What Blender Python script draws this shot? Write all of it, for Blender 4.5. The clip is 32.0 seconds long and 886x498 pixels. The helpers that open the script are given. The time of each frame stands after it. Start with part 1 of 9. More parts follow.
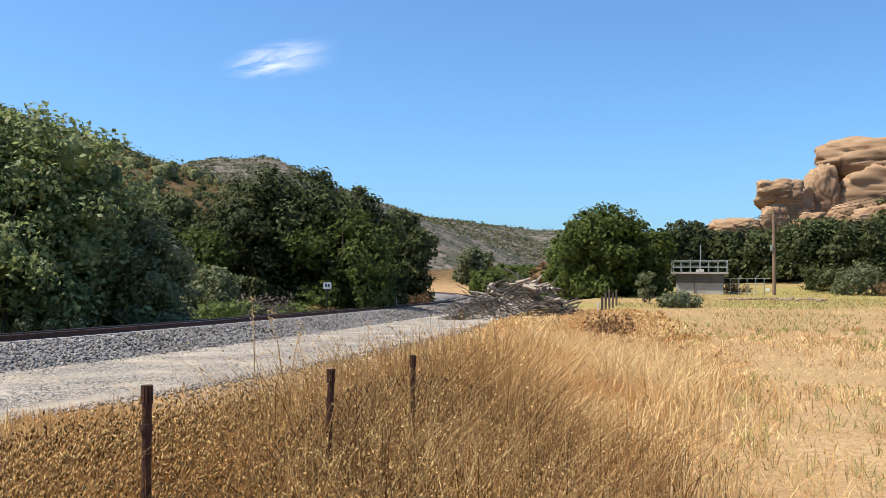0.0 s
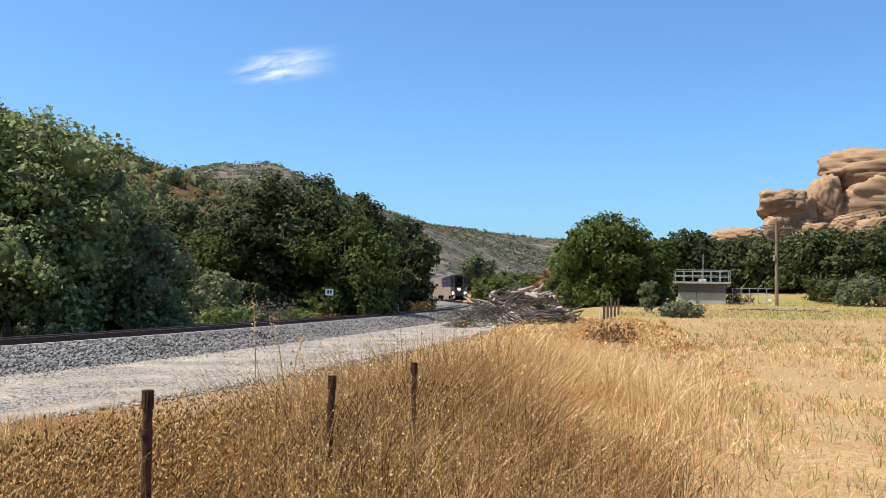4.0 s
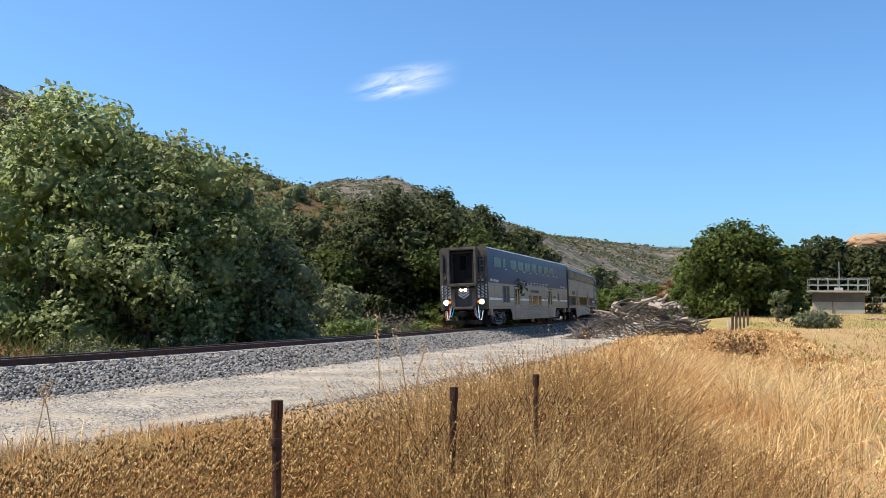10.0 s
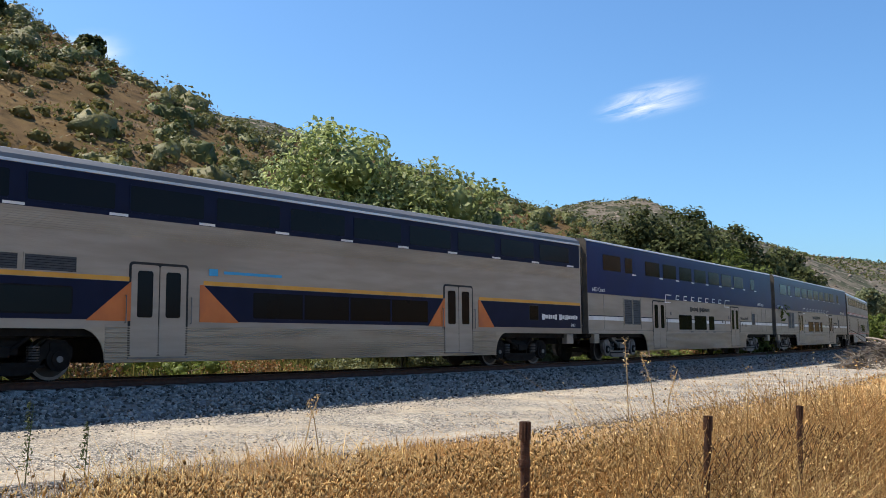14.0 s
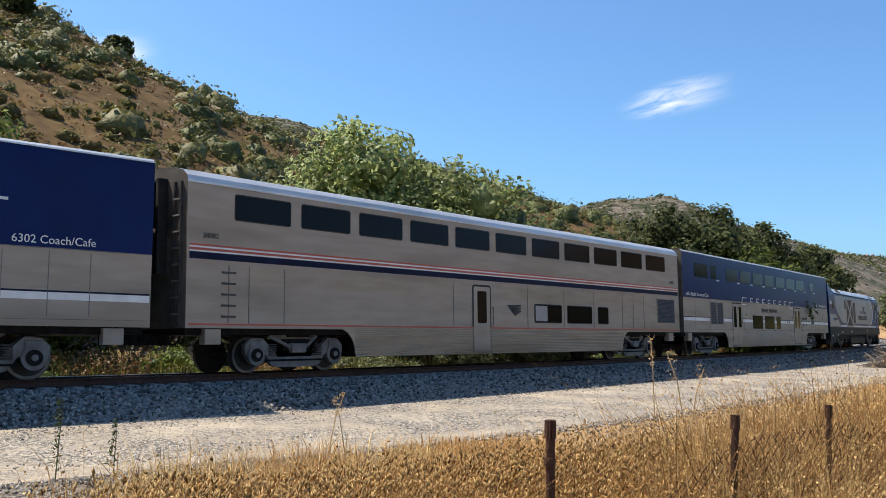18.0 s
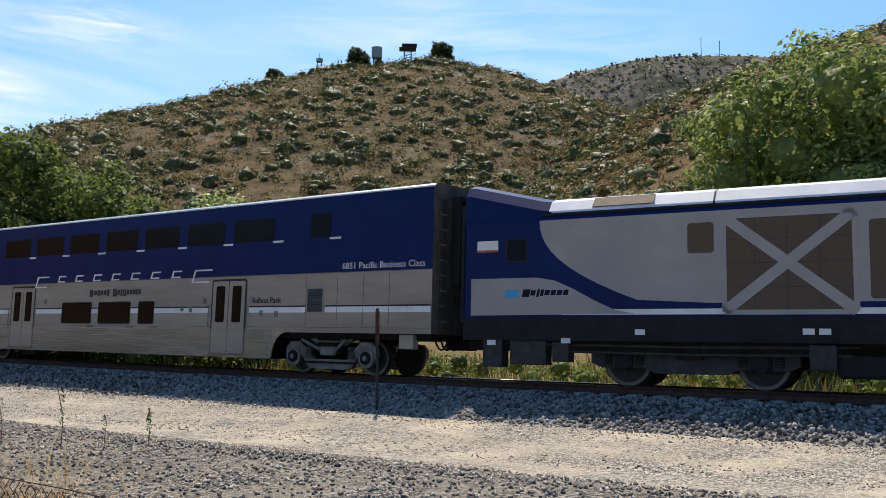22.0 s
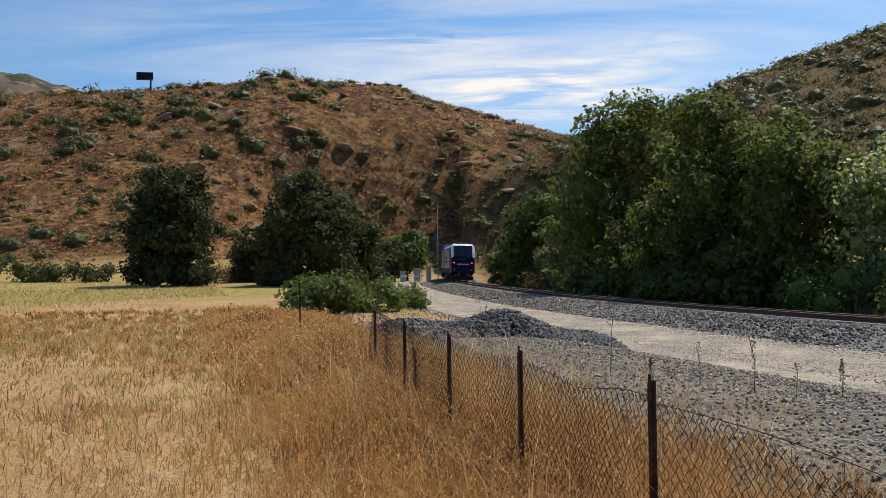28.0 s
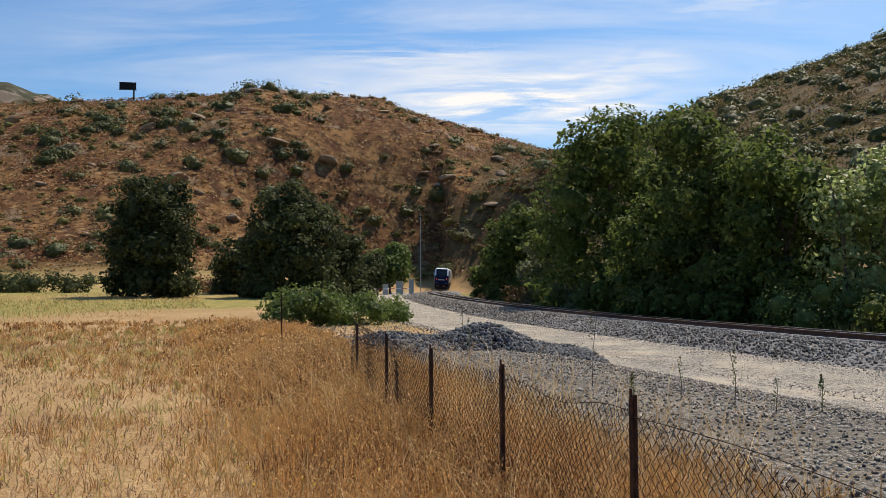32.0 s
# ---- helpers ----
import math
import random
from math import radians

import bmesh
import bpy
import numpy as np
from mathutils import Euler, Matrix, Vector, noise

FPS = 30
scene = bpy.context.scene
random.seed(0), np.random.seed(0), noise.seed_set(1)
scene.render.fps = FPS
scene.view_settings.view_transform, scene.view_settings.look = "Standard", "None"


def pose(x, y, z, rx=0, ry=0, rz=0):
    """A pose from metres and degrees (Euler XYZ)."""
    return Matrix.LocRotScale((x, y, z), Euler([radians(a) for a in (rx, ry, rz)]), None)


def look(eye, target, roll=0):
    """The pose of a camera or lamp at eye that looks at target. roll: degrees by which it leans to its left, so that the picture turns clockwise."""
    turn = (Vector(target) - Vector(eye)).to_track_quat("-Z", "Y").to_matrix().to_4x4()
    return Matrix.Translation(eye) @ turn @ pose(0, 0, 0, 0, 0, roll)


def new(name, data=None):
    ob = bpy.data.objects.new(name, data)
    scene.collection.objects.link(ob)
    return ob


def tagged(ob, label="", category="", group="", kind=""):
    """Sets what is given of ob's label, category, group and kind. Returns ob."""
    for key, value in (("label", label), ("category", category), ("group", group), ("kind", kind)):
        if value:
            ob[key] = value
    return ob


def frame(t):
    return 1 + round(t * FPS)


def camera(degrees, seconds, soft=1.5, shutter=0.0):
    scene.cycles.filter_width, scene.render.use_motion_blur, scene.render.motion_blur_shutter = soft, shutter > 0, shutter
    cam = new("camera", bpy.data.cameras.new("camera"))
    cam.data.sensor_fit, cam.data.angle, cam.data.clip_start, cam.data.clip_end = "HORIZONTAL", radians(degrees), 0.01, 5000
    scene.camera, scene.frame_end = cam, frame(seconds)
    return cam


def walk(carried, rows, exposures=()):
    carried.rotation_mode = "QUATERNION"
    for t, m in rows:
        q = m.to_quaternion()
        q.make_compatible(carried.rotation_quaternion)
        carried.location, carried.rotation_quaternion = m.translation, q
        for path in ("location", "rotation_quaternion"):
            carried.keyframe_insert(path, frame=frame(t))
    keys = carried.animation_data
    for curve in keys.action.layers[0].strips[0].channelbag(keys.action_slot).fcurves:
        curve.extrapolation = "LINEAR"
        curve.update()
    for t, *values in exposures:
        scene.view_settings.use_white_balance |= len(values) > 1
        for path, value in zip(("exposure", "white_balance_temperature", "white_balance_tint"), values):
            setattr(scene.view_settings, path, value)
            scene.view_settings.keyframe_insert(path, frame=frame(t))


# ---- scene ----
cam = camera(52.6, 32.0, 0.6)
CAM_ROWS = (  # seconds, yaw, pitch, roll: one standpoint, eye 1.65 m over the field
    (0, 0.76, 2.39, -0.53),
    (0.5, 0.92, 2.61, -0.67),
    (1, 1.14, 2.60, -0.97),
    (1.5, 0.85, 2.60, -1.19),
    (2, 0.79, 3.09, -1.29),
    (2.5, 0.61, 2.95, -1.06),
    (3, 0.65, 2.94, -0.98),
    (3.5, 0.80, 2.85, -0.99),
    (5.5, 1.11, 2.93, -1.23),
    (6, 1.28, 2.84, -1.47),
    (6.5, 1.53, 2.69, -1.46),
    (7, 1.58, 2.59, -1.25),
    (7.5, 1.83, 2.67, -1.29),
    (8, 2.11, 2.73, -1.24),
    (8.5, 2.99, 2.93, -1.23),
    (9, 4.18, 3.01, -0.92),
    (9.5, 5.75, 3.19, -0.70),
    (10, 8.56, 3.49, -0.64),
    (10.5, 12.26, 4.09, -0.30),
    (11, 16.66, 4.72, -0.20),
    (11.5, 21.31, 5.28, -0.16),
    (12, 25.49, 5.73, -0.21),
    (12.5, 27.47, 5.56, -0.48),
    (13, 27.09, 5.66, -1.02),
    (13.5, 26.02, 5.33, -1.28),
    (14, 24.21, 4.65, -1.40),
    (14.5, 24.34, 4.57, -1.54),
    (15, 24.68, 4.58, -1.48),
    (15.5, 25.10, 4.69, -1.49),
    (17.5, 25.57, 4.30, -1.27),
    (18, 25.79, 4.49, -1.44),
    (18.5, 25.77, 4.52, -1.29),
    (19, 27.50, 4.45, -1.23),
    (19.5, 34.52, 4.04, -1.06),
    (20, 46.32, 3.66, 0.01),
    (20.5, 60.23, 5.11, 1.22),
    (21, 73.08, 4.98, 1.29),
    (21.5, 87.27, 4.88, 1.25),
    (22, 97.53, 4.64, 0.11),
    (22.5, 109.28, 6.11, 0.35),
    (23, 118.27, 6.10, 0.11),
    (23.5, 126.40, 6.93, -0.09),
    (24, 131.83, 6.12, -0.40),
    (24.5, 134.15, 5.35, 0.14),
    (25, 135.93, 5.43, -0.12),
    (25.5, 138.68, 5.29, -0.14),
    (27.5, 139.29, 1.74, 0.75),
    (28, 139.34, 1.69, 0.73),
    (28.5, 139.30, 1.77, 0.57),
    (29, 138.99, 1.52, 0.27),
    (29.5, 138.93, 1.75, 0.63),
    (30, 139.19, 1.96, 0.80),
    (30.5, 139.13, 2.33, 0.56),
    (31, 138.81, 2.63, 0.25),
    (31.5, 138.54, 2.67, 0.26),
    (32, 138.23, 2.52, 0.31),
)
EYE = (0.0, 0.0, 1.65)
walk(cam, [(t, pose(*EYE, 90 + p, r, y)) for t, y, p, r in CAM_ROWS], exposures=[(0, 0.38, 6800, 12), (9, 0.4, 6800, 12), (12, 0.38, 6900, 11), (20, 0.42, 7100, 12), (22, 0.22, 7100, 12), (23, 0.0, 7200, 12), (24, -0.14, 7200, 12), (28, -0.16, 7200, 12), (32, -0.1, 7200, 12)])

# ---- world and sun ----
SUN_YAW, SUN_EL = 100.0, 58.0
world = bpy.data.worlds.new("world")
scene.world = world
world.use_nodes = True
wn = world.node_tree
sky = wn.nodes.new("ShaderNodeTexSky")
sky.sky_type = "NISHITA"
sky.sun_disc = False
sky.sun_elevation = radians(SUN_EL)
sky.sun_rotation = radians(-SUN_YAW)
sky.altitude = 300
sky.air_density, sky.dust_density, sky.ozone_density = 1.0, 1.7, 4.6
tint = wn.nodes.new("ShaderNodeMix")  # white balance of the clear air
tint.data_type, tint.blend_type = "RGBA", "MULTIPLY"
tint.inputs["Factor"].default_value = 1.0
tint.inputs["B"].default_value = (0.66, 1.0, 1.24, 1)
wn.links.new(sky.outputs[0], tint.inputs["A"])
wn.links.new(tint.outputs["Result"], wn.nodes["Background"].inputs[0])
wn.nodes["Background"].inputs[1].default_value = 0.13
sun_data = bpy.data.lights.new("sun", "SUN")
sun_data.energy, sun_data.angle, sun_data.color = 5.0, radians(0.53), (1.0, 0.935, 0.83)
sun = new("sun", sun_data)
ce, se = math.cos(radians(SUN_EL)), math.sin(radians(SUN_EL))
SUN_DIR = Vector((-math.sin(radians(SUN_YAW)) * ce, math.cos(radians(SUN_YAW)) * ce, se))
sun.matrix_world = look(SUN_DIR * 200, (0, 0, 0))

# ---- materials ----
def ramp_mix(nt, fac, a, b):
    m = nt.nodes.new("ShaderNodeMix")
    m.data_type = "RGBA"
    nt.links.new(fac, m.inputs["Factor"])
    for sock, c in ((m.inputs["A"], a), (m.inputs["B"], b)):
        if hasattr(c, "is_linked"):
            nt.links.new(c, sock)
        else:
            sock.default_value = (*c, 1)
    return m.outputs["Result"]


def noise_fac(nt, scale, detail=4.0, lo=0.35, hi=0.65, stretch=None):
    tc = nt.nodes.new("ShaderNodeTexCoord")
    vec = tc.outputs["Object"]
    if stretch:
        mp = nt.nodes.new("ShaderNodeMapping")
        mp.inputs["Scale"].default_value = stretch
        nt.links.new(vec, mp.inputs["Vector"])
        vec = mp.outputs[0]
    n = nt.nodes.new("ShaderNodeTexNoise")
    n.inputs["Scale"].default_value = scale
    n.inputs["Detail"].default_value = detail
    nt.links.new(vec, n.inputs["Vector"])
    r = nt.nodes.new("ShaderNodeMapRange")
    r.inputs["From Min"].default_value, r.inputs["From Max"].default_value = lo, hi
    nt.links.new(n.outputs["Fac"], r.inputs["Value"])
    return r.outputs["Result"]


def bare(name):
    m = bpy.data.materials.new(name)
    m.use_nodes = True
    return m, m.node_tree, m.node_tree.nodes["Principled BSDF"]


def add_bump(nt, bsdf, fac, strength, distance):
    b = nt.nodes.new("ShaderNodeBump")
    b.inputs["Strength"].default_value, b.inputs["Distance"].default_value = strength, distance
    nt.links.new(fac, b.inputs["Height"])
    nt.links.new(b.outputs[0], bsdf.inputs["Normal"])


def surface(name, c1, c2, scale=3.0, rough=0.7, metal=0.0, bump=0.0, fine=60.0, c3=None, big=0.4, spec=0.4, stretch=None):
    """Two-colour surface with grain at two scales, and a third colour as large stains."""
    m, nt, bs = bare(name)
    col = ramp_mix(nt, noise_fac(nt, scale, 5, 0.3, 0.7, stretch), c1, c2)
    if c3:
        col = ramp_mix(nt, noise_fac(nt, big, 3, 0.5, 0.75, stretch), col, c3)
    nt.links.new(col, bs.inputs["Base Color"])
    bs.inputs["Roughness"].default_value = rough
    bs.inputs["Metallic"].default_value = metal
    bs.inputs["Specular IOR Level"].default_value = spec
    if bump:
        add_bump(nt, bs, noise_fac(nt, fine, 3, 0.2, 0.8, stretch), bump, 0.02)
    return m


def foliage(name, dark, light, translucent=0.35, rough=0.55, spec=0.25, patch=None, size=0.4, mottle=0.0):
    """Leaves: each leaf its own tone between two greens, with light coming through."""
    m, nt, bs = bare(name)
    g = nt.nodes.new("ShaderNodeNewGeometry")
    fac = g.outputs["Random Per Island"]
    if mottle:  # leaf masses vary inside one clump too
        av = nt.nodes.new("ShaderNodeMath")
        av.operation = "MULTIPLY_ADD"
        av.inputs[1].default_value = 0.5
        nt.links.new(noise_fac(nt, mottle, 5, 0.42, 0.6), av.inputs[0])
        hf = nt.nodes.new("ShaderNodeMath")
        hf.operation = "MULTIPLY"
        hf.inputs[1].default_value = 0.55
        nt.links.new(fac, hf.inputs[0])
        nt.links.new(hf.outputs[0], av.inputs[2])
        fac = av.outputs[0]
        add_bump(nt, bs, noise_fac(nt, mottle * 1.6, 4, 0.3, 0.7), 0.4, 0.3 / mottle)
    col = ramp_mix(nt, fac, dark, light)
    if patch:  # stands of another tone
        col = ramp_mix(nt, noise_fac(nt, size, 4, 0.45, 0.62), col, ramp_mix(nt, g.outputs["Random Per Island"], tuple(v * 0.7 for v in patch), patch))
    oi = nt.nodes.new("ShaderNodeObjectInfo")
    hs = nt.nodes.new("ShaderNodeHueSaturation")
    r = nt.nodes.new("ShaderNodeMapRange")
    r.inputs["To Min"].default_value, r.inputs["To Max"].default_value = 0.8, 1.2
    nt.links.new(oi.outputs["Random"], r.inputs["Value"])
    nt.links.new(r.outputs["Result"], hs.inputs["Value"])
    nt.links.new(col, hs.inputs["Color"])
    nt.links.new(hs.outputs["Color"], bs.inputs["Base Color"])
    bs.inputs["Roughness"].default_value = rough
    bs.inputs["Specular IOR Level"].default_value = spec
    tr = nt.nodes.new("ShaderNodeBsdfTranslucent")
    nt.links.new(hs.outputs["Color"], tr.inputs["Color"])
    mx = nt.nodes.new("ShaderNodeMixShader")
    mx.inputs[0].default_value = translucent
    nt.links.new(bs.outputs[0], mx.inputs[1])
    nt.links.new(tr.outputs[0], mx.inputs[2])
    nt.links.new(mx.outputs[0], nt.nodes["Material Output"].inputs["Surface"])
    return m


def ground_material():
    """Dry field, bare earth, green patches and hillside scrub, blended by the zone attribute."""
    m, nt, bs = bare("ground_dry_grass")
    z = nt.nodes.new("ShaderNodeAttribute")
    z.attribute_name = "zone"
    sep = nt.nodes.new("ShaderNodeSeparateColor")
    nt.links.new(z.outputs["Color"], sep.inputs[0])
    field = ramp_mix(nt, noise_fac(nt, 0.35, 6, 0.35, 0.65), (0.33, 0.20, 0.105), (0.48, 0.325, 0.175))
    field = ramp_mix(nt, noise_fac(nt, 14, 4, 0.35, 0.7), field, (0.27, 0.16, 0.065))
    field = ramp_mix(nt, noise_fac(nt, 45, 3, 0.5, 0.7), field, (0.52, 0.35, 0.16))
    green = ramp_mix(nt, noise_fac(nt, 1.2, 5), (0.20, 0.185, 0.05), (0.36, 0.285, 0.10))
    field = ramp_mix(nt, sep.outputs["Green"], field, green)
    hill = ramp_mix(nt, noise_fac(nt, 0.05, 8, 0.35, 0.65), (0.115, 0.066, 0.028), (0.22, 0.135, 0.055))
    rusty = ramp_mix(nt, noise_fac(nt, 0.035, 8, 0.38, 0.62), (0.11, 0.042, 0.018), (0.30, 0.16, 0.064))
    rusty = ramp_mix(nt, noise_fac(nt, 0.22, 8, 0.46, 0.6), rusty, (0.105, 0.044, 0.022))
    rusty = ramp_mix(nt, noise_fac(nt, 0.9, 6, 0.55, 0.66), rusty, (0.34, 0.215, 0.10))
    hill = ramp_mix(nt, sep.outputs["Green"], hill, rusty)
    hill = ramp_mix(nt, noise_fac(nt, 0.6, 6, 0.45, 0.7), hill, (0.06, 0.032, 0.014))
    hill = ramp_mix(nt, noise_fac(nt, 0.11, 8, 0.60, 0.68), hill, (0.24, 0.17, 0.11))
    col = ramp_mix(nt, sep.outputs["Red"], field, hill)
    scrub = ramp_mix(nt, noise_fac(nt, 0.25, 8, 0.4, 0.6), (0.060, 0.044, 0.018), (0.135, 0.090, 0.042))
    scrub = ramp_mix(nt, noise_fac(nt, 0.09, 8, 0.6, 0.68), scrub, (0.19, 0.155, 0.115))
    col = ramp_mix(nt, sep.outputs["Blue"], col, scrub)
    # ridges beyond 340 m: rock and olive tones, greyed to stand for haze
    rocky = ramp_mix(nt, noise_fac(nt, 0.03, 8, 0.42, 0.58), (0.06, 0.064, 0.04), (0.15, 0.125, 0.098))
    rocky = ramp_mix(nt, noise_fac(nt, 0.16, 8, 0.55, 0.62), rocky, (0.21, 0.175, 0.145))
    rocky = ramp_mix(nt, noise_fac(nt, 0.12, 8, 0.53, 0.6), rocky, (0.045, 0.05, 0.03))
    col = ramp_mix(nt, z.outputs["Alpha"], col, rocky)
    nt.links.new(col, bs.inputs["Base Color"])
    bs.inputs["Roughness"].default_value = 0.95
    bs.inputs["Specular IOR Level"].default_value = 0.1
    add_bump(nt, bs, noise_fac(nt, 9, 8, 0.2, 0.8), 0.6, 0.06)
    return m


def gravel_material(name, dirt1, dirt2, dark, pale):
    """Packed dirt strewn with small dark and pale stones."""
    m, nt, bs = bare(name)
    col = ramp_mix(nt, noise_fac(nt, 0.5, 5, 0.35, 0.65), dirt1, dirt2)
    tc = nt.nodes.new("ShaderNodeTexCoord")
    for scale, lo, hi, c in ((17, 0.42, 0.5, dark), (24, 0.40, 0.46, pale), (42, 0.40, 0.5, dark)):
        vo = nt.nodes.new("ShaderNodeTexVoronoi")
        vo.inputs["Scale"].default_value = scale
        nt.links.new(tc.outputs["Object"], vo.inputs["Vector"])
        r = nt.nodes.new("ShaderNodeMapRange")
        r.inputs["From Min"].default_value, r.inputs["From Max"].default_value = hi, lo
        nt.links.new(vo.outputs["Color"], r.inputs["Value"])
        k = nt.nodes.new("ShaderNodeMath")
        k.operation = "MULTIPLY"
        nt.links.new(r.outputs["Result"], k.inputs[0])
        nt.links.new(noise_fac(nt, 0.7, 4, 0.3, 0.6), k.inputs[1])
        col = ramp_mix(nt, k.outputs[0], col, c)
    nt.links.new(col, bs.inputs["Base Color"])
    bs.inputs["Roughness"].default_value = 0.95
    bs.inputs["Specular IOR Level"].default_value = 0.1
    add_bump(nt, bs, noise_fac(nt, 30, 4, 0.2, 0.8), 0.9, 0.03)
    return m


M = {
    "ground": ground_material(),
    "road": gravel_material("gravel_road", (0.41, 0.34, 0.25), (0.56, 0.475, 0.36), (0.13, 0.125, 0.115), (0.54, 0.49, 0.42)),
    "shoulder": gravel_material("grey_gravel", (0.15, 0.128, 0.10), (0.27, 0.235, 0.18), (0.045, 0.043, 0.041), (0.38, 0.35, 0.31)),
    "ballast": surface("ballast_bed", (0.10, 0.097, 0.094), (0.28, 0.27, 0.26), 16, 0.95, 0, 1.0, 24, (0.22, 0.20, 0.175), 0.4, 0.1),
    "rail": surface("rusty_rail", (0.07, 0.032, 0.022), (0.12, 0.055, 0.035), 9, 0.75, 0.2, 0.2, 80),
    "railhead": surface("worn_rail_head", (0.42, 0.40, 0.38), (0.55, 0.53, 0.5), 9, 0.3, 1.0),
    "tie": surface("grey_concrete_sleeper", (0.28, 0.26, 0.24), (0.38, 0.36, 0.33), 4, 0.9, 0, 0.3, 50),
}


# ---- mesh helpers ----
def mesh_np(name, verts, faces, mat, smooth=False):
    """A mesh from arrays; faces of one size."""
    verts, faces = np.asarray(verts, np.float32), np.asarray(faces, np.int32)
    me = bpy.data.meshes.new(name)
    n, k = faces.shape
    me.vertices.add(len(verts))
    me.vertices.foreach_set("co", verts.ravel())
    me.loops.add(n * k)
    me.loops.foreach_set("vertex_index", faces.ravel())
    me.polygons.add(n)
    me.polygons.foreach_set("loop_start", np.arange(0, n * k, k, dtype=np.int32))
    if smooth:
        me.polygons.foreach_set("use_smooth", np.ones(n, dtype=bool))
    me.update(calc_edges=True)
    me.materials.append(mat)
    return me


def lattice(ix, iy, seed):
    h = (ix.astype(np.int64) * 374761393 + iy.astype(np.int64) * 668265263 + seed * 974634721) & 0x7FFFFFFF
    h = ((h ^ (h >> 13)) * 1274126177) & 0x7FFFFFFF
    return ((h ^ (h >> 16)) & 0xFFFF) / 65535.0


def value_noise(x, y, seed=0):
    x, y = np.asarray(x, float), np.asarray(y, float)
    ix, iy = np.floor(x), np.floor(y)
    fx, fy = x - ix, y - iy
    fx, fy = fx * fx * (3 - 2 * fx), fy * fy * (3 - 2 * fy)
    ix, iy = ix.astype(np.int64), iy.astype(np.int64)
    a, b = lattice(ix, iy, seed), lattice(ix + 1, iy, seed)
    c, d = lattice(ix, iy + 1, seed), lattice(ix + 1, iy + 1, seed)
    return (a * (1 - fx) + b * fx) * (1 - fy) + (c * (1 - fx) + d * fx) * fy


def fbm(x, y, size, octaves=4, seed=0):
    """Noise in -1..1 with features of the given size in metres."""
    out, amp, tot = 0.0, 1.0, 0.0
    for i in range(octaves):
        out = out + amp * (value_noise(np.asarray(x) / size, np.asarray(y) / size, seed + i) * 2 - 1)
        tot += amp
        amp, size = amp * 0.5, size * 0.5
    return out / tot


def bearing(yaw, dist):
    a = radians(yaw)
    return -math.sin(a) * dist, math.cos(a) * dist


def ease(x, a, b):
    t = np.clip((np.asarray(x, float) - a) / (b - a), 0, 1)
    return t * t * (3 - 2 * t)


# ---- the railway line ----
KNOTS = np.array([-460, -300, -250, -205, -165, -130, -100, -70, -35, 0, 35, 70, 110, 140, 170, 220, 300, 460.0])
BENDS = np.array([0, -5, -8, -7.33, -2.1, -1.74, -2.34, -3.36, -0.5, -6.87, -2.47, -2.33, -1.52, -3.4, 0.51, -5.34, -3, 0]) / 1000
TS = np.arange(-460, 461, 1.0)
k_ = np.interp(TS, KNOTS, BENDS)
th_ = np.concatenate([[0], np.cumsum((k_[1:] + k_[:-1]) / 2)])
th_ += 2.81646 - th_[460]
tx_ = np.concatenate([[0], np.cumsum(-(np.sin(th_[1:]) + np.sin(th_[:-1])) / 2)])
ty_ = np.concatenate([[0], np.cumsum((np.cos(th_[1:]) + np.cos(th_[:-1])) / 2)])
tx_ += -16.11 - tx_[460]
ty_ += 15.024 - ty_[460]
tz_ = np.interp(TS, (-300, -190, -110, -60, 0, 30, 50, 96, 115, 133, 152, 171, 230), (0.32, 0.3, 0.29, 0.24, 0.135, 0.22, 0.33, 0.84, 1.0, 1.12, 1.25, 1.35, 1.5))
tz_ = np.convolve(np.pad(tz_, 12, mode="edge"), np.ones(25) / 25, "valid")
BANK = 2.5


def track(s, off=0.0):
    """Place and heading on the line at s metres; off to the left of the way the train goes."""
    x, y, z, h = (np.interp(s, TS, a) for a in (tx_, ty_, tz_, th_))
    return x - off * np.cos(h), y - off * np.sin(h), z, h


def track_offset(x, y, s0=-300, s1=300):
    """The nearest s, and the signed distance from the line (positive on the field's side)."""
    x, y = np.atleast_1d(x).astype(float), np.atleast_1d(y).astype(float)
    sel = slice(460 + s0, 460 + s1, 2)
    px, py, ps, ph = tx_[sel], ty_[sel], TS[sel], th_[sel]
    s, o = np.empty(len(x)), np.empty(len(x))
    for i in range(0, len(x), 20000):
        dx, dy = x[i:i + 20000, None] - px, y[i:i + 20000, None] - py
        j = np.argmin(dx * dx + dy * dy, 1)
        r = np.arange(len(j))
        dx, dy = dx[r, j], dy[r, j]
        s[i:i + 20000] = ps[j] + dx * -np.sin(ph[j]) + dy * np.cos(ph[j])
        o[i:i + 20000] = -(dx * np.cos(ph[j]) + dy * np.sin(ph[j]))
        far = np.hypot(dx, dy)
        o[i:i + 20000] = np.sign(o[i:i + 20000]) * np.maximum(np.abs(o[i:i + 20000]), far * 0.999)
    return s, o


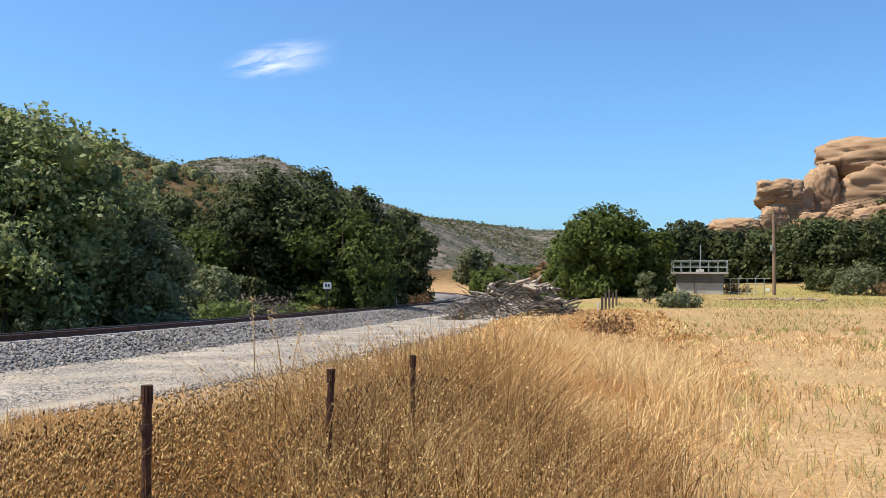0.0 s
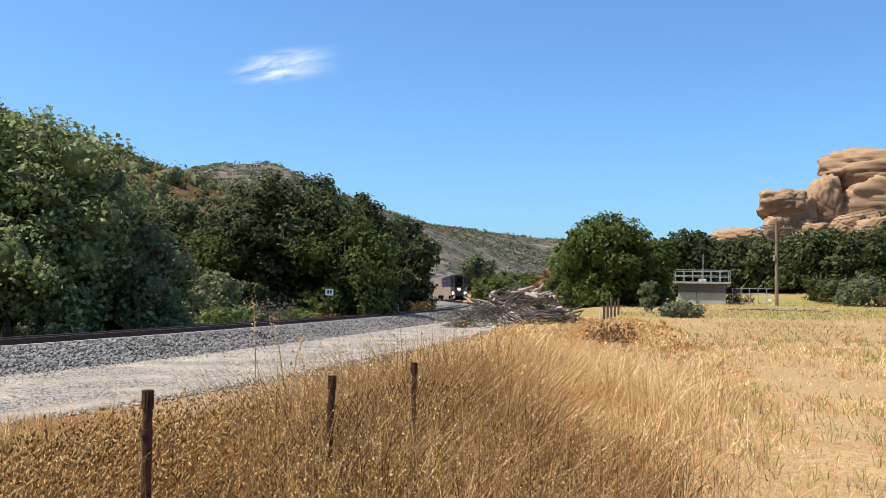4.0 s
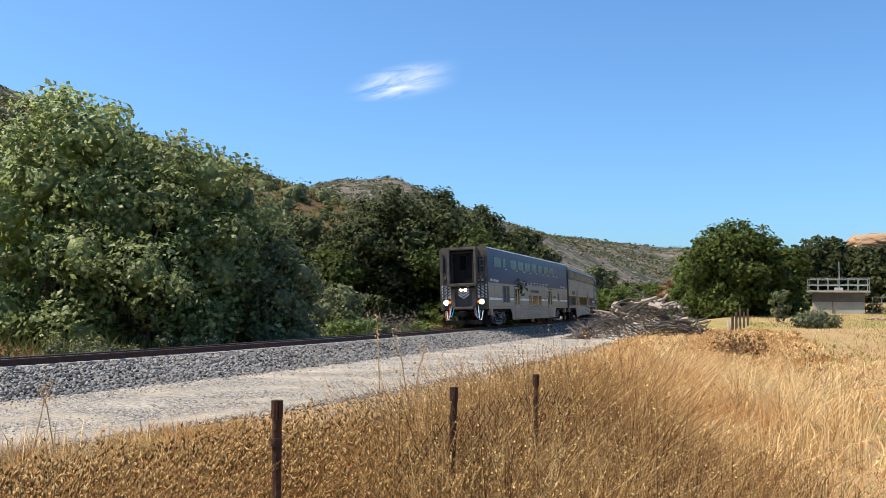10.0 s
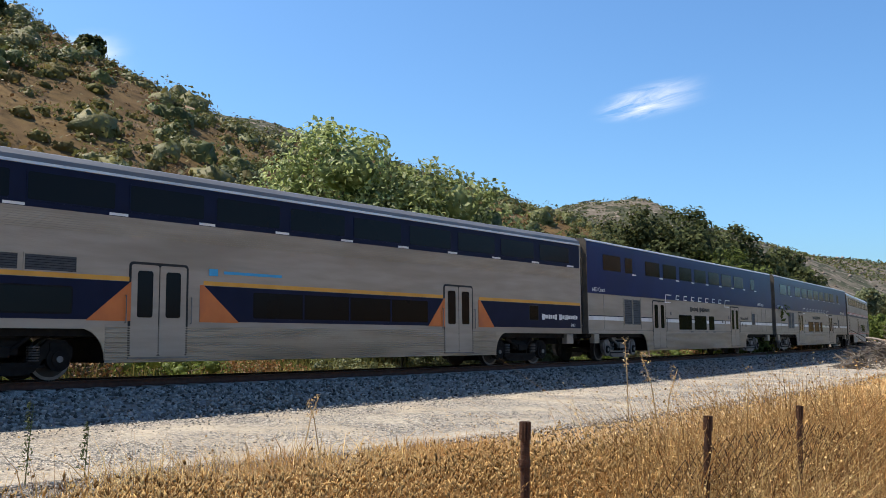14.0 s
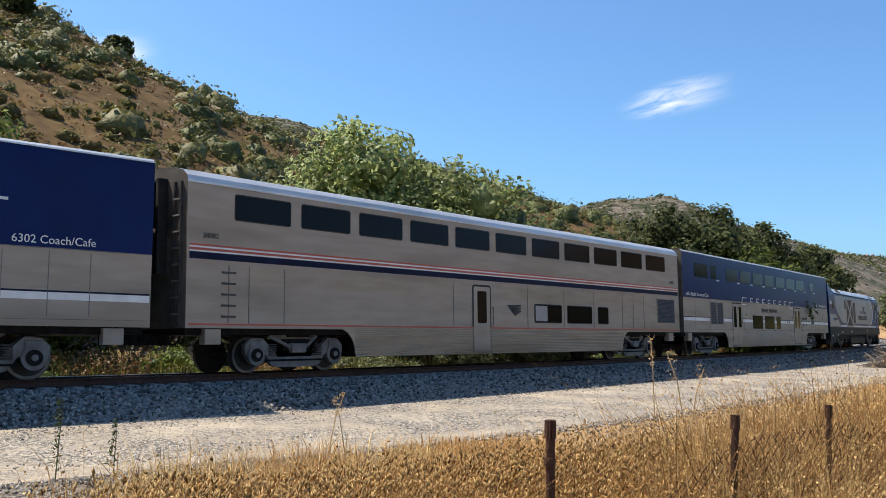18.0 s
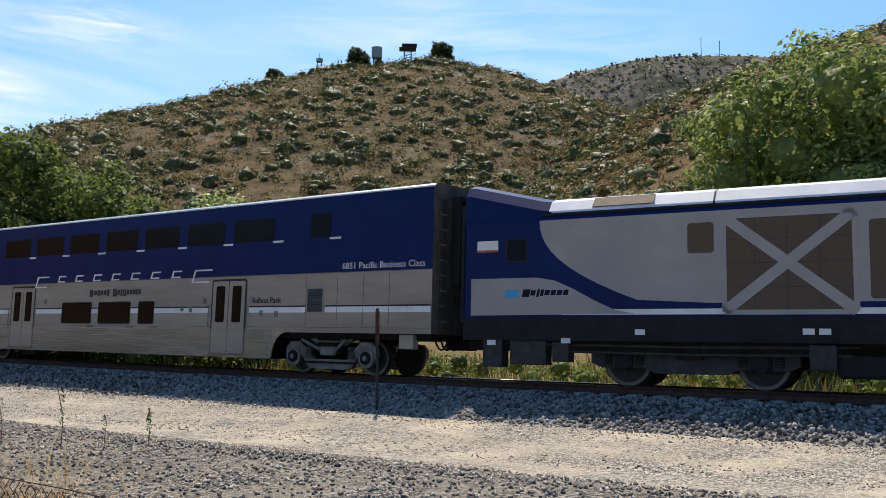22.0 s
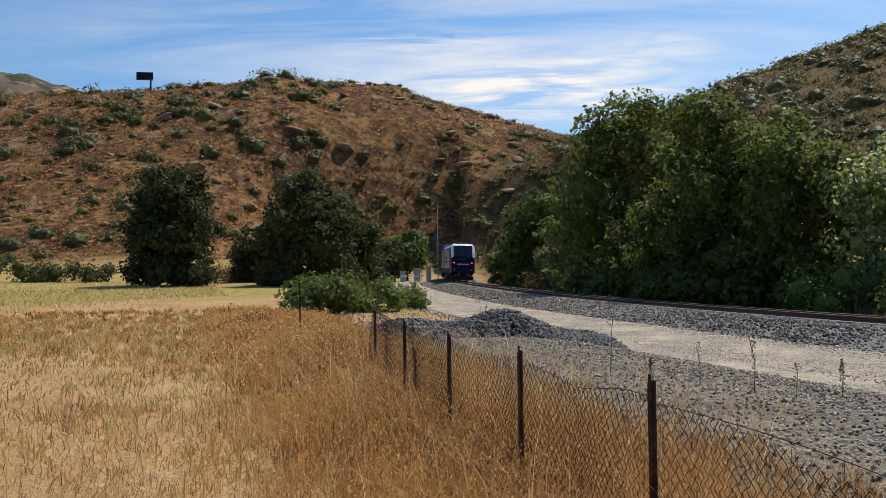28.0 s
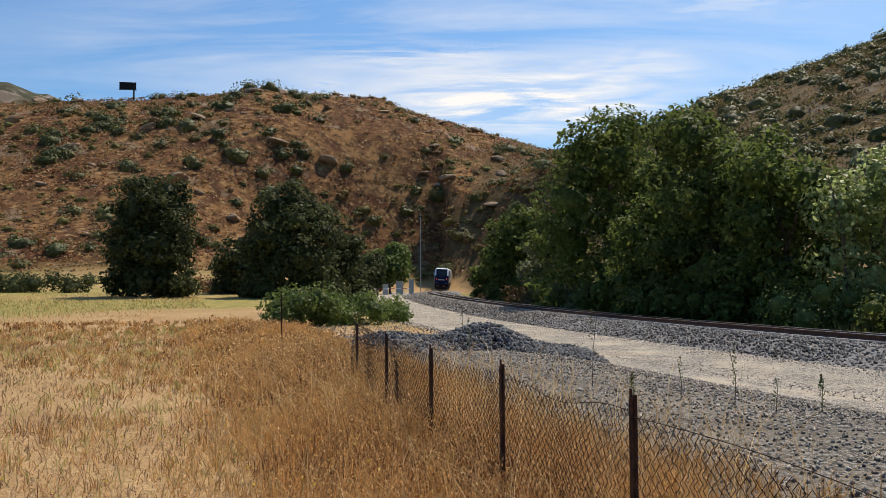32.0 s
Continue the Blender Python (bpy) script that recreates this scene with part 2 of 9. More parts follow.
# ---- terrain ----
# crest lines: bearing in degrees, distance in metres, angle of the crest above the eye
RIDGES = (
    ("west", 105, 6, ((80, 200, 13.5), (76, 190, 14.9), (72, 180, 15.8), (68, 170, 16.5), (65.5, 164, 17.2), (61, 160, 17.6), (58.5, 158, 17.6), (55, 158, 17.0), (52.3, 160, 14.8), (48.5, 168, 12.9), (43.2, 185, 11.4), (36.7, 205, 11.0), (31.5, 215, 10.3), (26.5, 220, 8.9), (21.5, 225, 7.1), (17.5, 230, 5.3), (13.5, 235, 3.6), (10, 245, 1.0))),
    ("tower", 175, 8, ((133, 262, 3.6), (127, 260, 6.8), (124, 260, 7.8), (120.5, 262, 9.3), (116, 267, 11.2), (111.3, 270, 13.2), (107, 272, 14.5), (102.8, 275, 15.5), (98.4, 280, 16.0), (95.8, 280, 15.7), (93.7, 282, 14.4), (91.8, 285, 13.2), (86, 290, 11.0), (80, 290, 9.2))),
    ("south", 100, 4, ((120, 285, 3.8), (126, 280, 6.0), (131, 275, 8.1), (134, 270, 9.3), (138.6, 262, 10.6), (142, 258, 11.6), (147.3, 250, 11.6), (150, 248, 12.2), (153, 248, 11.6), (159, 250, 10.8), (163, 255, 10.4), (168, 260, 9.8), (180, 265, 9.1), (200, 280, 7.5))),
    ("crag", 60, 3, ((-13, 150, 0.8), (-16, 150, 2.0), (-19, 150, 3.6), (-22, 150, 4.4), (-26, 150, 5.0), (-32, 150, 6.4), (-45, 165, 6.4), (-70, 200, 4.4))),
    ("back", 210, 12, ((96, 620, 13.2), (91.6, 620, 14.7), (88.9, 620, 15.5), (83.9, 620, 16.0), (78, 620, 15.6), (70, 620, 14.2), (60, 620, 13.5), (50, 620, 12.8), (42, 620, 12.5), (36, 620, 12.1), (33, 620, 11.2), (28, 630, 9.6), (22, 650, 8.0), (18.5, 680, 6.9), (16, 700, 6.7))),
    ("north", 200, 14, ((17.6, 760, 6.9), (14.9, 760, 7.5), (12.0, 760, 7.8), (8, 780, 6.1), (4, 850, 4.7), (1.6, 900, 4.1), (-2, 1000, 3.7), (-5, 1000, 3.3), (-8, 1000, 3.3), (-12, 1000, 3.1), (-17, 1000, 2.9), (-40, 1000, 2.5), (-90, 1100, 2.2), (-150, 1100, 2.8))),
    ("far_south", 120, 6, ((160, 450, 10.4), (163, 440, 11.2), (165.5, 430, 11.7), (169, 430, 11.9), (178, 430, 11.0))),
)


def crest_height(x, y, width, pts):
    best = np.zeros(len(x))
    for (a0, d0, e0), (a1, d1, e1) in zip(pts, pts[1:]):
        x0, y0 = bearing(a0, d0)
        x1, y1 = bearing(a1, d1)
        z0, z1 = 1.65 + d0 * math.tan(radians(e0)), 1.65 + d1 * math.tan(radians(e1))
        ll = (x1 - x0) ** 2 + (y1 - y0) ** 2
        t = np.clip(((x - x0) * (x1 - x0) + (y - y0) * (y1 - y0)) / ll, 0, 1)
        d = np.hypot(x - x0 - t * (x1 - x0), y - y0 - t * (y1 - y0))
        u = np.clip(1 - d / width, 0, 1)
        best = np.maximum(best, (z0 + t * (z1 - z0)) * (0.75 * u + 0.25 * u * u * (3 - 2 * u)))
    return best


def terrain(x, y):
    """Ground height, and how much of it is hillside and how much is distant scrub."""
    x, y = np.atleast_1d(x).astype(float), np.atleast_1d(y).astype(float)
    r = np.hypot(x, y)
    g = 0.000165 * np.minimum(r, 100) ** 2 + np.maximum(r - 100, 0) * 0.004
    g = g + fbm(x, y, 6, 3, 11) * 0.05 * ease(r, 1.5, 8)
    s, o = track_offset(x, y)
    zt = np.interp(s, TS, tz_)
    near = np.abs(s) < 300
    wide = 12.5 + 0.22 * np.clip(np.abs(s) - 50, 0, 90)
    side = np.where(o > 0, 1 - ease(o / wide, 0.7, 1.0), 1 - ease(-o, 9, 26))
    g = np.where(near, g * (1 - side) + (zt - 0.56) * side, g)
    hills = np.zeros(len(x))
    rusty = np.zeros(len(x))
    scrub = np.zeros(len(x))
    for name, width, rough, pts in RIDGES:
        h = crest_height(x, y, width, pts)
        n = fbm(x, y, width * 0.35, 5, len(name))
        h = np.maximum(h * (1 + 0.02 * n) + rough * 0.16 * n * np.clip(h / 12, 0, 1), 0)
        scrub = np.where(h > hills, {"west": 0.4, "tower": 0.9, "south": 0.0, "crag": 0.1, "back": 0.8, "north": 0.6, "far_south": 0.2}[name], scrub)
        rusty = np.where(h > hills, 1.0 if "south" in name else 0.0, rusty)
        hills = np.maximum(hills, h)
    far = np.hypot(x, y) < 330
    oc = np.full(len(x), 99.0)
    oc[far] = track_offset(x[far], y[far], -196, 176)[1]
    cut = np.where(oc < 0, ease(-oc, 11, 40), ease(oc, 16, 60))
    hills = hills * cut
    terrain.rusty = rusty * ease(hills, 0.8, 5.0)
    verge = ease(-o, 3.5, 7) * (1 - ease(-o, 30, 60)) * near * 0.75
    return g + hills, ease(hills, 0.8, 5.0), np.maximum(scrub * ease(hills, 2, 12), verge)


def build_ground():
    yaws = np.concatenate([np.arange(-34, 176, 0.42), np.arange(176, 326, 3.0)])
    rad = [0.0, 0.6]
    while rad[-1] < 4600:
        rad.append(rad[-1] * (1.045 if rad[-1] < 60 else 1.022 if rad[-1] < 360 else 1.02 if rad[-1] < 1100 else 1.15))
    rad = np.array(rad[1:])
    a = np.radians(yaws)
    X, Y = -np.sin(a)[:, None] * rad, np.cos(a)[:, None] * rad
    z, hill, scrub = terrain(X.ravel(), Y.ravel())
    rusty = terrain.rusty
    na, nr = X.shape
    i, j = np.meshgrid(np.arange(na), np.arange(nr - 1), indexing="ij")
    i2 = (i + 1) % na
    f = np.stack([i * nr + j, i * nr + j + 1, i2 * nr + j + 1, i2 * nr + j], -1).reshape(-1, 4)
    v = np.stack([X.ravel(), Y.ravel(), z], 1)
    v = np.vstack([v, [[0, 0, float(terrain([0], [0])[0][0])]]])
    me = mesh_np("ground", v, f, M["ground"], True)
    c = len(v) - 1
    bm = bmesh.new()
    bm.from_mesh(me)
    bm.verts.ensure_lookup_table()
    for k in range(na):
        bm.faces.new((bm.verts[c], bm.verts[k * nr], bm.verts[((k + 1) % na) * nr])).smooth = True
    bm.to_mesh(me)
    bm.free()
    xs, ys = v[:, 0], v[:, 1]
    rr = np.hypot(xs, ys)
    green = np.clip(ease(fbm(xs, ys, 14, 4, 5), -0.1, 0.45) + ease(rr, 40, 80) * 0.5, 0, 1) * ease(rr, 14, 30) * (rr < 160)
    green[:-1] = np.maximum(green[:-1] * (1 - hill), rusty)
    # alpha: share of the haze-greyed rock colour, rising with distance
    col = np.zeros((len(v), 4), np.float32)
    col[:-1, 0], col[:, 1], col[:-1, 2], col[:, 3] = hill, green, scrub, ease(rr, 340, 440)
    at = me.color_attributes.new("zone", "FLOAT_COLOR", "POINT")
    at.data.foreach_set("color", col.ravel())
    return tagged(new("ground", me), "dry golden grassland rising to brush-covered hills", "ground", kind="structure")


ground = build_ground()


def strip(name, s0, s1, step, section, mat, label, category, jitter=0.0, follow=False):
    """A long strip along the line with a cross-section of (offset, height over the rail)."""
    s = np.arange(s0, s1 + step / 2, step)
    k = len(section)
    rows = []
    for n, (o, dz) in enumerate(section):
        oo = o + (fbm(s, s * 0 + n * 37.0, 5, 3, 9) * jitter if 0 < n < k - 1 or jitter > 0.3 else 0)
        x, y, z, h = track(s, oo)
        zz = terrain(x, y)[0] + dz if follow else z + dz + fbm(s, s * 0 + n * 13.0, 3, 3, 4) * jitter * 0.25
        rows.append(np.stack([x, y, zz], 1))
    v = np.stack(rows, 1).reshape(-1, 3)
    i, j = np.meshgrid(np.arange(len(s) - 1), np.arange(k - 1), indexing="ij")
    f = np.stack([i * k + j, i * k + j + 1, (i + 1) * k + j + 1, (i + 1) * k + j], -1).reshape(-1, 4)
    return tagged(new(name, mesh_np(name, v, f[:, ::-1], mat, True)), label, category, kind="structure")


road = strip("gravel_road", -190, 190, 1.0, [(3.6, 0.012), (4.4, 0.02), (5.6, 0.03), (7.0, 0.03), (8.4, 0.025), (9.8, 0.028), (11.4, 0.01)], M["road"], "pale dirt and gravel access road beside the track", "road", 0.5, True)
shoulder = strip("gravel_shoulder", 2, 34, 1.0, [(8.9, -0.02), (10.0, 0.045), (11.0, 0.05), (12.2, 0.05), (14.0, 0.045), (15.6, 0.025), (16.8, -0.03)], M["shoulder"], "grey gravel shoulder between road and fence", "gravel", 0.7, True)
BED = [(-4.6, -0.66), (-3.4, -0.42), (-2.3, -0.24), (-1.4, -0.2), (-0.75, -0.19), (0, -0.2), (0.75, -0.19), (1.4, -0.18), (2.2, -0.2), (3.0, -0.33), (3.8, -0.5), (4.6, -0.66)]
ballast = strip("ballast_bed", -330, 330, 1.0, BED, M["ballast"], "grey crushed-stone ballast bed under the rails", "ballast", 0.12)

# ---- the train ----
def brushed(name, c1, c2, rough, metal, c3=None):
    m = surface(name, c1, c2, 2.5, rough, metal, 0.06, 30, c3, 0.5, 0.5, (0.35, 1, 2.2))
    return m


def glow(name, color, strength):
    m, nt, bs = bare(name)
    bs.inputs["Base Color"].default_value = (*color, 1)
    bs.inputs["Emission Color"].default_value = (*color, 1)
    bs.inputs["Emission Strength"].default_value = strength
    return m


def window_glass(name, c, rough=0.16):
    return surface(name, c, tuple(v * 1.6 for v in c), 0.6, rough, 0.0, 0, 1, None, 1, 0.12)


M.update({
    "blue": surface("deep_blue_paint", (0.0035, 0.012, 0.075), (0.005, 0.016, 0.092), 1.5, 0.3, 0, 0.03, 20, (0.006, 0.013, 0.065), 0.5, 0.12),
    # the body blue again, darkened in colour for the shaded nose
    "shadedblue": surface("shaded_nose_blue", (0.003, 0.006, 0.034), (0.005, 0.009, 0.045), 1.5, 0.3, 0, 0.03, 20, None, 0.5, 0.15),
    "silver": brushed("silver_grey_paint", (0.29, 0.24, 0.185), (0.36, 0.30, 0.235), 0.5, 0.15, (0.22, 0.175, 0.125)),
    "steel": brushed("stainless_fluting", (0.30, 0.245, 0.18), (0.39, 0.325, 0.245), 0.42, 0.4, (0.24, 0.185, 0.125)),
    "roofsilver": brushed("weathered_roof", (0.55, 0.54, 0.52), (0.68, 0.67, 0.65), 0.38, 0.5, (0.42, 0.40, 0.37)),
    "roofgrey": brushed("dull_grey_roof", (0.16, 0.155, 0.15), (0.22, 0.21, 0.2), 0.5, 0.4, (0.12, 0.11, 0.1)),
    "white": surface("white_stripe_paint", (0.66, 0.66, 0.64), (0.78, 0.78, 0.76), 3, 0.5, 0, 0, 1, (0.52, 0.5, 0.47), 0.8),
    "navy": surface("navy_stripe_paint", (0.005, 0.008, 0.026), (0.008, 0.012, 0.036), 2, 0.4, 0, 0, 1, None, 1, 0.1),
    "orange": surface("orange_paint", (0.52, 0.13, 0.025), (0.62, 0.17, 0.035), 2, 0.45, 0, 0, 1, (0.42, 0.11, 0.04), 1.2),
    "amber": surface("amber_stripe_paint", (0.62, 0.28, 0.03), (0.70, 0.34, 0.05), 2, 0.45, 0),
    "redline": surface("red_stripe_paint", (0.40, 0.07, 0.04), (0.50, 0.10, 0.06), 2, 0.5, 0),
    "glass": window_glass("smoked_window", (0.004, 0.0037, 0.0035)),
    "rubber": surface("black_rubber", (0.012, 0.012, 0.012), (0.025, 0.024, 0.023), 6, 0.8, 0),
    "black": surface("sooty_black_steel", (0.008, 0.007, 0.007), (0.018, 0.016, 0.014), 5, 0.8, 0.0, 0.15, 40, None, 1, 0.1),
    "truck": surface("grey_painted_truck", (0.14, 0.132, 0.12), (0.22, 0.208, 0.19), 5, 0.7, 0.1, 0.2, 30, (0.10, 0.085, 0.075), 1.5),
    "endgrey": surface("dark_grey_end", (0.085, 0.072, 0.058), (0.14, 0.12, 0.098), 3, 0.75, 0, 0.15, 30, (0.05, 0.042, 0.034), 1.2, 0.15),
    "truckdark": surface("grimy_dark_gear", (0.035, 0.034, 0.034), (0.065, 0.062, 0.06), 5, 0.7, 0.1, 0.2, 30, None, 1, 0.2),
    "tread": surface("worn_wheel_steel", (0.018, 0.015, 0.013), (0.035, 0.028, 0.024), 6, 0.7, 0.0),
    "rim": surface("sunlit_wheel_rim", (0.11, 0.098, 0.086), (0.19, 0.17, 0.15), 6, 0.5, 0.4),
    "louver": surface("dark_louver_metal", (0.05, 0.047, 0.045), (0.08, 0.075, 0.07), 5, 0.6, 0.3),
    "ink": surface("black_lettering", (0.02, 0.02, 0.022), (0.03, 0.03, 0.032), 4, 0.5),
    "ltgrey": surface("light_grey_paint", (0.28, 0.265, 0.25), (0.33, 0.315, 0.295), 1.5, 0.42, 0.05, 0.03, 20, (0.26, 0.255, 0.25), 0.5, 0.5),
    "locowhite": surface("white_roof_paint", (0.68, 0.68, 0.68), (0.8, 0.8, 0.8), 2, 0.35, 0, 0, 1, (0.55, 0.54, 0.52), 0.8, 0.6),
    "charcoal": surface("charcoal_underframe_paint", (0.012, 0.012, 0.012), (0.02, 0.02, 0.02), 3, 0.6, 0, 0.1, 30, None, 1, 0.15),
    "grille": surface("brown_grey_radiator_mesh", (0.085, 0.06, 0.04), (0.135, 0.095, 0.062), 30, 0.7, 0.2, 0.3, 90),
    "cyan": surface("cyan_logo_paint", (0.03, 0.30, 0.52), (0.04, 0.34, 0.58), 3, 0.5),
    "headlight": glow("lit_headlight", (1.0, 0.78, 0.45), 22.0),
    "taillight": glow("lit_red_marker", (1.0, 0.03, 0.02), 4.0),
    "amberlight": glow("lit_amber_marker", (1.0, 0.22, 0.03), 1.2),
    "windscreen": surface("tinted_windscreen", (0.02, 0.028, 0.035), (0.03, 0.04, 0.05), 1, 0.06, 0, 0, 1, None, 1, 0.9),
})


def tube(bm, pts, r0, r1, seg=6):
    rings = []
    for i, p in enumerate(pts):
        t = i / (len(pts) - 1)
        a = Vector(pts[min(i + 1, len(pts) - 1)]) - Vector(pts[max(i - 1, 0)])
        q = a.to_track_quat("Z", "Y")
        r = r0 + (r1 - r0) * t
        rings.append([bm.verts.new(Vector(p) + q @ Vector((r * math.cos(2 * math.pi * k / seg), r * math.sin(2 * math.pi * k / seg), 0))) for k in range(seg)])
    for a, b in zip(rings, rings[1:]):
        for k in range(seg):
            bm.faces.new((a[k], a[(k + 1) % seg], b[(k + 1) % seg], b[k]))
    bm.faces.new(rings[0][::-1])
    bm.faces.new(rings[-1])


def pieces(name, bm, mat, parent, label=""):
    """Every loose piece of the mesh as a part of its own."""
    left = set(bm.verts)
    while left:
        stack, isle = [left.pop()], []
        while stack:
            v = stack.pop()
            isle.append(v)
            for e in v.link_edges:
                w = e.other_vert(v)
                if w in left:
                    left.discard(w)
                    stack.append(w)
        one = bmesh.new()
        copy = {v: one.verts.new(v.co) for v in isle}
        for f in {f for v in isle for f in v.link_faces}:
            one.faces.new([copy[v] for v in f.verts])
        part(name, one, mat, parent, label)
    bm.free()


def part(name, bm, mat, parent, label="", m=None):
    me = bpy.data.meshes.new(name)
    bmesh.ops.recalc_face_normals(bm, faces=bm.faces)
    bm.to_mesh(me)
    bm.free()
    me.materials.append(mat)
    ob = new(name, me)
    ob.parent = parent
    if m is not None:
        ob.matrix_basis = m
    if label:
        ob["label"] = label
    return ob


def add_box(bm, x0, x1, y0, y1, z0, z1, bev=0.0):
    r = bmesh.ops.create_cube(bm, size=1)
    vs = r["verts"]
    bmesh.ops.transform(bm, matrix=Matrix.Translation(((x0 + x1) / 2, (y0 + y1) / 2, (z0 + z1) / 2)) @ Matrix.Diagonal((abs(x1 - x0), abs(y1 - y0), abs(z1 - z0), 1)), verts=vs)
    if bev:
        es = list({e for v in vs for e in v.link_edges})
        bmesh.ops.bevel(bm, geom=es, offset=bev, segments=2, affect="EDGES", profile=0.6)
    return bm


def box_bm(*a, **k):
    return add_box(bmesh.new(), *a, **k)


def add_cyl(bm, c, r, length, axis="y", seg=20, r2=None):
    rot = {"y": Matrix.Rotation(radians(90), 4, "X"), "x": Matrix.Rotation(radians(90), 4, "Y"), "z": Matrix.Identity(4)}[axis]
    bmesh.ops.create_cone(bm, cap_ends=True, segments=seg, radius1=r, radius2=r if r2 is None else r2, depth=length, matrix=Matrix.Translation(c) @ rot)
    return bm


def add_poly(bm, pts, y0, y1):
    """A plate in the x-z plane from y0 to y1."""
    a = [bm.verts.new((x, y0, z)) for x, z in pts]
    b = [bm.verts.new((x, y1, z)) for x, z in pts]
    bm.faces.new(a)
    bm.faces.new(b[::-1])
    for i in range(len(pts)):
        j = (i + 1) % len(pts)
        bm.faces.new((a[i], b[i], b[j], a[j]))
    return bm


def rounded(x0, x1, z0, z1, r, n=4):
    out = []
    for cx, cz, a0 in ((x1 - r, z1 - r, 0), (x0 + r, z1 - r, 90), (x0 + r, z0 + r, 180), (x1 - r, z0 + r, 270)):
        out += [(cx + r * math.cos(radians(a0 + 90 * i / n)), cz + r * math.sin(radians(a0 + 90 * i / n))) for i in range(n + 1)]
    return out


def sweep(profile, x0, x1, closed=False):
    """Pull a (y, z) profile along x."""
    bm = bmesh.new()
    a = [bm.verts.new((x0, y, z)) for y, z in profile]
    b = [bm.verts.new((x1, y, z)) for y, z in profile]
    for i in range(len(profile) - (0 if closed else 1)):
        j = (i + 1) % len(profile)
        bm.faces.new((a[i], a[j], b[j], b[i]))
    if closed:
        bm.faces.new(a)
        bm.faces.new(b[::-1])
    return bm


HALF = 12.955
W = 1.52


def fx(f, half=HALF):
    """Place along the car of a point f metres behind its leading coupler."""
    return half - f


def text_part(text, size, x, z, mat, parent, name="lettering", y=W + 0.014, width=None, turn=None):
    cu = bpy.data.curves.new("t", "FONT")
    cu.body, cu.size, cu.extrude = text, size, 0.003
    cu.resolution_u = 3
    tmp = bpy.data.objects.new("t", cu)
    me = tmp.to_mesh().copy()
    tmp.to_mesh_clear()
    bpy.data.objects.remove(tmp)
    xs = [v.co.x for v in me.vertices]
    k = width / (max(xs) - min(xs)) if width else 1.0
    # read from the left side of the train: text runs towards the rear
    me.transform((turn or Matrix.Identity(4)) @ Matrix.Translation((x, y, z)) @ Matrix(((-k, 0, 0, 0), (0, 0, 1, 0), (0, 1, 0, 0), (0, 0, 0, 1))))
    bm = bmesh.new()
    bm.from_mesh(me)
    pieces(name, bm, mat, parent)


def glyph_bars(widths, x, z, height, gap, mat, parent, slant=0.0, name="wordmark", y0=W + 0.008, y1=W + 0.016):
    """A word that is not spelled out: one plain block for each letter."""
    bm = bmesh.new()
    for w, h in widths:
        if w > 0:
            hh = height * h
            zz = z - (hh - height) * 0.6
            add_poly(bm, [(x, zz), (x - w, zz), (x - w - slant * hh, zz + hh), (x - slant * hh, zz + hh)], y0, y1)
        x -= abs(w) + gap
    pieces(name, bm, mat, parent)


def window(f0, f1, z0, z1, parent, half=HALF, r=0.07, frame=M["rubber"], glass=None, name="window", side=1, y=W):
    bm = add_poly(bmesh.new(), rounded(fx(f1, half), fx(f0, half), z0, z1, r), side * (y - 0.01), side * (y + 0.007))
    w = part(name, bm, frame, parent)
    e = 0.03
    part("pane", add_poly(bmesh.new(), rounded(fx(f1, half) + e, fx(f0, half) - e, z0 + e, z1 - e, max(r - 0.02, 0.02)), side * (y - 0.005), side * (y + 0.011)), glass or M["glass"], w)
    return w


def louver(f0, f1, z0, z1, parent, half=HALF, n=14, y=W):
    x0, x1 = fx(f1, half), fx(f0, half)
    fr = bmesh.new()
    for a in ((x0 - 0.03, x1 + 0.03, z0 - 0.03, z0), (x0 - 0.03, x1 + 0.03, z1, z1 + 0.03), (x0 - 0.03, x0, z0, z1), (x1, x1 + 0.03, z0, z1)):
        add_box(fr, a[0], a[1], y - 0.02, y + 0.022, a[2], a[3])
    v = part("vent", fr, M["silver"], parent)
    part("backing", box_bm(x0, x1, y - 0.03, y + 0.003, z0, z1), M["black"], v)
    h = (z1 - z0) / n
    bm = bmesh.new()
    for i in range(n):
        z = z0 + i * h
        add_poly_yz(bm, x0, x1, [(y + 0.004, z + h * 0.9), (y + 0.016, z + h * 0.1), (y + 0.02, z + h * 0.16), (y + 0.008, z + h * 0.98)])
    part("slats", bm, M["louver"], v)
    return v


def add_poly_yz(bm, x0, x1, pts):
    a = [bm.verts.new((x0, y, z)) for y, z in pts]
    b = [bm.verts.new((x1, y, z)) for y, z in pts]
    bm.faces.new(a)
    bm.faces.new(b[::-1])
    for i in range(len(pts)):
        j = (i + 1) % len(pts)
        bm.faces.new((a[i], b[i], b[j], a[j]))


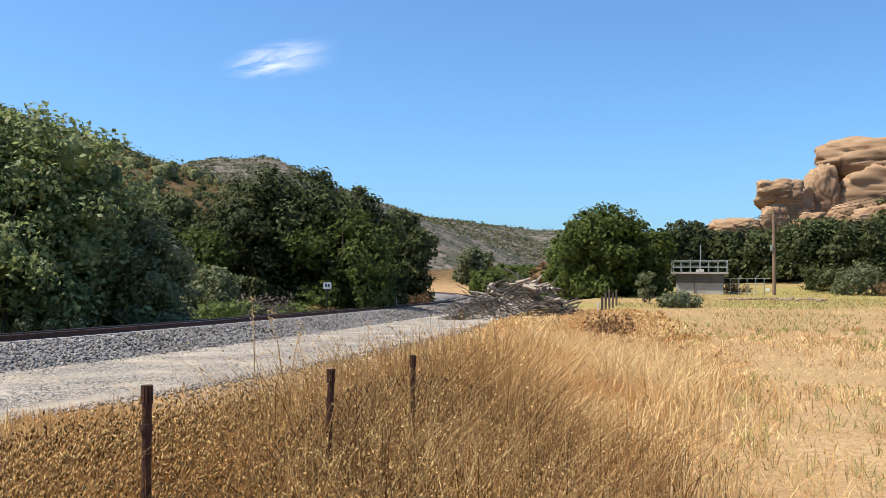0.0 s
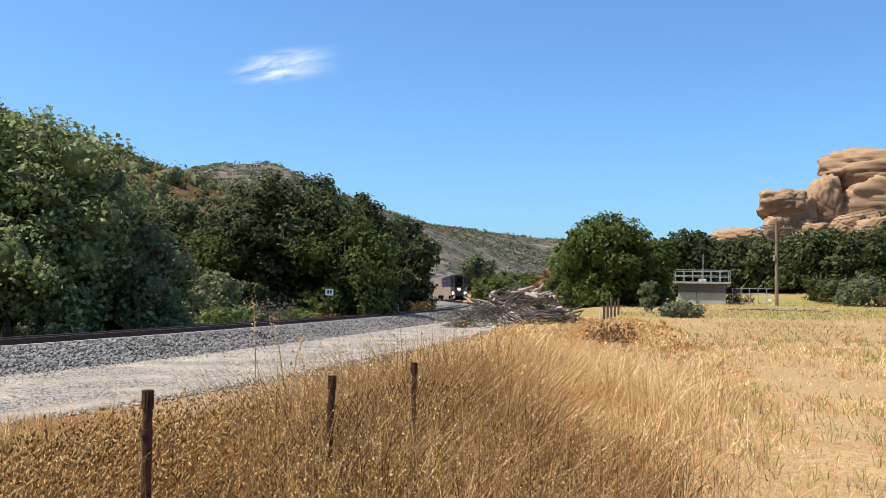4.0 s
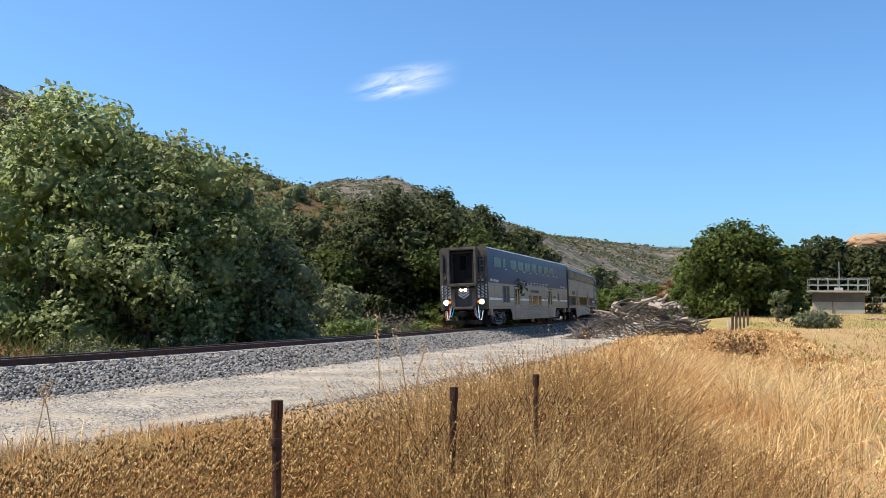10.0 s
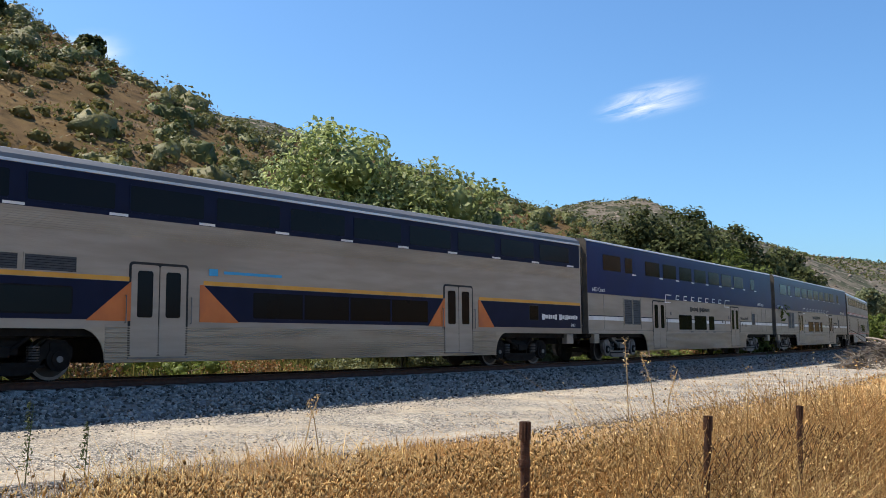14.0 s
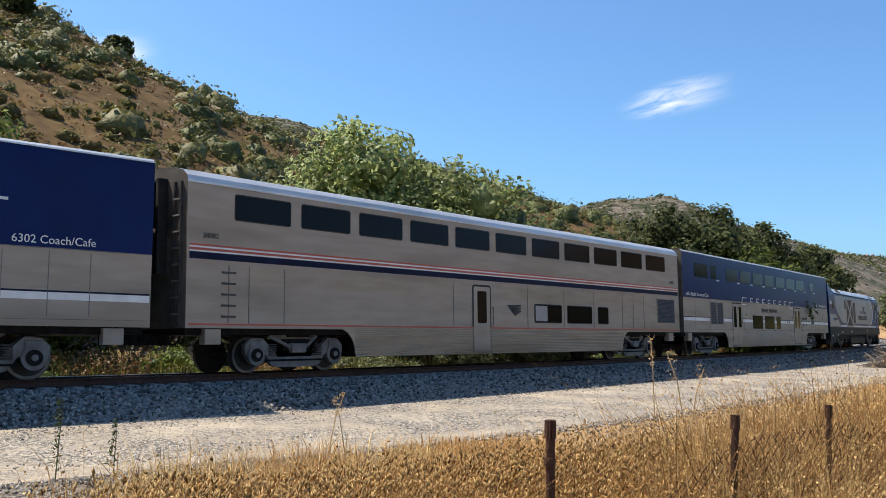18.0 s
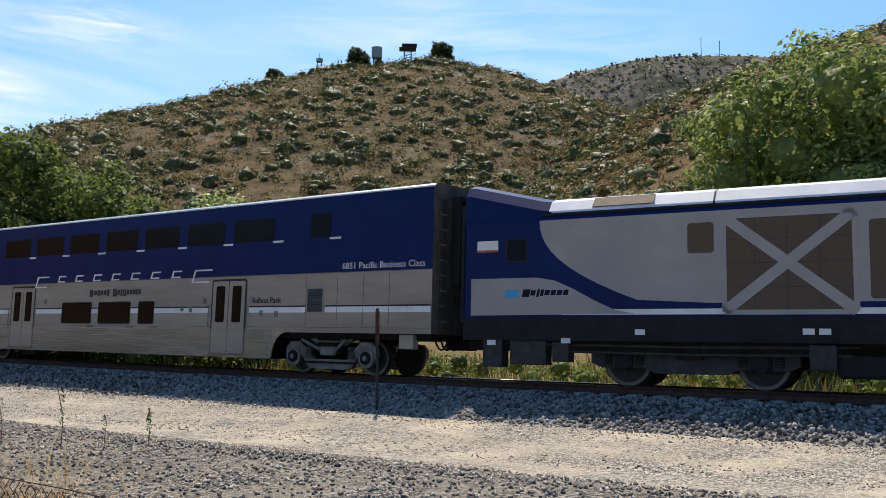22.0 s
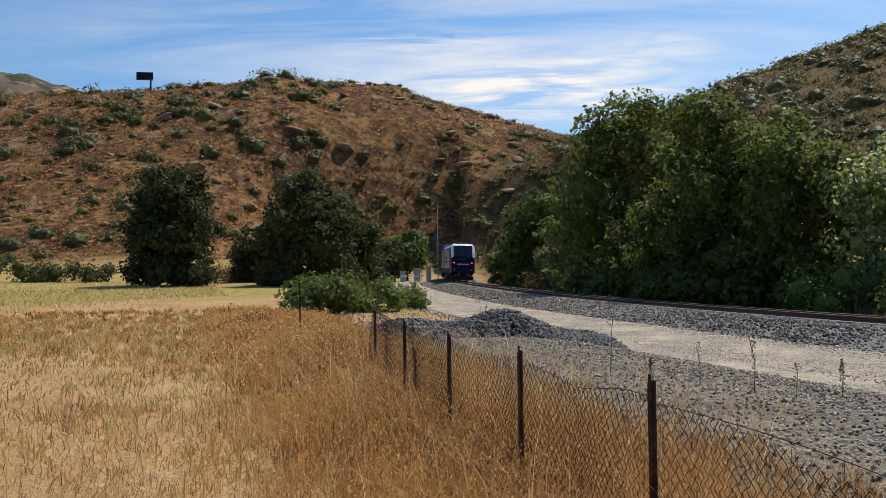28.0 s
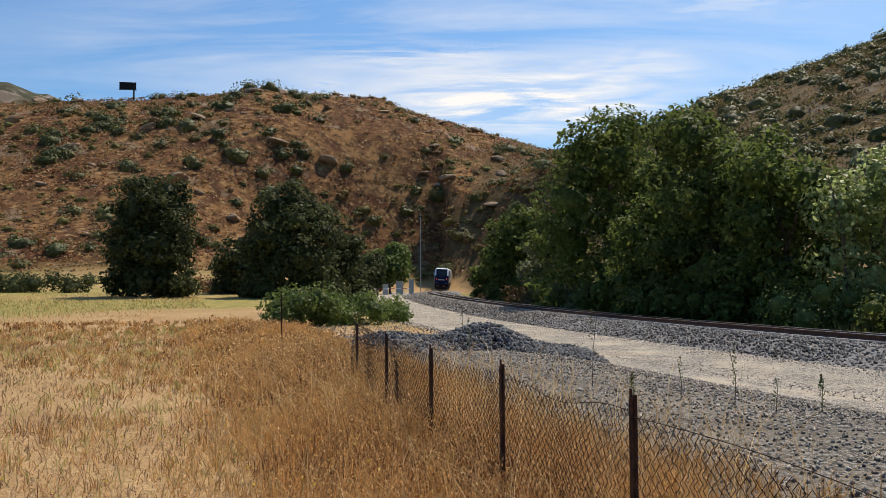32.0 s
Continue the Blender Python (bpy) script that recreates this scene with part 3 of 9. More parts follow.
def double_door(f0, f1, z0, z1, parent, single=False):
    """A pair of sliding leaves with tall windows, in a shallow frame."""
    x0, x1 = fx(f1), fx(f0)
    d = part("door", add_poly(bmesh.new(), rounded(x0 - 0.06, x1 + 0.06, z0 - 0.03, z1 + 0.06, 0.1), W - 0.05, W + 0.006), M["rubber"], parent, "stainless sliding door with dark windows")
    mid = (x0 + x1) / 2
    for a, b in (((x0, mid - 0.015), (mid + 0.015, x1)) if not single else ((x0, x1),)):
        leaf = part("leaf", add_poly(bmesh.new(), rounded(a, b, z0, z1, 0.06), W - 0.04, W + 0.014), M["silver"], d)
        w = (b - a)
        part("pane", add_poly(bmesh.new(), rounded(a + w * 0.22, b - w * 0.22, z0 + (z1 - z0) * 0.42, z1 - 0.14, 0.06), W, W + 0.019), M["glass"], d)
    part("sill", box_bm(x0 - 0.05, x1 + 0.05, W - 0.02, W + 0.05, z0 - 0.06, z0 - 0.02), M["truck"], d)
    hb = bmesh.new()
    for x in (x0 - 0.13, x1 + 0.13):
        add_cyl(hb, (x, W + 0.05, z0 + 1.05), 0.013, 0.62, "z", 8)
        for dz in (-0.3, 0.3):
            add_cyl(hb, (x, W + 0.025, z0 + 1.05 + dz), 0.01, 0.05, "y", 6)
    pieces("grab_rail", hb, M["truck"], d)
    return d


def wheelset(parent, x, r, gauge=0.753):
    bm = bmesh.new()
    for s in (1, -1):
        add_cyl(bm, (0, s * gauge, 0), r, 0.13, "y", 28)
        add_cyl(bm, (0, s * (gauge - 0.075), 0), r + 0.03, 0.025, "y", 28)
        add_cyl(bm, (0, s * (gauge + 0.075), 0), r * 0.8, 0.03, "y", 28, r * 0.72)
        for k in range(6):
            a = k * math.pi / 3
            add_cyl(bm, (math.cos(a) * r * 0.5, s * (gauge + 0.09), math.sin(a) * r * 0.5), 0.035, 0.04, "y", 8)
    add_cyl(bm, (0, 0, 0), 0.09, gauge * 2, "y", 12)
    # paler ring on each wheel stands for the sunlit lower arc of its rim
    old = set(bm.faces)
    for s in (1, -1):
        for k in range(28):
            a, b = 2 * math.pi * k / 28, 2 * math.pi * (k + 1) / 28
            y = s * (gauge + 0.067)
            bm.faces.new([bm.verts.new((math.cos(t) * q, y, math.sin(t) * q)) for q, t in ((r * 0.84, a), (r * 0.84, b), (r * 0.985, b), (r * 0.985, a))])
    for f in bm.faces:
        f.material_index = 0 if f in old else 1
    ob = part("wheelset", bm, M["tread"], parent, m=Matrix.Translation((x, 0, r)))
    ob.data.materials.append(M["rim"])
    return ob


WHEELS = []


def bogie(parent, xc, light=True):
    """A two-axle truck: side frames, springs, axle boxes, bolster."""
    mat = M["truck"] if light else M["black"]
    b = part("bogie", box_bm(xc - 0.45, xc + 0.45, -1.2, 1.2, 0.55, 0.85, bev=0.04), M["black"], parent)
    r = 0.457
    for dx in (-1.3, 1.3):
        WHEELS.append((wheelset(b, xc + dx, r), r))
    for s in (1, -1):
        y0, y1 = s * 1.03, s * 1.17
        pts = [(-1.62, 0.50), (-1.62, 0.70), (-1.45, 0.86), (-1.1, 0.88), (-0.85, 0.66), (-0.62, 0.40), (0.62, 0.40), (0.85, 0.66), (1.1, 0.88), (1.45, 0.86), (1.62, 0.70), (1.62, 0.50), (1.5, 0.34), (1.36, 0.52), (1.24, 0.52), (0.98, 0.46), (0.8, 0.20), (0.6, 0.14), (-0.6, 0.14), (-0.8, 0.20), (-0.98, 0.46), (-1.24, 0.52), (-1.36, 0.52), (-1.5, 0.34)]
        part("side_frame", add_poly(bmesh.new(), [(xc + x, z) for x, z in pts], y0, y1), mat, b)
        bm = bmesh.new()
        add_poly(bm, [(xc - 0.75, 0.92), (xc - 0.2, 0.62), (xc + 0.2, 0.62), (xc + 0.75, 0.92), (xc + 0.75, 1.0), (xc - 0.75, 1.0)], s * 1.0, s * 1.12)
        add_box(bm, xc - 0.28, xc + 0.28, s * 1.1, s * 1.25, 0.58, 0.74, bev=0.02)
        part("bolster", bm, mat, b)
        for dx in (-1.3, 1.3):
            bx = bmesh.new()
            add_cyl(bx, (xc + dx, s * 1.13, r), 0.26, 0.17, "y", 20, 0.24)
            add_box(bx, xc + dx - 0.2, xc + dx + 0.2, s * 1.05, s * 1.2, r + 0.16, r + 0.36, bev=0.03)
            part("axle_box", bx, mat, b)
            part("bearing_cap", add_cyl(bmesh.new(), (xc + dx, s * 1.23, r), 0.165, 0.05, "y", 18), M["black"], b)
            part("cap_bolt", add_cyl(bmesh.new(), (xc + dx, s * 1.265, r), 0.07, 0.03, "y", 12), M["truck"], b)
        for dx in (-0.78, 0.78):
            sp = bmesh.new()
            for k in range(6):
                add_cyl(sp, (xc + dx, s * 1.13, 0.44 + 0.055 * k), 0.13, 0.032, "z", 12)
            pieces("spring_coil", sp, M["louver"], b)
        lk = bmesh.new()
        tube(lk, [(xc - 0.62, s * 1.24, 0.92), (xc - 0.2, s * 1.24, 0.6)], 0.045, 0.045, 8)
        tube(lk, [(xc + 0.95, s * 1.24, 0.92), (xc + 0.3, s * 1.24, 0.66)], 0.045, 0.045, 8)
        pieces("link_arm", lk, mat, b)
        part("cylinder", box_bm(xc - 0.24, xc + 0.24, *sorted((s * 1.16, s * 1.3)), 0.5, 0.72, bev=0.03), mat, b)
        dm = bmesh.new()
        add_cyl(dm, (xc, s * 1.24, 0.95), 0.05, 0.7, "x", 10)
        add_box(dm, xc - 1.0, xc + 1.0, s * 1.16, s * 1.21, 0.29, 0.34)
        part("damper", dm, M["black"], b)
    return b


def car_shell(name, label, lower, upper, roof, belt, ends, skirt=(6.06, 20.14), ribs=True, upper_top=4.5, flat=False):
    """A bi-level coach without its openings."""
    car = new(name)
    tagged(car, label, "train car", "cars of the passing train")
    x0, x1 = fx(25.58), fx(0.33)
    for s in (1, -1):
        part("lower_body", sweep([(s * W, 1.1), (s * W, belt)], x0, x1), lower, car)
        part("upper_body", sweep([(s * (W + 0.002), belt), (s * (W + 0.002), upper_top - 0.2), (s * (W - 0.005), upper_top)], x0, x1), upper, car)
        pr = [(s * (W - 0.02), 0.36)]
        z = 0.36
        while ribs and z < 1.16:
            pr += [(s * (W + 0.012), z + 0.012), (s * (W + 0.012), z + 0.03), (s * (W - 0.002), z + 0.045), (s * (W - 0.002), z + 0.055)]
            z += 0.055
        pr.append((s * W, 1.22))
        part("skirt", sweep(pr, fx(skirt[1]), fx(skirt[0])), M["steel"], car, "fluted stainless skirt")
        for f, d in ((skirt[0], 1), (skirt[1], -1)):
            arc = [(fx(f), 0.42)] + [(fx(f) + d * 0.62 * (1 - math.cos(radians(a))), 0.42 + 0.7 * math.sin(radians(a))) for a in range(0, 91, 15)] + [(fx(f), 1.14)]
            part("wheel_arch", add_poly(bmesh.new(), arc, s * (W - 0.03), s * (W + 0.003)), M["steel"], car)
    rise = (0.14, 0.28, 0.37, 0.42, 0.43) if not flat else (0.07, 0.095, 0.11, 0.12, 0.125)
    rp = [(W - 0.005, upper_top)] + [(y, upper_top + h) for y, h in zip((W - 0.1 if flat else W - 0.04, 1.3, 0.95, 0.5, 0), rise)]
    rp = rp + [(-y, z) for y, z in rp[::-1][1:]]
    part("roof", sweep(rp, x0, x1), roof, car)
    part("underframe", box_bm(x0 + 0.1, x1 - 0.1, -1.35, 1.35, 0.95, 1.12), M["black"], car)
    ub = bmesh.new()
    add_box(ub, fx(skirt[1] - 0.3), fx(skirt[0] + 0.3), -1.38, 1.38, 0.36, 0.9)
    part("equipment_box", ub, M["black"], car)
    prof = [(W, 1.1), (W, upper_top - 0.1)] + rp[1:6]
    prof = prof + [(-y, z) for y, z in prof[::-1][1:]]
    # all ends take the dark grey-brown, so gaps between cars look dark
    for x in (x0, x1):
        bm = bmesh.new()
        bm.faces.new([bm.verts.new((x, y * 0.998, z - 0.003)) for y, z in prof])
        part("end_wall", bm, ends, car)
    for sgn, x in ((-1, x0), (1, x1)):
        g = bmesh.new()
        a, b = sorted((x, x + sgn * 0.26))
        for y in (-0.72, 0.6):
            add_box(g, a, b, y, y + 0.12, 2.4, 4.62, bev=0.03)
        add_box(g, a, b, -0.72, 0.72, 4.5, 4.62, bev=0.03)
        add_box(g, a, b, -0.72, 0.72, 2.35, 2.45, bev=0.03)
        part("gangway", g, M["rubber"], car)
        st_ = bmesh.new()
        for y in (-1.3, -1.05, 1.05, 1.3):
            add_box(st_, *sorted((x, x + sgn * 0.07)), y - 0.03, y + 0.03, 1.15, 4.5)
        pieces("end_rib", st_, M["louver"], car)
        ld = bmesh.new()
        for k in range(8):
            add_box(ld, *sorted((x + sgn * 0.05, x + sgn * 0.09)), 1.05, 1.3, 1.4 + k * 0.38, 1.44 + k * 0.38)
        pieces("end_rung", ld, M["truck"], car)
        part("coupler", box_bm(*sorted((x - sgn * 0.5, x + sgn * 0.3)), -0.14, 0.14, 0.72, 0.98, bev=0.03), M["black"], car)
        for y in (0.5, 0.8, 1.05):
            hs = bmesh.new()
            tube(hs, [(x + sgn * (k - 3) * 0.06, y, 0.72 + 0.022 * (k - 3) ** 2) for k in range(7)], 0.025, 0.025, 6)
            part("hose", hs, M["black"], car)
        part("step_box", box_bm(*sorted((x - sgn * 1.0, x - sgn * 0.55)), W - 0.25, W - 0.03, 0.72, 1.08, bev=0.02), M["silver"], car)
    for f in (3.9, 22.0):
        bogie(car, fx(f), light=belt < 2.75)
    rr = bmesh.new()
    for k in range(12):
        add_box(rr, fx(2 + k * 2.0) - 0.02, fx(2 + k * 2.0) + 0.02, -1.28, 1.28, upper_top + rise[1], upper_top + rise[1] + 0.02)
    pieces("roof_rib", rr, roof, car)
    gut = bmesh.new()
    for s in (1, -1):
        add_box(gut, x0, x1, *sorted((s * (W - 0.02), s * (W + 0.022))), upper_top - 0.03, upper_top + (0.004 if flat else 0.03))
    pieces("gutter", gut, M["roofsilver"], car)
    return car


DOORS = ((6.8, 8.22), (17.64, 19.0))


def white_stripe(car, spans):
    bm, b2 = bmesh.new(), bmesh.new()
    for a, b in spans:
        add_box(bm, fx(b), fx(a), W, W + 0.004, 1.64, 1.79)
        add_box(b2, fx(b), fx(a), W, W + 0.004, 1.795, 1.83)
    pieces("stripe", bm, M["white"], car, "white waist stripe")
    pieces("stripe", b2, M["navy"], car, "thin dark blue pinstripe")


def surfliner(kind, title, town):
    """Blue over silver bi-level coach; kind is cab or coach."""
    cab = kind == "cab"
    car = car_shell("passenger_car" if not cab else "cab_car", "blue and silver bi-level passenger car with fluted skirt" if not cab else "blue and silver bi-level cab car with lit headlights", M["silver"], M["blue"], M["roofsilver"], 2.7, M["endgrey"], upper_top=4.79, flat=True)
    tops = [(5.87 + 2.06 * k, 7.5 + 2.06 * k) for k in range(7)] + [(20.5, 21.1)] if cab else [(1.76, 3.5), (3.9, 4.7)] + [(6.06 + 2.055 * k, 7.74 + 2.055 * k) for k in range(7)] + [(21.44, 22.2)]
    if cab:
        tops = [(1.72, 3.42), (3.82, 4.57)] + tops
    for a, b in tops:
        window(a, b, 3.66, 4.34, car, frame=M["navy"])
        window(a, b, 3.66, 4.34, car, frame=M["navy"], side=-1)
    tag = bmesh.new()
    for a, b in tops[1:]:
        add_box(tag, fx(b + 0.36), fx(b - 0.04), W + 0.002, W + 0.008, 3.60, 3.66)
    pieces("label_strip", tag, M["white"], car, "white instruction strips under the windows")
    lows = ((11.07, 11.82), (12.22, 13.92), (14.32, 15.12)) if cab else ((9.94, 11.65), (12.02, 13.74), (14.13, 14.93))
    for a, b in lows:
        window(a, b, 1.30, 2.02, car)
    for a, b in DOORS:
        double_door(a, b, 0.5, 2.56, car)
    louver(3.72, 4.48, 1.5, 2.55, car)
    louver(4.6, 5.36, 1.5, 2.55, car)
    louver(21.45, 22.0, 1.66, 2.28, car, n=10)
    white_stripe(car, ((0.36, 3.62), (5.46, 6.68), (8.36, lows[0][0]), (lows[0][1], lows[1][0]), (lows[1][1], lows[2][0]), (lows[2][1], 17.5), (19.18, 21.38), (22.08, 25.55)))
    seam = bmesh.new()
    for f in (1.75, 3.62, 5.46, 21.38, 22.5, 23.4, 24.25):
        add_box(seam, fx(f) - 0.009, fx(f) + 0.009, W, W + 0.006, 1.3, 2.64)
    add_box(seam, fx(25.5), fx(0.4), W, W + 0.012, 2.685, 2.705)
    add_box(seam, fx(25.5), fx(0.4), W, W + 0.006, 1.235, 1.25)
    pieces("seam", seam, M["truck"], car)
    bits = bmesh.new()
    for f, z in ((8.85, 2.05), (16.2, 1.78), (16.6, 1.74), (17.2, 2.0), (19.6, 1.62), (20.2, 1.6)):
        add_box(bits, fx(f + 0.13), fx(f), W, W + 0.018, z - 0.08, z + 0.08, bev=0.006)
    pieces("fitting", bits, M["truck"], car)
    lp = bmesh.new()
    for a, b in lows:
        add_box(lp, fx(b + 0.2), fx(b - 0.2), W, W + 0.005, 1.18, 1.24)
    pieces("label_strip", lp, M["truck"], car)
    sur = [(0.72, 1.75)] + [(0.42, 1)] * 7 + [(0.78, 1.75)]
    gap = (9.2 - 0.72 - 0.42 * 7 - 0.78) / 8
    x = fx(8.35)
    for w, h in sur:
        bm = bmesh.new()
        hh = 0.23 * h
        zz = 2.94 - hh
        sl = 0.35
        for zc in (zz, zz + hh - 0.05):
            add_poly(bm, [(x + sl * (2.94 - zc), zc), (x - w + sl * (2.94 - zc), zc), (x - w + sl * (2.89 - zc), zc + 0.045), (x + sl * (2.89 - zc), zc + 0.045)], W + 0.006, W + 0.014)
        add_poly(bm, [(x + sl * (2.94 - zz), zz), (x - 0.07 + sl * (2.94 - zz), zz), (x - 0.07, zz + hh), (x, zz + hh)], W + 0.006, W + 0.0135)
        part("wordmark", bm, M["white"], car, "white slanted wordmark block")
        x -= w + gap
    glyph_bars([(0.17, 1.3), (0.2, .8), (0.08, 1), (0.12, .8), (0.12, .8), (0.12, 1.2), (-0.1, 0), (0.19, 1.3), (0.12, .8), (0.05, 1.2), (0.05, 1.1), (0.06, 1.2), (0.12, .8), (0.1, .8), (0.12, .8), (0.05, 1.1), (0.12, .8)], fx(11.5), 2.22, 0.19, 0.052, M["ink"], car)
    text_part(title, 0.24, fx(0.72), 2.78, M["white"], car, width=2.75 if len(title) > 18 else None)
    text_part(title, 0.24, fx(22.65), 2.78, M["white"], car, width=2.7 if len(title) > 18 else None)
    text_part(town, 0.24, fx(19.3), 1.91, M["ink"], car)
    return car


def cab_front(car):
    """The leading end: recessed gangway door, cab windows, striped panels, lamps and hoses."""
    x = fx(0.33)
    for s in (1, -1):
        part("cab_post", box_bm(x + 0.01, x + 0.2, *sorted((s * 0.52, s * 0.76)), 1.25, 2.5, bev=0.03), M["endgrey"], car)
        g = part("cab_window", add_box(bmesh.new(), x, x + 0.02, *sorted((s * 0.9, s * 1.36)), 3.35, 4.25, bev=0.008), M["rubber"], car)
        part("pane", box_bm(x + 0.004, x + 0.026, *sorted((s * 0.94, s * 1.32)), 3.4, 4.2), M["windscreen"], g)
        pn = part("striped_panel", box_bm(x, x + 0.015, *sorted((s * 0.85, s * 1.42)), 1.78, 2.62), M["white"], car, "black and white warning stripes")
        st = bmesh.new()
        for k in range(6):
            z = 1.62 + k * 0.19
            ys = (0.86, 1.41) if s > 0 else (-0.86, -1.41)
            v = [st.verts.new((x + 0.018, y, min(max(zz, 1.79), 2.61))) for y, zz in ((ys[0], z + 0.38), (ys[1], z), (ys[1], z + 0.09), (ys[0], z + 0.47))]
            st.faces.new(v)
        pieces("stripe", st, M["ink"], pn)
        lamp = part("headlight", add_cyl(bmesh.new(), (x + 0.06, s * 1.12, 1.55), 0.18, 0.14, "x", 20), M["truck"], car)
        part("lens", add_cyl(bmesh.new(), (x + 0.135, s * 1.12, 1.55), 0.15, 0.02, "x", 18), M["headlight"], lamp)
        mk = part("marker_light", box_bm(x + 0.02, x + 0.08, *sorted((s * 0.84, s * 0.98)), 1.5, 1.62, bev=0.01), M["amberlight"], car, "orange marker light")
        top = part("headlight", add_cyl(bmesh.new(), (x + 0.13, s * 0.12, 2.3), 0.1, 0.1, "x", 18), M["truck"], car)
        part("lens", add_cyl(bmesh.new(), (x + 0.185, s * 0.12, 2.3), 0.095, 0.02, "x", 16), M["headlight"], top)
        horn = part("camera_box", add_cyl(bmesh.new(), (x + 0.12, s * 1.12, 3.05), 0.09, 0.18, "x", 14), M["truck"], car)
        for j in range(4):
            bundle = bmesh.new()
            tube(bundle, [(x + 0.1 + 0.16 * math.sin(t * 3.1), s * (0.62 + 0.09 * j + 0.3 * t), 1.32 - (0.5 + 0.1 * j) * math.sin(t * 3.1) - 0.25 * t) for t in [q / 8 for q in range(9)]], 0.03, 0.03, 7)
            part("cable", bundle, (M["redline"], M["cyan"], M["black"], M["white"])[(j + (s < 0)) % 4], car)
        hb = bmesh.new()
        for k in range(4):
            add_box(hb, x + 0.02, x + 0.1, *sorted((s * (0.78 + 0.17 * k), s * (0.84 + 0.17 * k))), 0.35, 0.62, bev=0.01)
        pieces("air_hose", hb, M["black"], car)
    part("end_panel", box_bm(x + 0.002, x + 0.012, -1.47, 1.47, 1.12, 4.6), M["endgrey"], car, "dark grey-brown end wall")
    for y0, y1, z0, z1 in ((-0.92, -0.76, 2.5, 4.82), (0.76, 0.92, 2.5, 4.82), (-0.76, 0.76, 4.68, 4.82), (-0.76, 0.76, 2.5, 2.68)):
        part("diaphragm_frame", box_bm(x + 0.01, x + 0.42, y0, y1, z0, z1, bev=0.03), M["endgrey"], car, "protruding gangway frame")
    # black door colour carries the shade inside the recess
    part("end_door", box_bm(x + 0.012, x + 0.06, -0.76, 0.76, 2.68, 4.68), M["black"], car, "recessed gangway door, blackened for the recess's shade")
    dw = part("door_window", box_bm(x + 0.03, x + 0.07, -0.2, 0.2, 3.5, 4.35, bev=0.01), M["glass"], car)
    nose = part("nose_panel", box_bm(x, x + 0.13, -0.52, 0.52, 1.2, 2.6, bev=0.03), M["louver"], car)
    ch = bmesh.new()
    for k in range(4):
        z = 1.75 + k * 0.16
        for s in (1, -1):
            v = [ch.verts.new((x + 0.134, y, zz)) for y, zz in ((0, z), (s * 0.36, z + 0.24), (s * 0.36, z + 0.32), (0, z + 0.08))]
            ch.faces.new(v)
    pieces("chevron", ch, M["white"], nose)
    nb = bmesh.new()
    add_box(nb, x + 0.0, x + 0.03, 0.86, 1.38, 2.74, 2.96)
    part("number_board", nb, M["ink"], car)
    text_part("6900", 0.2, x, 0, M["white"], car, y=0.0, turn=Matrix.Translation((x + 0.036, 0.9, 2.78)) @ Matrix(((0, 1, 0, 0), (-1, 0, 0, 0), (0, 0, 1, 0), (0, 0, 0, 1))) @ Matrix.Translation((-x, 0, 0)))
    pl = bmesh.new()
    add_poly_yz(pl, x + 0.05, x + 0.3, [(-1.2, 0.22), (1.2, 0.22), (1.1, 0.46), (-1.1, 0.46)])
    part("pilot", pl, M["black"], car)
    part("end_step", box_bm(x - 0.02, x + 0.3, -0.62, 0.62, 1.12, 1.27, bev=0.03), M["endgrey"], car)
    part("coupler_head", box_bm(x + 0.2, x + 0.62, -0.17, 0.17, 0.68, 1.0, bev=0.05), M["black"], car)


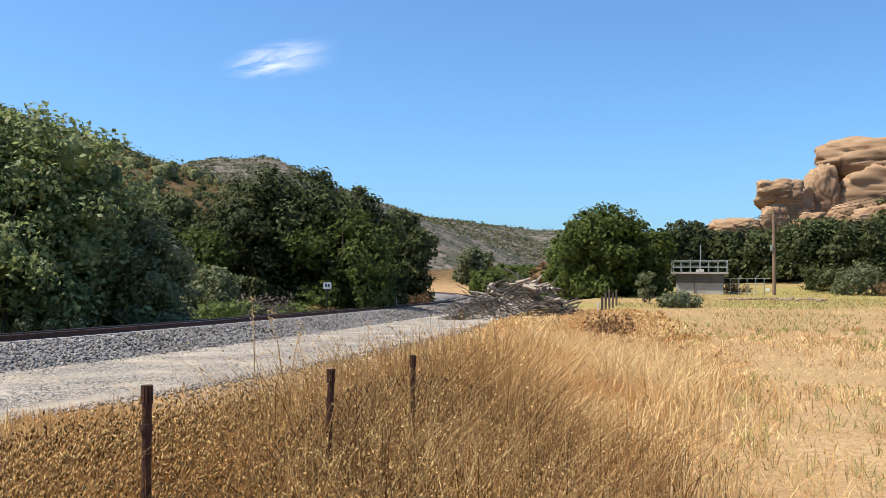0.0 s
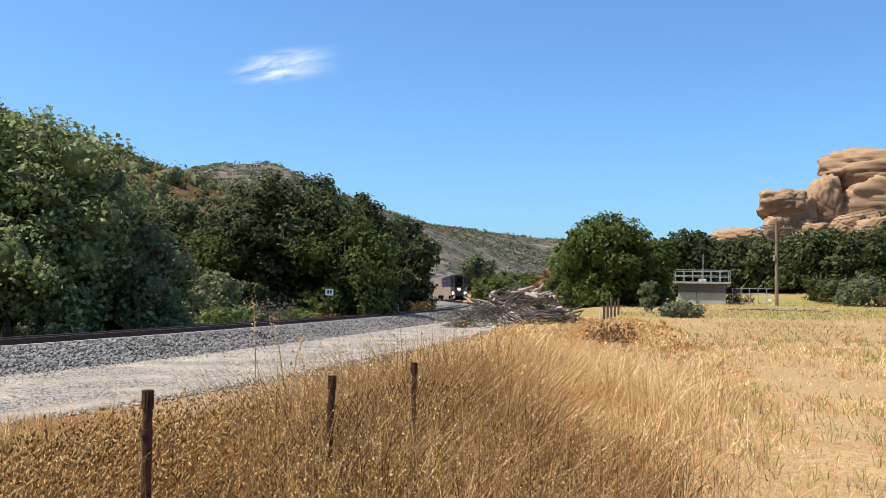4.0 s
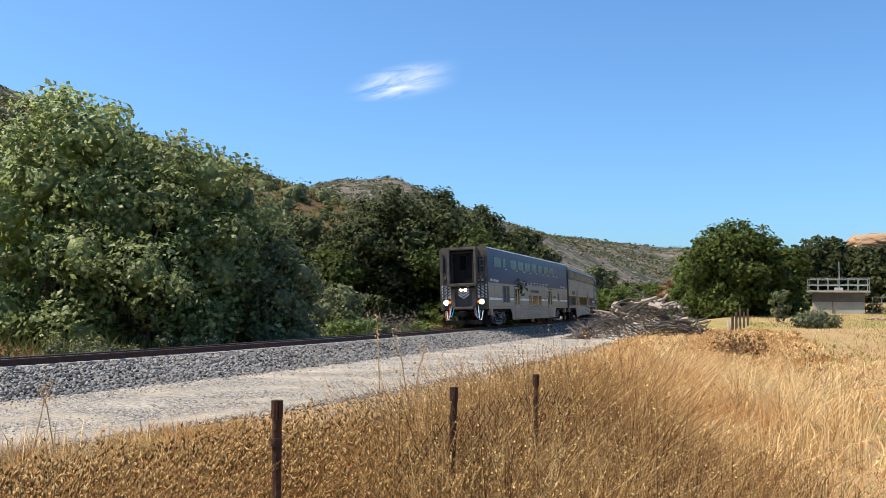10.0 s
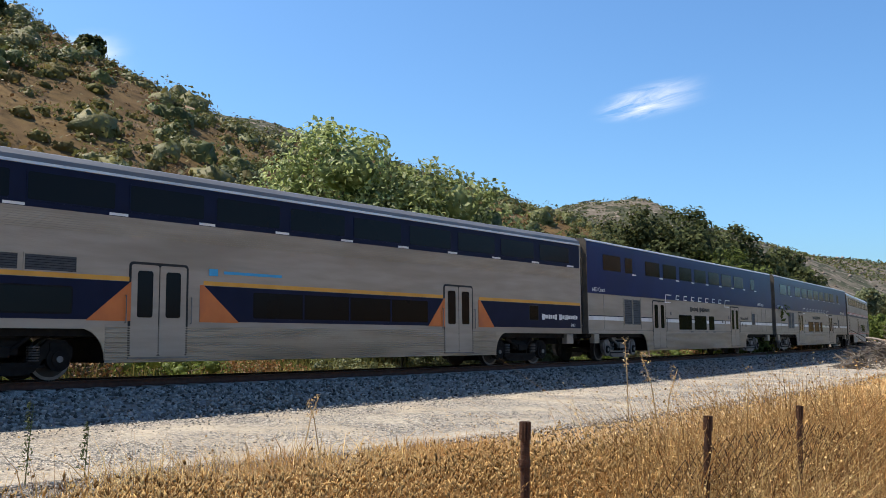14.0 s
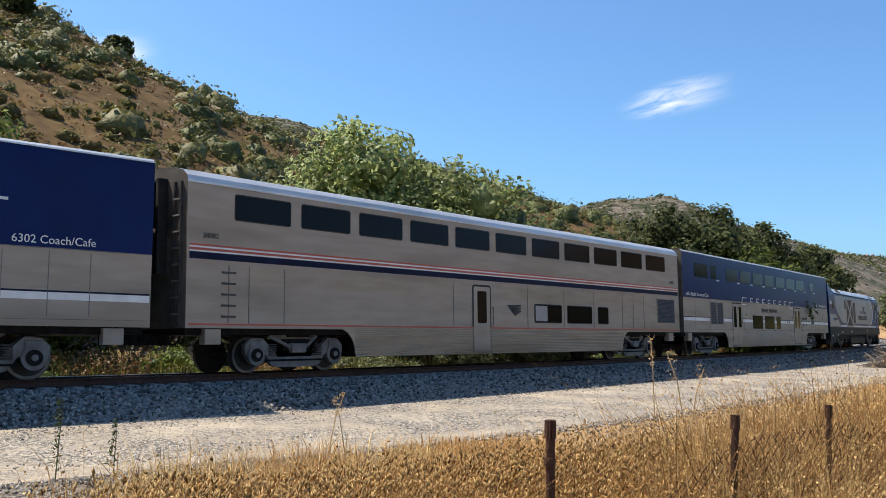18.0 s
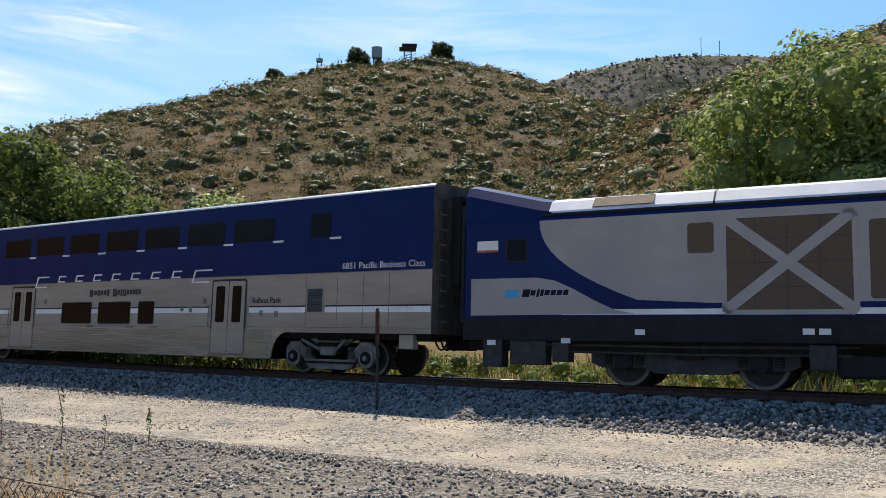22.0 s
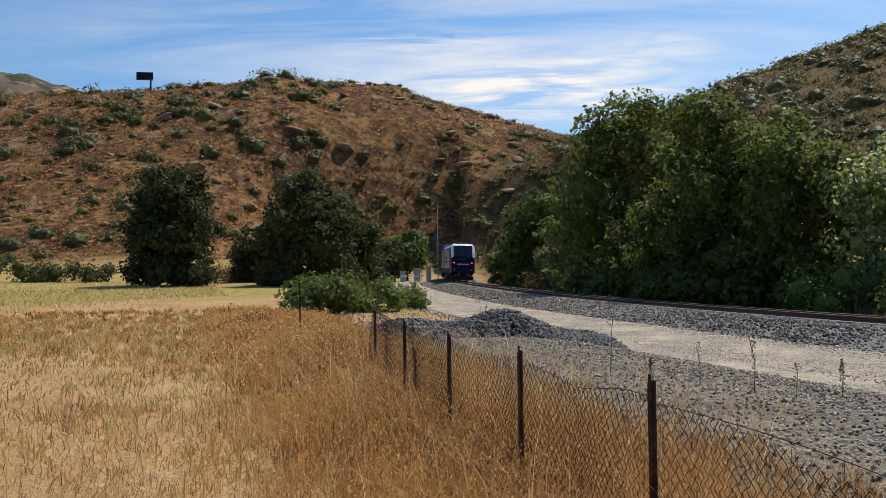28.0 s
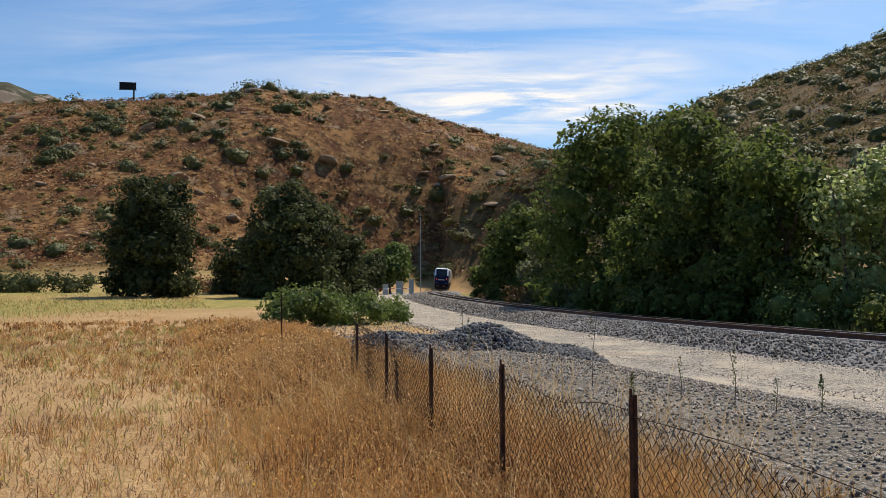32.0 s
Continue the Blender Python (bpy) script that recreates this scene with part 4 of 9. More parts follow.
def california_car():
    """Silver car with a dark window band, navy lower band, amber line and orange wedges at the doors."""
    car = car_shell("passenger_car", "silver bi-level car with orange and navy bands", M["silver"], M["silver"], M["roofgrey"], 2.9, M["endgrey"], upper_top=4.52)
    x0, x1 = fx(25.5), fx(0.45)
    band = part("window_band", box_bm(x0, x1, W, W + 0.012, 3.6, 4.48), M["navy"], car, "dark continuous upper window band")
    for k in range(10):
        window(1.9 + k * 2.32, 3.9 + k * 2.32, 3.72, 4.36, car, y=W + 0.012, frame=M["navy"])
    tag = bmesh.new()
    for k in range(10):
        add_box(tag, fx(4.2 + k * 2.32), fx(3.75 + k * 2.32), W + 0.012, W + 0.02, 3.61, 3.67)
    pieces("label_strip", tag, M["white"], car)
    rb = bmesh.new()
    for k in range(8):
        add_box(rb, x0, x1, W, W + 0.014, 3.18 + k * 0.05, 3.205 + k * 0.05)
    pieces("fluting", rb, M["steel"], car)
    spans = ((0.4, 6.6), (8.55, 17.4), (19.25, 25.5))
    for a, b in spans:
        part("navy_band", box_bm(fx(b), fx(a), W, W + 0.005, 1.3, 2.16), M["navy"], car)
        part("amber_line", box_bm(fx(b), fx(a), W, W + 0.007, 2.17, 2.27), M["amber"], car, "amber line over the navy band")
    for f, d in ((6.75, 1), (8.45, -1), (17.55, 1), (19.2, -1)):
        w = 1.0 if f < 10 else 0.75
        pts = [(fx(f), 1.28), (fx(f) + d * w * 1.15, 1.28), (fx(f) + d * 0.1, 2.17), (fx(f), 2.17)]
        part("orange_wedge", add_poly(bmesh.new(), pts, W + 0.002, W + 0.01), M["orange"], car, "orange slanted panel by the door")
    for a, b in DOORS:
        double_door(a - 0.15, b - 0.15, 0.5, 2.56, car)
    window(10.0, 16.7, 1.37, 2.08, car, frame=M["navy"])
    for k in range(1, 4):
        part("mullion", box_bm(fx(10.0 + k * 1.68) - 0.03, fx(10.0 + k * 1.68) + 0.03, W, W + 0.013, 1.38, 2.06), M["navy"], car)
    louver(3.0, 4.1, 2.3, 2.62, car, n=6)
    louver(4.25, 5.35, 2.3, 2.62, car, n=6)
    window(22.1, 22.7, 1.55, 2.1, car)
    window(3.0, 5.3, 1.4, 2.0, car, frame=M["black"])
    glyph_bars([(0.17, 1.3), (0.2, .8), (0.08, 1), (0.12, .8), (0.12, .8), (0.12, 1.2), (-0.1, 0), (0.19, 1.3), (0.12, .8), (0.05, 1.2), (0.05, 1.1), (0.06, 1.2), (0.12, .8), (0.1, .8), (0.12, .8), (0.05, 1.1), (0.12, .8)], fx(22.9), 1.62, 0.16, 0.03, M["white"], car)
    text_part("6463", 0.16, fx(24.8), 1.36, M["white"], car, y=W + 0.012)
    glyph_bars([(0.25, 1.2), (-0.1, 0), (1.8, 0.5)], fx(8.7), 2.42, 0.14, 0.04, M["cyan"], car)
    return car


def superliner():
    """Older all-stainless bi-level coach with red, white and blue pinstripes."""
    car = car_shell("passenger_car", "stainless bi-level coach with red and blue stripes", M["silver"], M["silver"], M["roofsilver"], 2.68, M["endgrey"], skirt=(5.7, 20.45))
    for k in range(11):
        window(1.64 + 2.095 * k, 3.4 + 2.095 * k, 3.68, 4.33, car)
    x0, x1 = fx(25.5), fx(0.4)
    for z0, z1, m in ((2.7, 2.86, "navy"), (2.87, 2.9, "white"), (2.91, 2.955, "redline"), (2.965, 3.0, "white"), (3.01, 3.05, "redline"), (1.17, 1.21, "redline")):
        part("stripe", box_bm(x0, x1, W + 0.002, W + 0.008, z0, z1), M[m], car)
    rb = bmesh.new()
    for k in range(7):
        add_box(rb, fx(10.3), fx(2.0), W, W + 0.01, 2.18 + k * 0.065, 2.21 + k * 0.065)
        add_box(rb, fx(23.3), fx(12.2), W, W + 0.01, 2.18 + k * 0.065, 2.21 + k * 0.065)
    pieces("fluting", rb, M["steel"], car)
    double_door(10.9, 11.75, 0.5, 2.5, car, single=True)
    for a, b in ((14.3, 16.05), (16.4, 18.15), (18.58, 19.38)):
        window(a, b, 1.38, 2.04, car)
    # the leading half of the first lower window is paler
    part("blind", box_bm(fx(15.1), fx(14.36), W + 0.01, W + 0.013, 1.44, 1.98), M["ltgrey"], car, "pale left half of the window")
    louver(23.5, 25.1, 1.5, 2.5, car, n=18)
    seam = bmesh.new()
    for f in (1.5, 2.1, 3.2, 9.9, 13.9, 16.2, 18.3, 20.5, 21.4, 22.3):
        add_box(seam, fx(f) - 0.01, fx(f) + 0.01, W, W + 0.012, 1.22, 2.6)
    pieces("seam", seam, M["truck"], car)
    st = bmesh.new()
    for k in range(5):
        add_box(st, fx(1.7), fx(1.3), W, W + 0.03, 1.35 + k * 0.26, 1.4 + k * 0.26)
    pieces("ladder_rung", st, M["louver"], car)
    text_part("34082", 0.18, fx(24.7), 3.2, M["ink"], car)
    text_part("34082", 0.18, fx(0.75), 3.2, M["ink"], car)
    lg = bmesh.new()
    for k in range(3):
        add_poly(lg, [(fx(12.7 + 0.12 * k), 1.95 - 0.1 * k), (fx(13.5), 1.98 - 0.09 * k), (fx(13.5), 1.93 - 0.09 * k), (fx(12.95 + 0.1 * k), 1.78 - 0.09 * k)], W + 0.002, W + 0.012)
    pieces("emblem", lg, M["ink"], car, "dark swoosh emblem")
    return car


def locomotive():
    """Modern diesel at the rear: grey and blue sides, white roof, sloping nose facing backwards."""
    H = 10.9
    Wl = 1.45
    lo = tagged(new("locomotive"), "blue and grey diesel locomotive with a white roof", "locomotive")
    X = lambda f: H - f
    x0, x1 = X(20.23), X(0.4)
    for s in (1, -1):
        part("side_wall", sweep([(s * (Wl - 0.02), 1.42), (s * Wl, 1.55), (s * Wl, 3.72), (s * (Wl - 0.03), 3.86)], x0, x1), M["blue"], lo)
        part("sill", box_bm(x0 - 0.9, x1, *sorted((s * (Wl - 0.25), s * (Wl + 0.01))), 0.98, 1.5), M["charcoal"], lo, "charcoal frame sill")
        part("stripe", box_bm(x0 - 0.3, X(2.9), *sorted((s * Wl, s * (Wl + 0.006))), 1.56, 1.68), M["white"], lo, "white waist stripe")
        part("stripe", box_bm(X(18.2), X(4.2), *sorted((s * Wl, s * (Wl + 0.005))), 1.69, 1.79), M["blue"], lo)
        # grey panel: swept curve at the rear end, half round towards the cab
        pts = [(X(2.35), 3.74)]
        for k in range(11):
            t = k / 10
            pts.append((X(2.35 + 2.3 * t ** 2.2), 3.74 - 1.86 * t))
        pts.append((X(6.2), 1.8))
        pts += [(X(16.0), 1.8)]
        pts += [(X(16.0 + 1.85 * math.sin(radians(a))), 2.77 - 0.97 * math.cos(radians(a))) for a in range(10, 171, 10)]
        pts += [(X(16.0), 3.74)]
        part("grey_panel", add_poly(bmesh.new(), pts, s * Wl, s * (Wl + 0.008)), M["ltgrey"], lo, "light grey body panel with a rounded end")
        ring = bmesh.new()
        for k in range(10, 170, 8):
            a, b = radians(k), radians(k + 8)
            for q in ((a, b),):
                o = [(X(16.0 + 1.85 * math.sin(t)), 2.77 - 0.97 * math.cos(t)) for t in q] + [(X(16.0 + 2.07 * math.sin(t)), 2.77 - 1.06 * math.cos(t)) for t in q[::-1]]
                add_poly(ring, o, s * Wl, s * (Wl + 0.01))
        part("panel_edge", ring, M["white"], lo)
        # pale lower flash by the coupling
        pts = [(X(0.6), 1.55), (X(0.6), 2.42)] + [(X(2.3 + 2.3 * t), 2.42 - 0.84 * (3 * t * t - 2 * t ** 3)) for t in (0, 0.2, 0.4, 0.6, 0.8, 1.0)]
        part("pale_flash", add_poly(bmesh.new(), pts, s * Wl, s * (Wl + 0.007)), M["ltgrey"], lo)
    rp = [(Wl - 0.03, 3.86), (Wl - 0.06, 3.96), (1.2, 4.2), (0.9, 4.3), (0, 4.34)]
    rp = rp + [(-y, z) for y, z in rp[::-1][1:]]
    part("roof", sweep(rp, x0, X(2.4)), M["locowhite"], lo, "white roof cowling")
    fb = bmesh.new()
    rows = []
    for f, up in ((2.75, -0.03), (2.3, 0.04), (1.4, 0.26), (0.55, 0.47), (0.4, 0.48)):
        rows.append([fb.verts.new((X(f), y, z + up * (k not in (0, len(rp) - 1)))) for k, (y, z) in enumerate(rp)])
    for r0, r1 in zip(rows, rows[1:]):
        for k in range(len(rp) - 1):
            fb.faces.new((r0[k], r0[k + 1], r1[k + 1], r1[k]))
    fb.faces.new(rows[-1])
    part("roof", fb, M["blue"], lo, "blue fairing rising towards the coupled coach")
    rs = bmesh.new()
    for s in (1, -1):
        add_box(rs, x0, X(2.4), *sorted((s * (Wl - 0.06), s * (Wl + 0.012))), 3.84, 3.9)
    pieces("gutter", rs, M["charcoal"], lo)
    hatch = bmesh.new()
    for f0, f1 in ((3.6, 5.0), (17.7, 18.5)):
        add_poly_yz(hatch, X(f1), X(f0), [(Wl - 0.075, 3.995), (1.16, 4.225), (1.16, 4.245), (Wl - 0.06, 4.01)])
    pieces("roof_hatch", hatch, M["grille"], lo, "dark roof grille")
    for f in (6.3, 10.2, 14.1):
        part("roof_seam", sweep([(y * 1.004, z + 0.006) for y, z in rp], X(f) - 0.02, X(f) + 0.02), M["charcoal"], lo)
    y0, y1 = Wl + 0.008, Wl + 0.02
    # radiator opening with an X brace
    rad = part("radiator", add_poly(bmesh.new(), rounded(X(9.0), X(6.5), 1.6, 3.62, 0.12), Wl, Wl + 0.012), M["grille"], lo, "brown radiator mesh with an X brace")
    br = bmesh.new()
    for a, b in (((6.5, 1.62), (9.0, 3.6)), ((9.0, 1.62), (6.5, 3.6))):
        (fa, za), (fb, zb) = a, b
        dx, dz = X(fb) - X(fa), zb - za
        n = math.hypot(dx, dz)
        ox, oz = -dz / n * 0.11, dx / n * 0.11
        add_poly(br, [(X(fa) + ox, za + oz), (X(fa) - ox, za - oz), (X(fb) - ox, zb - oz), (X(fb) + ox, zb + oz)], y0, y1 + 0.01 * (a[0] > 8))
    for f in (6.5, 9.0):
        add_poly(br, rounded(X(f) - 0.05, X(f) + 0.05, 1.6, 3.62, 0.04), y0, y1)
    for z in (1.6, 3.6):
        add_poly(br, rounded(X(9.0), X(6.5), z - 0.05, z + 0.05, 0.04), y0, y1)
    pieces("x_brace", br, M["ltgrey"], rad)
    bars = bmesh.new()
    for k in range(1, 4):
        add_box(bars, X(9.0), X(6.5), Wl + 0.01, Wl + 0.016, 1.6 + k * 0.5, 1.62 + k * 0.5)
        add_box(bars, X(6.5 + k * 0.62) - 0.01, X(6.5 + k * 0.62) + 0.01, Wl + 0.01, Wl + 0.016, 1.6, 3.6)
    pieces("grid", bars, M["louver"], rad)
    for f0, f1, z0, z1 in ((9.25, 10.05, 1.85, 3.4), (5.75, 6.3, 2.85, 3.5)):
        fr = part("vent", add_poly(bmesh.new(), rounded(X(f1) - 0.05, X(f0) + 0.05, z0 - 0.05, z1 + 0.05, 0.1), Wl, Wl + 0.012), M["ltgrey"], lo)
        part("mesh", add_poly(bmesh.new(), rounded(X(f1), X(f0), z0, z1, 0.07), Wl + 0.005, Wl + 0.017), M["grille"], fr)
    part("hatch", box_bm(X(16.2), X(15.4), Wl + 0.008, Wl + 0.016, 3.0, 3.55), M["silver"], lo, "square grey access panel")
    # plain blocks for the maker's and operator's names
    glyph_bars([(0.2, 1)] * 7, X(12.1), 2.62, 0.2, 0.19, M["navy"], lo, y0=Wl + 0.006, y1=Wl + 0.014)
    bm = bmesh.new()
    x = X(11.3)
    for w in (0.36, 0.38, 0.36, 0.32, 0.32, 0.1, 0.4, 0.34, 0.36):
        add_poly(bm, rounded(x - w, x, 2.12, 2.46, 0.05), Wl + 0.006, Wl + 0.014)
        x -= w + 0.11
    pieces("wordmark", bm, M["navy"], lo, "dark blue block wordmark")
    lg = bmesh.new()
    add_poly(lg, [(X(13.0), 3.12), (X(14.3), 3.22), (X(14.25), 3.14), (X(13.5), 3.05)], Wl + 0.006, Wl + 0.014)
    add_poly(lg, [(X(13.25), 2.98), (X(14.1), 3.08), (X(14.0), 2.98), (X(13.6), 2.82)], Wl + 0.006, Wl + 0.014)
    add_poly(lg, [(X(13.7), 2.76), (X(13.95), 2.93), (X(13.85), 2.72)], Wl + 0.006, Wl + 0.014)
    pieces("emblem", lg, M["navy"], lo, "dark blue swoosh emblem")
    glyph_bars([(0.34, 1.3)], X(1.5), 1.98, 0.15, 0.03, M["cyan"], lo, y0=Wl + 0.006, y1=Wl + 0.014)
    glyph_bars([(0.18, 1.2), (0.12, .8), (0.06, 1.2), (0.08, 1), (0.12, .8), (0.12, .8), (0.12, .8), (0.12, .8)], X(1.92), 1.99, 0.15, 0.03, M["navy"], lo, slant=0.25, y0=Wl + 0.006, y1=Wl + 0.014)
    glyph_bars([(0.13, 1)] * 7, X(17.9), 2.0, 0.1, 0.04, M["cyan"], lo, y0=Wl + 0.004, y1=Wl + 0.01)
    flag = part("flag_decal", box_bm(X(1.3), X(0.75), Wl, Wl + 0.008, 3.05, 3.32), M["white"], lo, "small white and red flag decal")
    part("flag_stripe", box_bm(X(1.3), X(0.75), Wl + 0.004, Wl + 0.011, 3.05, 3.1), M["redline"], flag)
    window(1.5, 2.05, 2.8, 3.35, lo, half=H, y=Wl)
    # cab
    NOSE = ((20.22, 4.34, 1.45), (20.6, 4.31, 1.445), (20.82, 4.23, 1.44), (20.98, 4.1, 1.43), (21.22, 3.68, 1.41), (21.46, 3.25, 1.38), (21.7, 2.82, 1.34), (21.83, 2.5, 1.3), (21.9, 2.05, 1.26), (21.9, 1.5, 1.24))

    def section(f, top, w, lift=0.0):
        """Half of the cab's outline, sill to roof centre."""
        pts = [(w, 1.0), (w, min(1.9, top - 0.3)), (w, min(2.75, top - 0.2)), (w - 0.02, min(3.6, top - 0.14)), (w * 0.93, min(3.95, top - 0.07)), (w * 0.76, top - 0.012), (0, top)]
        return [(X(f) - lift, y + lift * (y > 0), z + lift) for y, z in pts]

    def loft(rows, lo_i, hi_i, lift, both=True):
        bm = bmesh.new()
        for s in (1, -1):
            grid = [[bm.verts.new((x, s * y, z)) for x, y, z in section(*r, lift)[lo_i:hi_i + 1]] for r in rows]
            for g0, g1 in zip(grid, grid[1:]):
                for k in range(hi_i - lo_i):
                    q = (g0[k], g1[k], g1[k + 1], g0[k + 1])
                    bm.faces.new(q if s > 0 else q[::-1])
        bmesh.ops.remove_doubles(bm, verts=bm.verts, dist=0.001)
        return bm

    bm = loft(NOSE, 0, 6, 0.0)
    tip = section(*NOSE[-1])
    bm.faces.new([bm.verts.new((x - 0.001, y, z)) for x, y, z in tip] + [bm.verts.new((x - 0.001, -y, z)) for x, y, z in tip[-2::-1]])
    part("cab", bm, M["shadedblue"], lo, "blue rounded sloping cab, darkened like its shaded front")
    cw = loft(NOSE[:7], 4, 5, 0.014)
    part("cab_cowl", cw, M["locowhite"], lo, "white cowl framing the windscreen")
    part("cab_roof", loft(NOSE[:4], 5, 6, 0.012), M["locowhite"], lo, "white cab roof")
    part("cab_cheek", loft(NOSE[2:7], 3, 4, 0.014), M["locowhite"], lo, "white side cheek of the cowl")
    ws = bmesh.new()
    ws.faces.new([ws.verts.new(p) for p in ((X(20.99) - 0.02, 0.98, 4.09), (X(20.99) - 0.02, -0.98, 4.09), (X(21.70) - 0.02, -1.1, 2.86), (X(21.70) - 0.02, 1.1, 2.86))])
    bmesh.ops.solidify(ws, geom=list(ws.faces), thickness=0.02)
    wsp = part("windscreen", ws, M["windscreen"], lo, "large raked windscreen")
    wp = bmesh.new()
    for y in (0.25, -0.45):
        for k in range(10):
            t = k / 9
            add_box(wp, X(21.66 - 0.45 * t) - 0.05, X(21.66 - 0.45 * t) - 0.02, y + 0.25 * t - 0.02, y + 0.25 * t + 0.02, 2.95 + 0.78 * t - 0.05, 2.95 + 0.78 * t + 0.05)
    part("wiper", wp, M["rubber"], wsp)
    for s in (1, -1):
        lamp = part("marker_light", add_cyl(bmesh.new(), (X(21.86), s * 1.02, 2.14), 0.09, 0.12, "x", 16), M["black"], lo)
        part("lens", add_cyl(bmesh.new(), (X(21.93), s * 1.02, 2.14), 0.075, 0.02, "x", 14), M["taillight"], lamp)
        part("side_window", add_poly(bmesh.new(), rounded(X(20.78), X(20.3), 2.95, 3.5, 0.08), s * (Wl - 0.06), s * (Wl + 0.006)), M["glass"], lo)
        part("side_window", add_poly(bmesh.new(), rounded(X(18.9), X(18.35), 2.9, 3.6, 0.08), s * (Wl - 0.04), s * (Wl + 0.006)), M["windscreen"], lo)
        d = part("cab_door", add_poly(bmesh.new(), rounded(X(19.95), X(19.2), 1.56, 3.6, 0.06), s * (Wl - 0.02), s * (Wl + 0.008)), M["blue"], lo)
        part("pane", add_poly(bmesh.new(), rounded(X(19.85), X(19.3), 2.75, 3.45, 0.05), s * Wl, s * (Wl + 0.012)), M["glass"], d)
        hb = bmesh.new()
        for f in (19.08, 20.08):
            add_cyl(hb, (X(f), s * (Wl + 0.06), 2.3), 0.015, 1.5, "z", 8)
        pieces("grab_rail", hb, M["white"], lo)
        part("mirror", box_bm(X(20.35), X(20.2), *sorted((s * (Wl + 0.03), s * (Wl + 0.22))), 2.9, 3.35, bev=0.02), M["white"], lo)
        part("ditch_light", add_cyl(bmesh.new(), (X(21.88), s * 0.95, 1.35), 0.1, 0.1, "x", 14), M["truck"], lo)
        hs = bmesh.new()
        for k in range(5):
            add_cyl(hs, (X(21.9), s * (0.35 + 0.14 * k), 0.82 - 0.03 * k), 0.025, 0.26, "z", 8)
        pieces("air_hose", hs, M["orange"], lo)
    text_part("2118", 0.32, X(20.45), 2.45, M["white"], lo, y=Wl + 0.02)
    fl = part("flag_decal", box_bm(X(19.75 + 0.75), X(20.1), Wl, Wl + 0.006, 2.05, 2.25), M["redline"], lo)
    nb = part("number_board", box_bm(X(21.86), X(21.8), -0.45, 0.45, 2.5, 2.68, bev=0.01), M["ink"], lo)
    nl = bmesh.new()
    for k in range(9):
        add_box(nl, X(21.93), X(21.9), 0.62 - k * 0.155, 0.51 - k * 0.155, 1.92, 2.04)
    pieces("wordmark", nl, M["white"], lo)
    part("pilot", add_poly_bm([(X(21.2), 0.16), (X(21.2), 0.62), (X(21.95), 0.62), (X(22.05), 0.16)], 1.25), M["charcoal"], lo, "dark steel pilot plow")
    part("coupler", box_bm(X(22.2), X(21.6), -0.16, 0.16, 0.7, 1.0, bev=0.04), M["black"], lo)
    part("end_wall", box_bm(X(0.44), X(0.4), -Wl, Wl, 1.0, 3.9), M["blue"], lo)
    g = bmesh.new()
    for y in (-1.0, -0.62, 0.5, 0.9):
        add_box(g, X(0.4), X(0.08), y, y + 0.12, 1.4, 4.3, bev=0.03)
    part("gangway", g, M["rubber"], lo)
    beacon = bmesh.new()
    for y in (-0.35, 0.25):
        add_cyl(beacon, (X(20.35), y, 4.42), 0.09, 0.16, "z", 12)
    pieces("beacon", beacon, M["silver"], lo)
    # running gear
    part("fuel_tank", box_bm(X(14.6), X(8.6), -1.3, 1.3, 0.3, 1.0, bev=0.08), M["charcoal"], lo)
    part("underframe", box_bm(x0 - 0.8, x1 - 0.1, -1.3, 1.3, 0.74, 1.05), M["black"], lo)
    for f in (5.7, 18.1):
        b = part("bogie", box_bm(X(f) - 2.0, X(f) + 2.0, -1.0, 1.0, 0.5, 0.8, bev=0.05), M["black"], lo)
        for dx in (-1.45, 1.45):
            WHEELS.append((wheelset(b, X(f) + dx, 0.53), 0.53))
        for s in (1, -1):
            c = X(f)
            pts = [(c - 2.2, 0.50), (c - 2.2, 0.98), (c + 2.2, 0.98), (c + 2.2, 0.50), (c + 1.95, 0.40), (c + 1.0, 0.42), (c + 0.75, 0.30), (c - 0.75, 0.30), (c - 1.0, 0.42), (c - 1.95, 0.40)]
            part("side_frame", add_poly(bmesh.new(), pts, s * 1.0, s * 1.12), M["truckdark"], b)
            for dx in (-1.45, 1.45):
                bx = bmesh.new()
                add_cyl(bx, (c + dx, s * 1.1, 0.53), 0.17, 0.26, "y", 14)
                add_box(bx, c + dx - 0.2, c + dx + 0.2, s * 0.98, s * 1.18, 0.4, 0.72, bev=0.03)
                part("axle_box", bx, M["charcoal"], b)
                sp = bmesh.new()
                for q in (-0.36, 0.36):
                    for k in range(6):
                        add_cyl(sp, (c + dx + q, s * 1.12, 0.5 + 0.055 * k), 0.1, 0.03, "z", 10)
                pieces("spring_coil", sp, M["charcoal"], b)
            pipe = bmesh.new()
            add_cyl(pipe, (c, s * 1.2, 0.72), 0.05, 1.4, "x", 10)
            add_box(pipe, c - 0.3, c + 0.3, s * 1.12, s * 1.24, 0.6, 0.95, bev=0.03)
            part("damper", pipe, M["charcoal"], b)
    gear = bmesh.new()
    for f, w, z0, z1 in ((0.9, 0.5, 0.35, 1.0), (1.6, 0.9, 0.42, 0.98), (2.65, 0.4, 0.5, 0.95), (8.1, 0.5, 0.45, 0.95), (10.6, 0.25, 1.05, 1.4), (11.1, 0.25, 1.05, 1.4), (11.6, 0.2, 1.05, 1.4), (14.8, 0.7, 0.4, 0.98), (20.4, 0.5, 0.45, 0.95)):
        add_box(gear, X(f + w), X(f), 1.0, 1.4, z0, z1, bev=0.03)
    pieces("equipment_box", gear, M["truckdark"], lo)
    tags = bmesh.new()
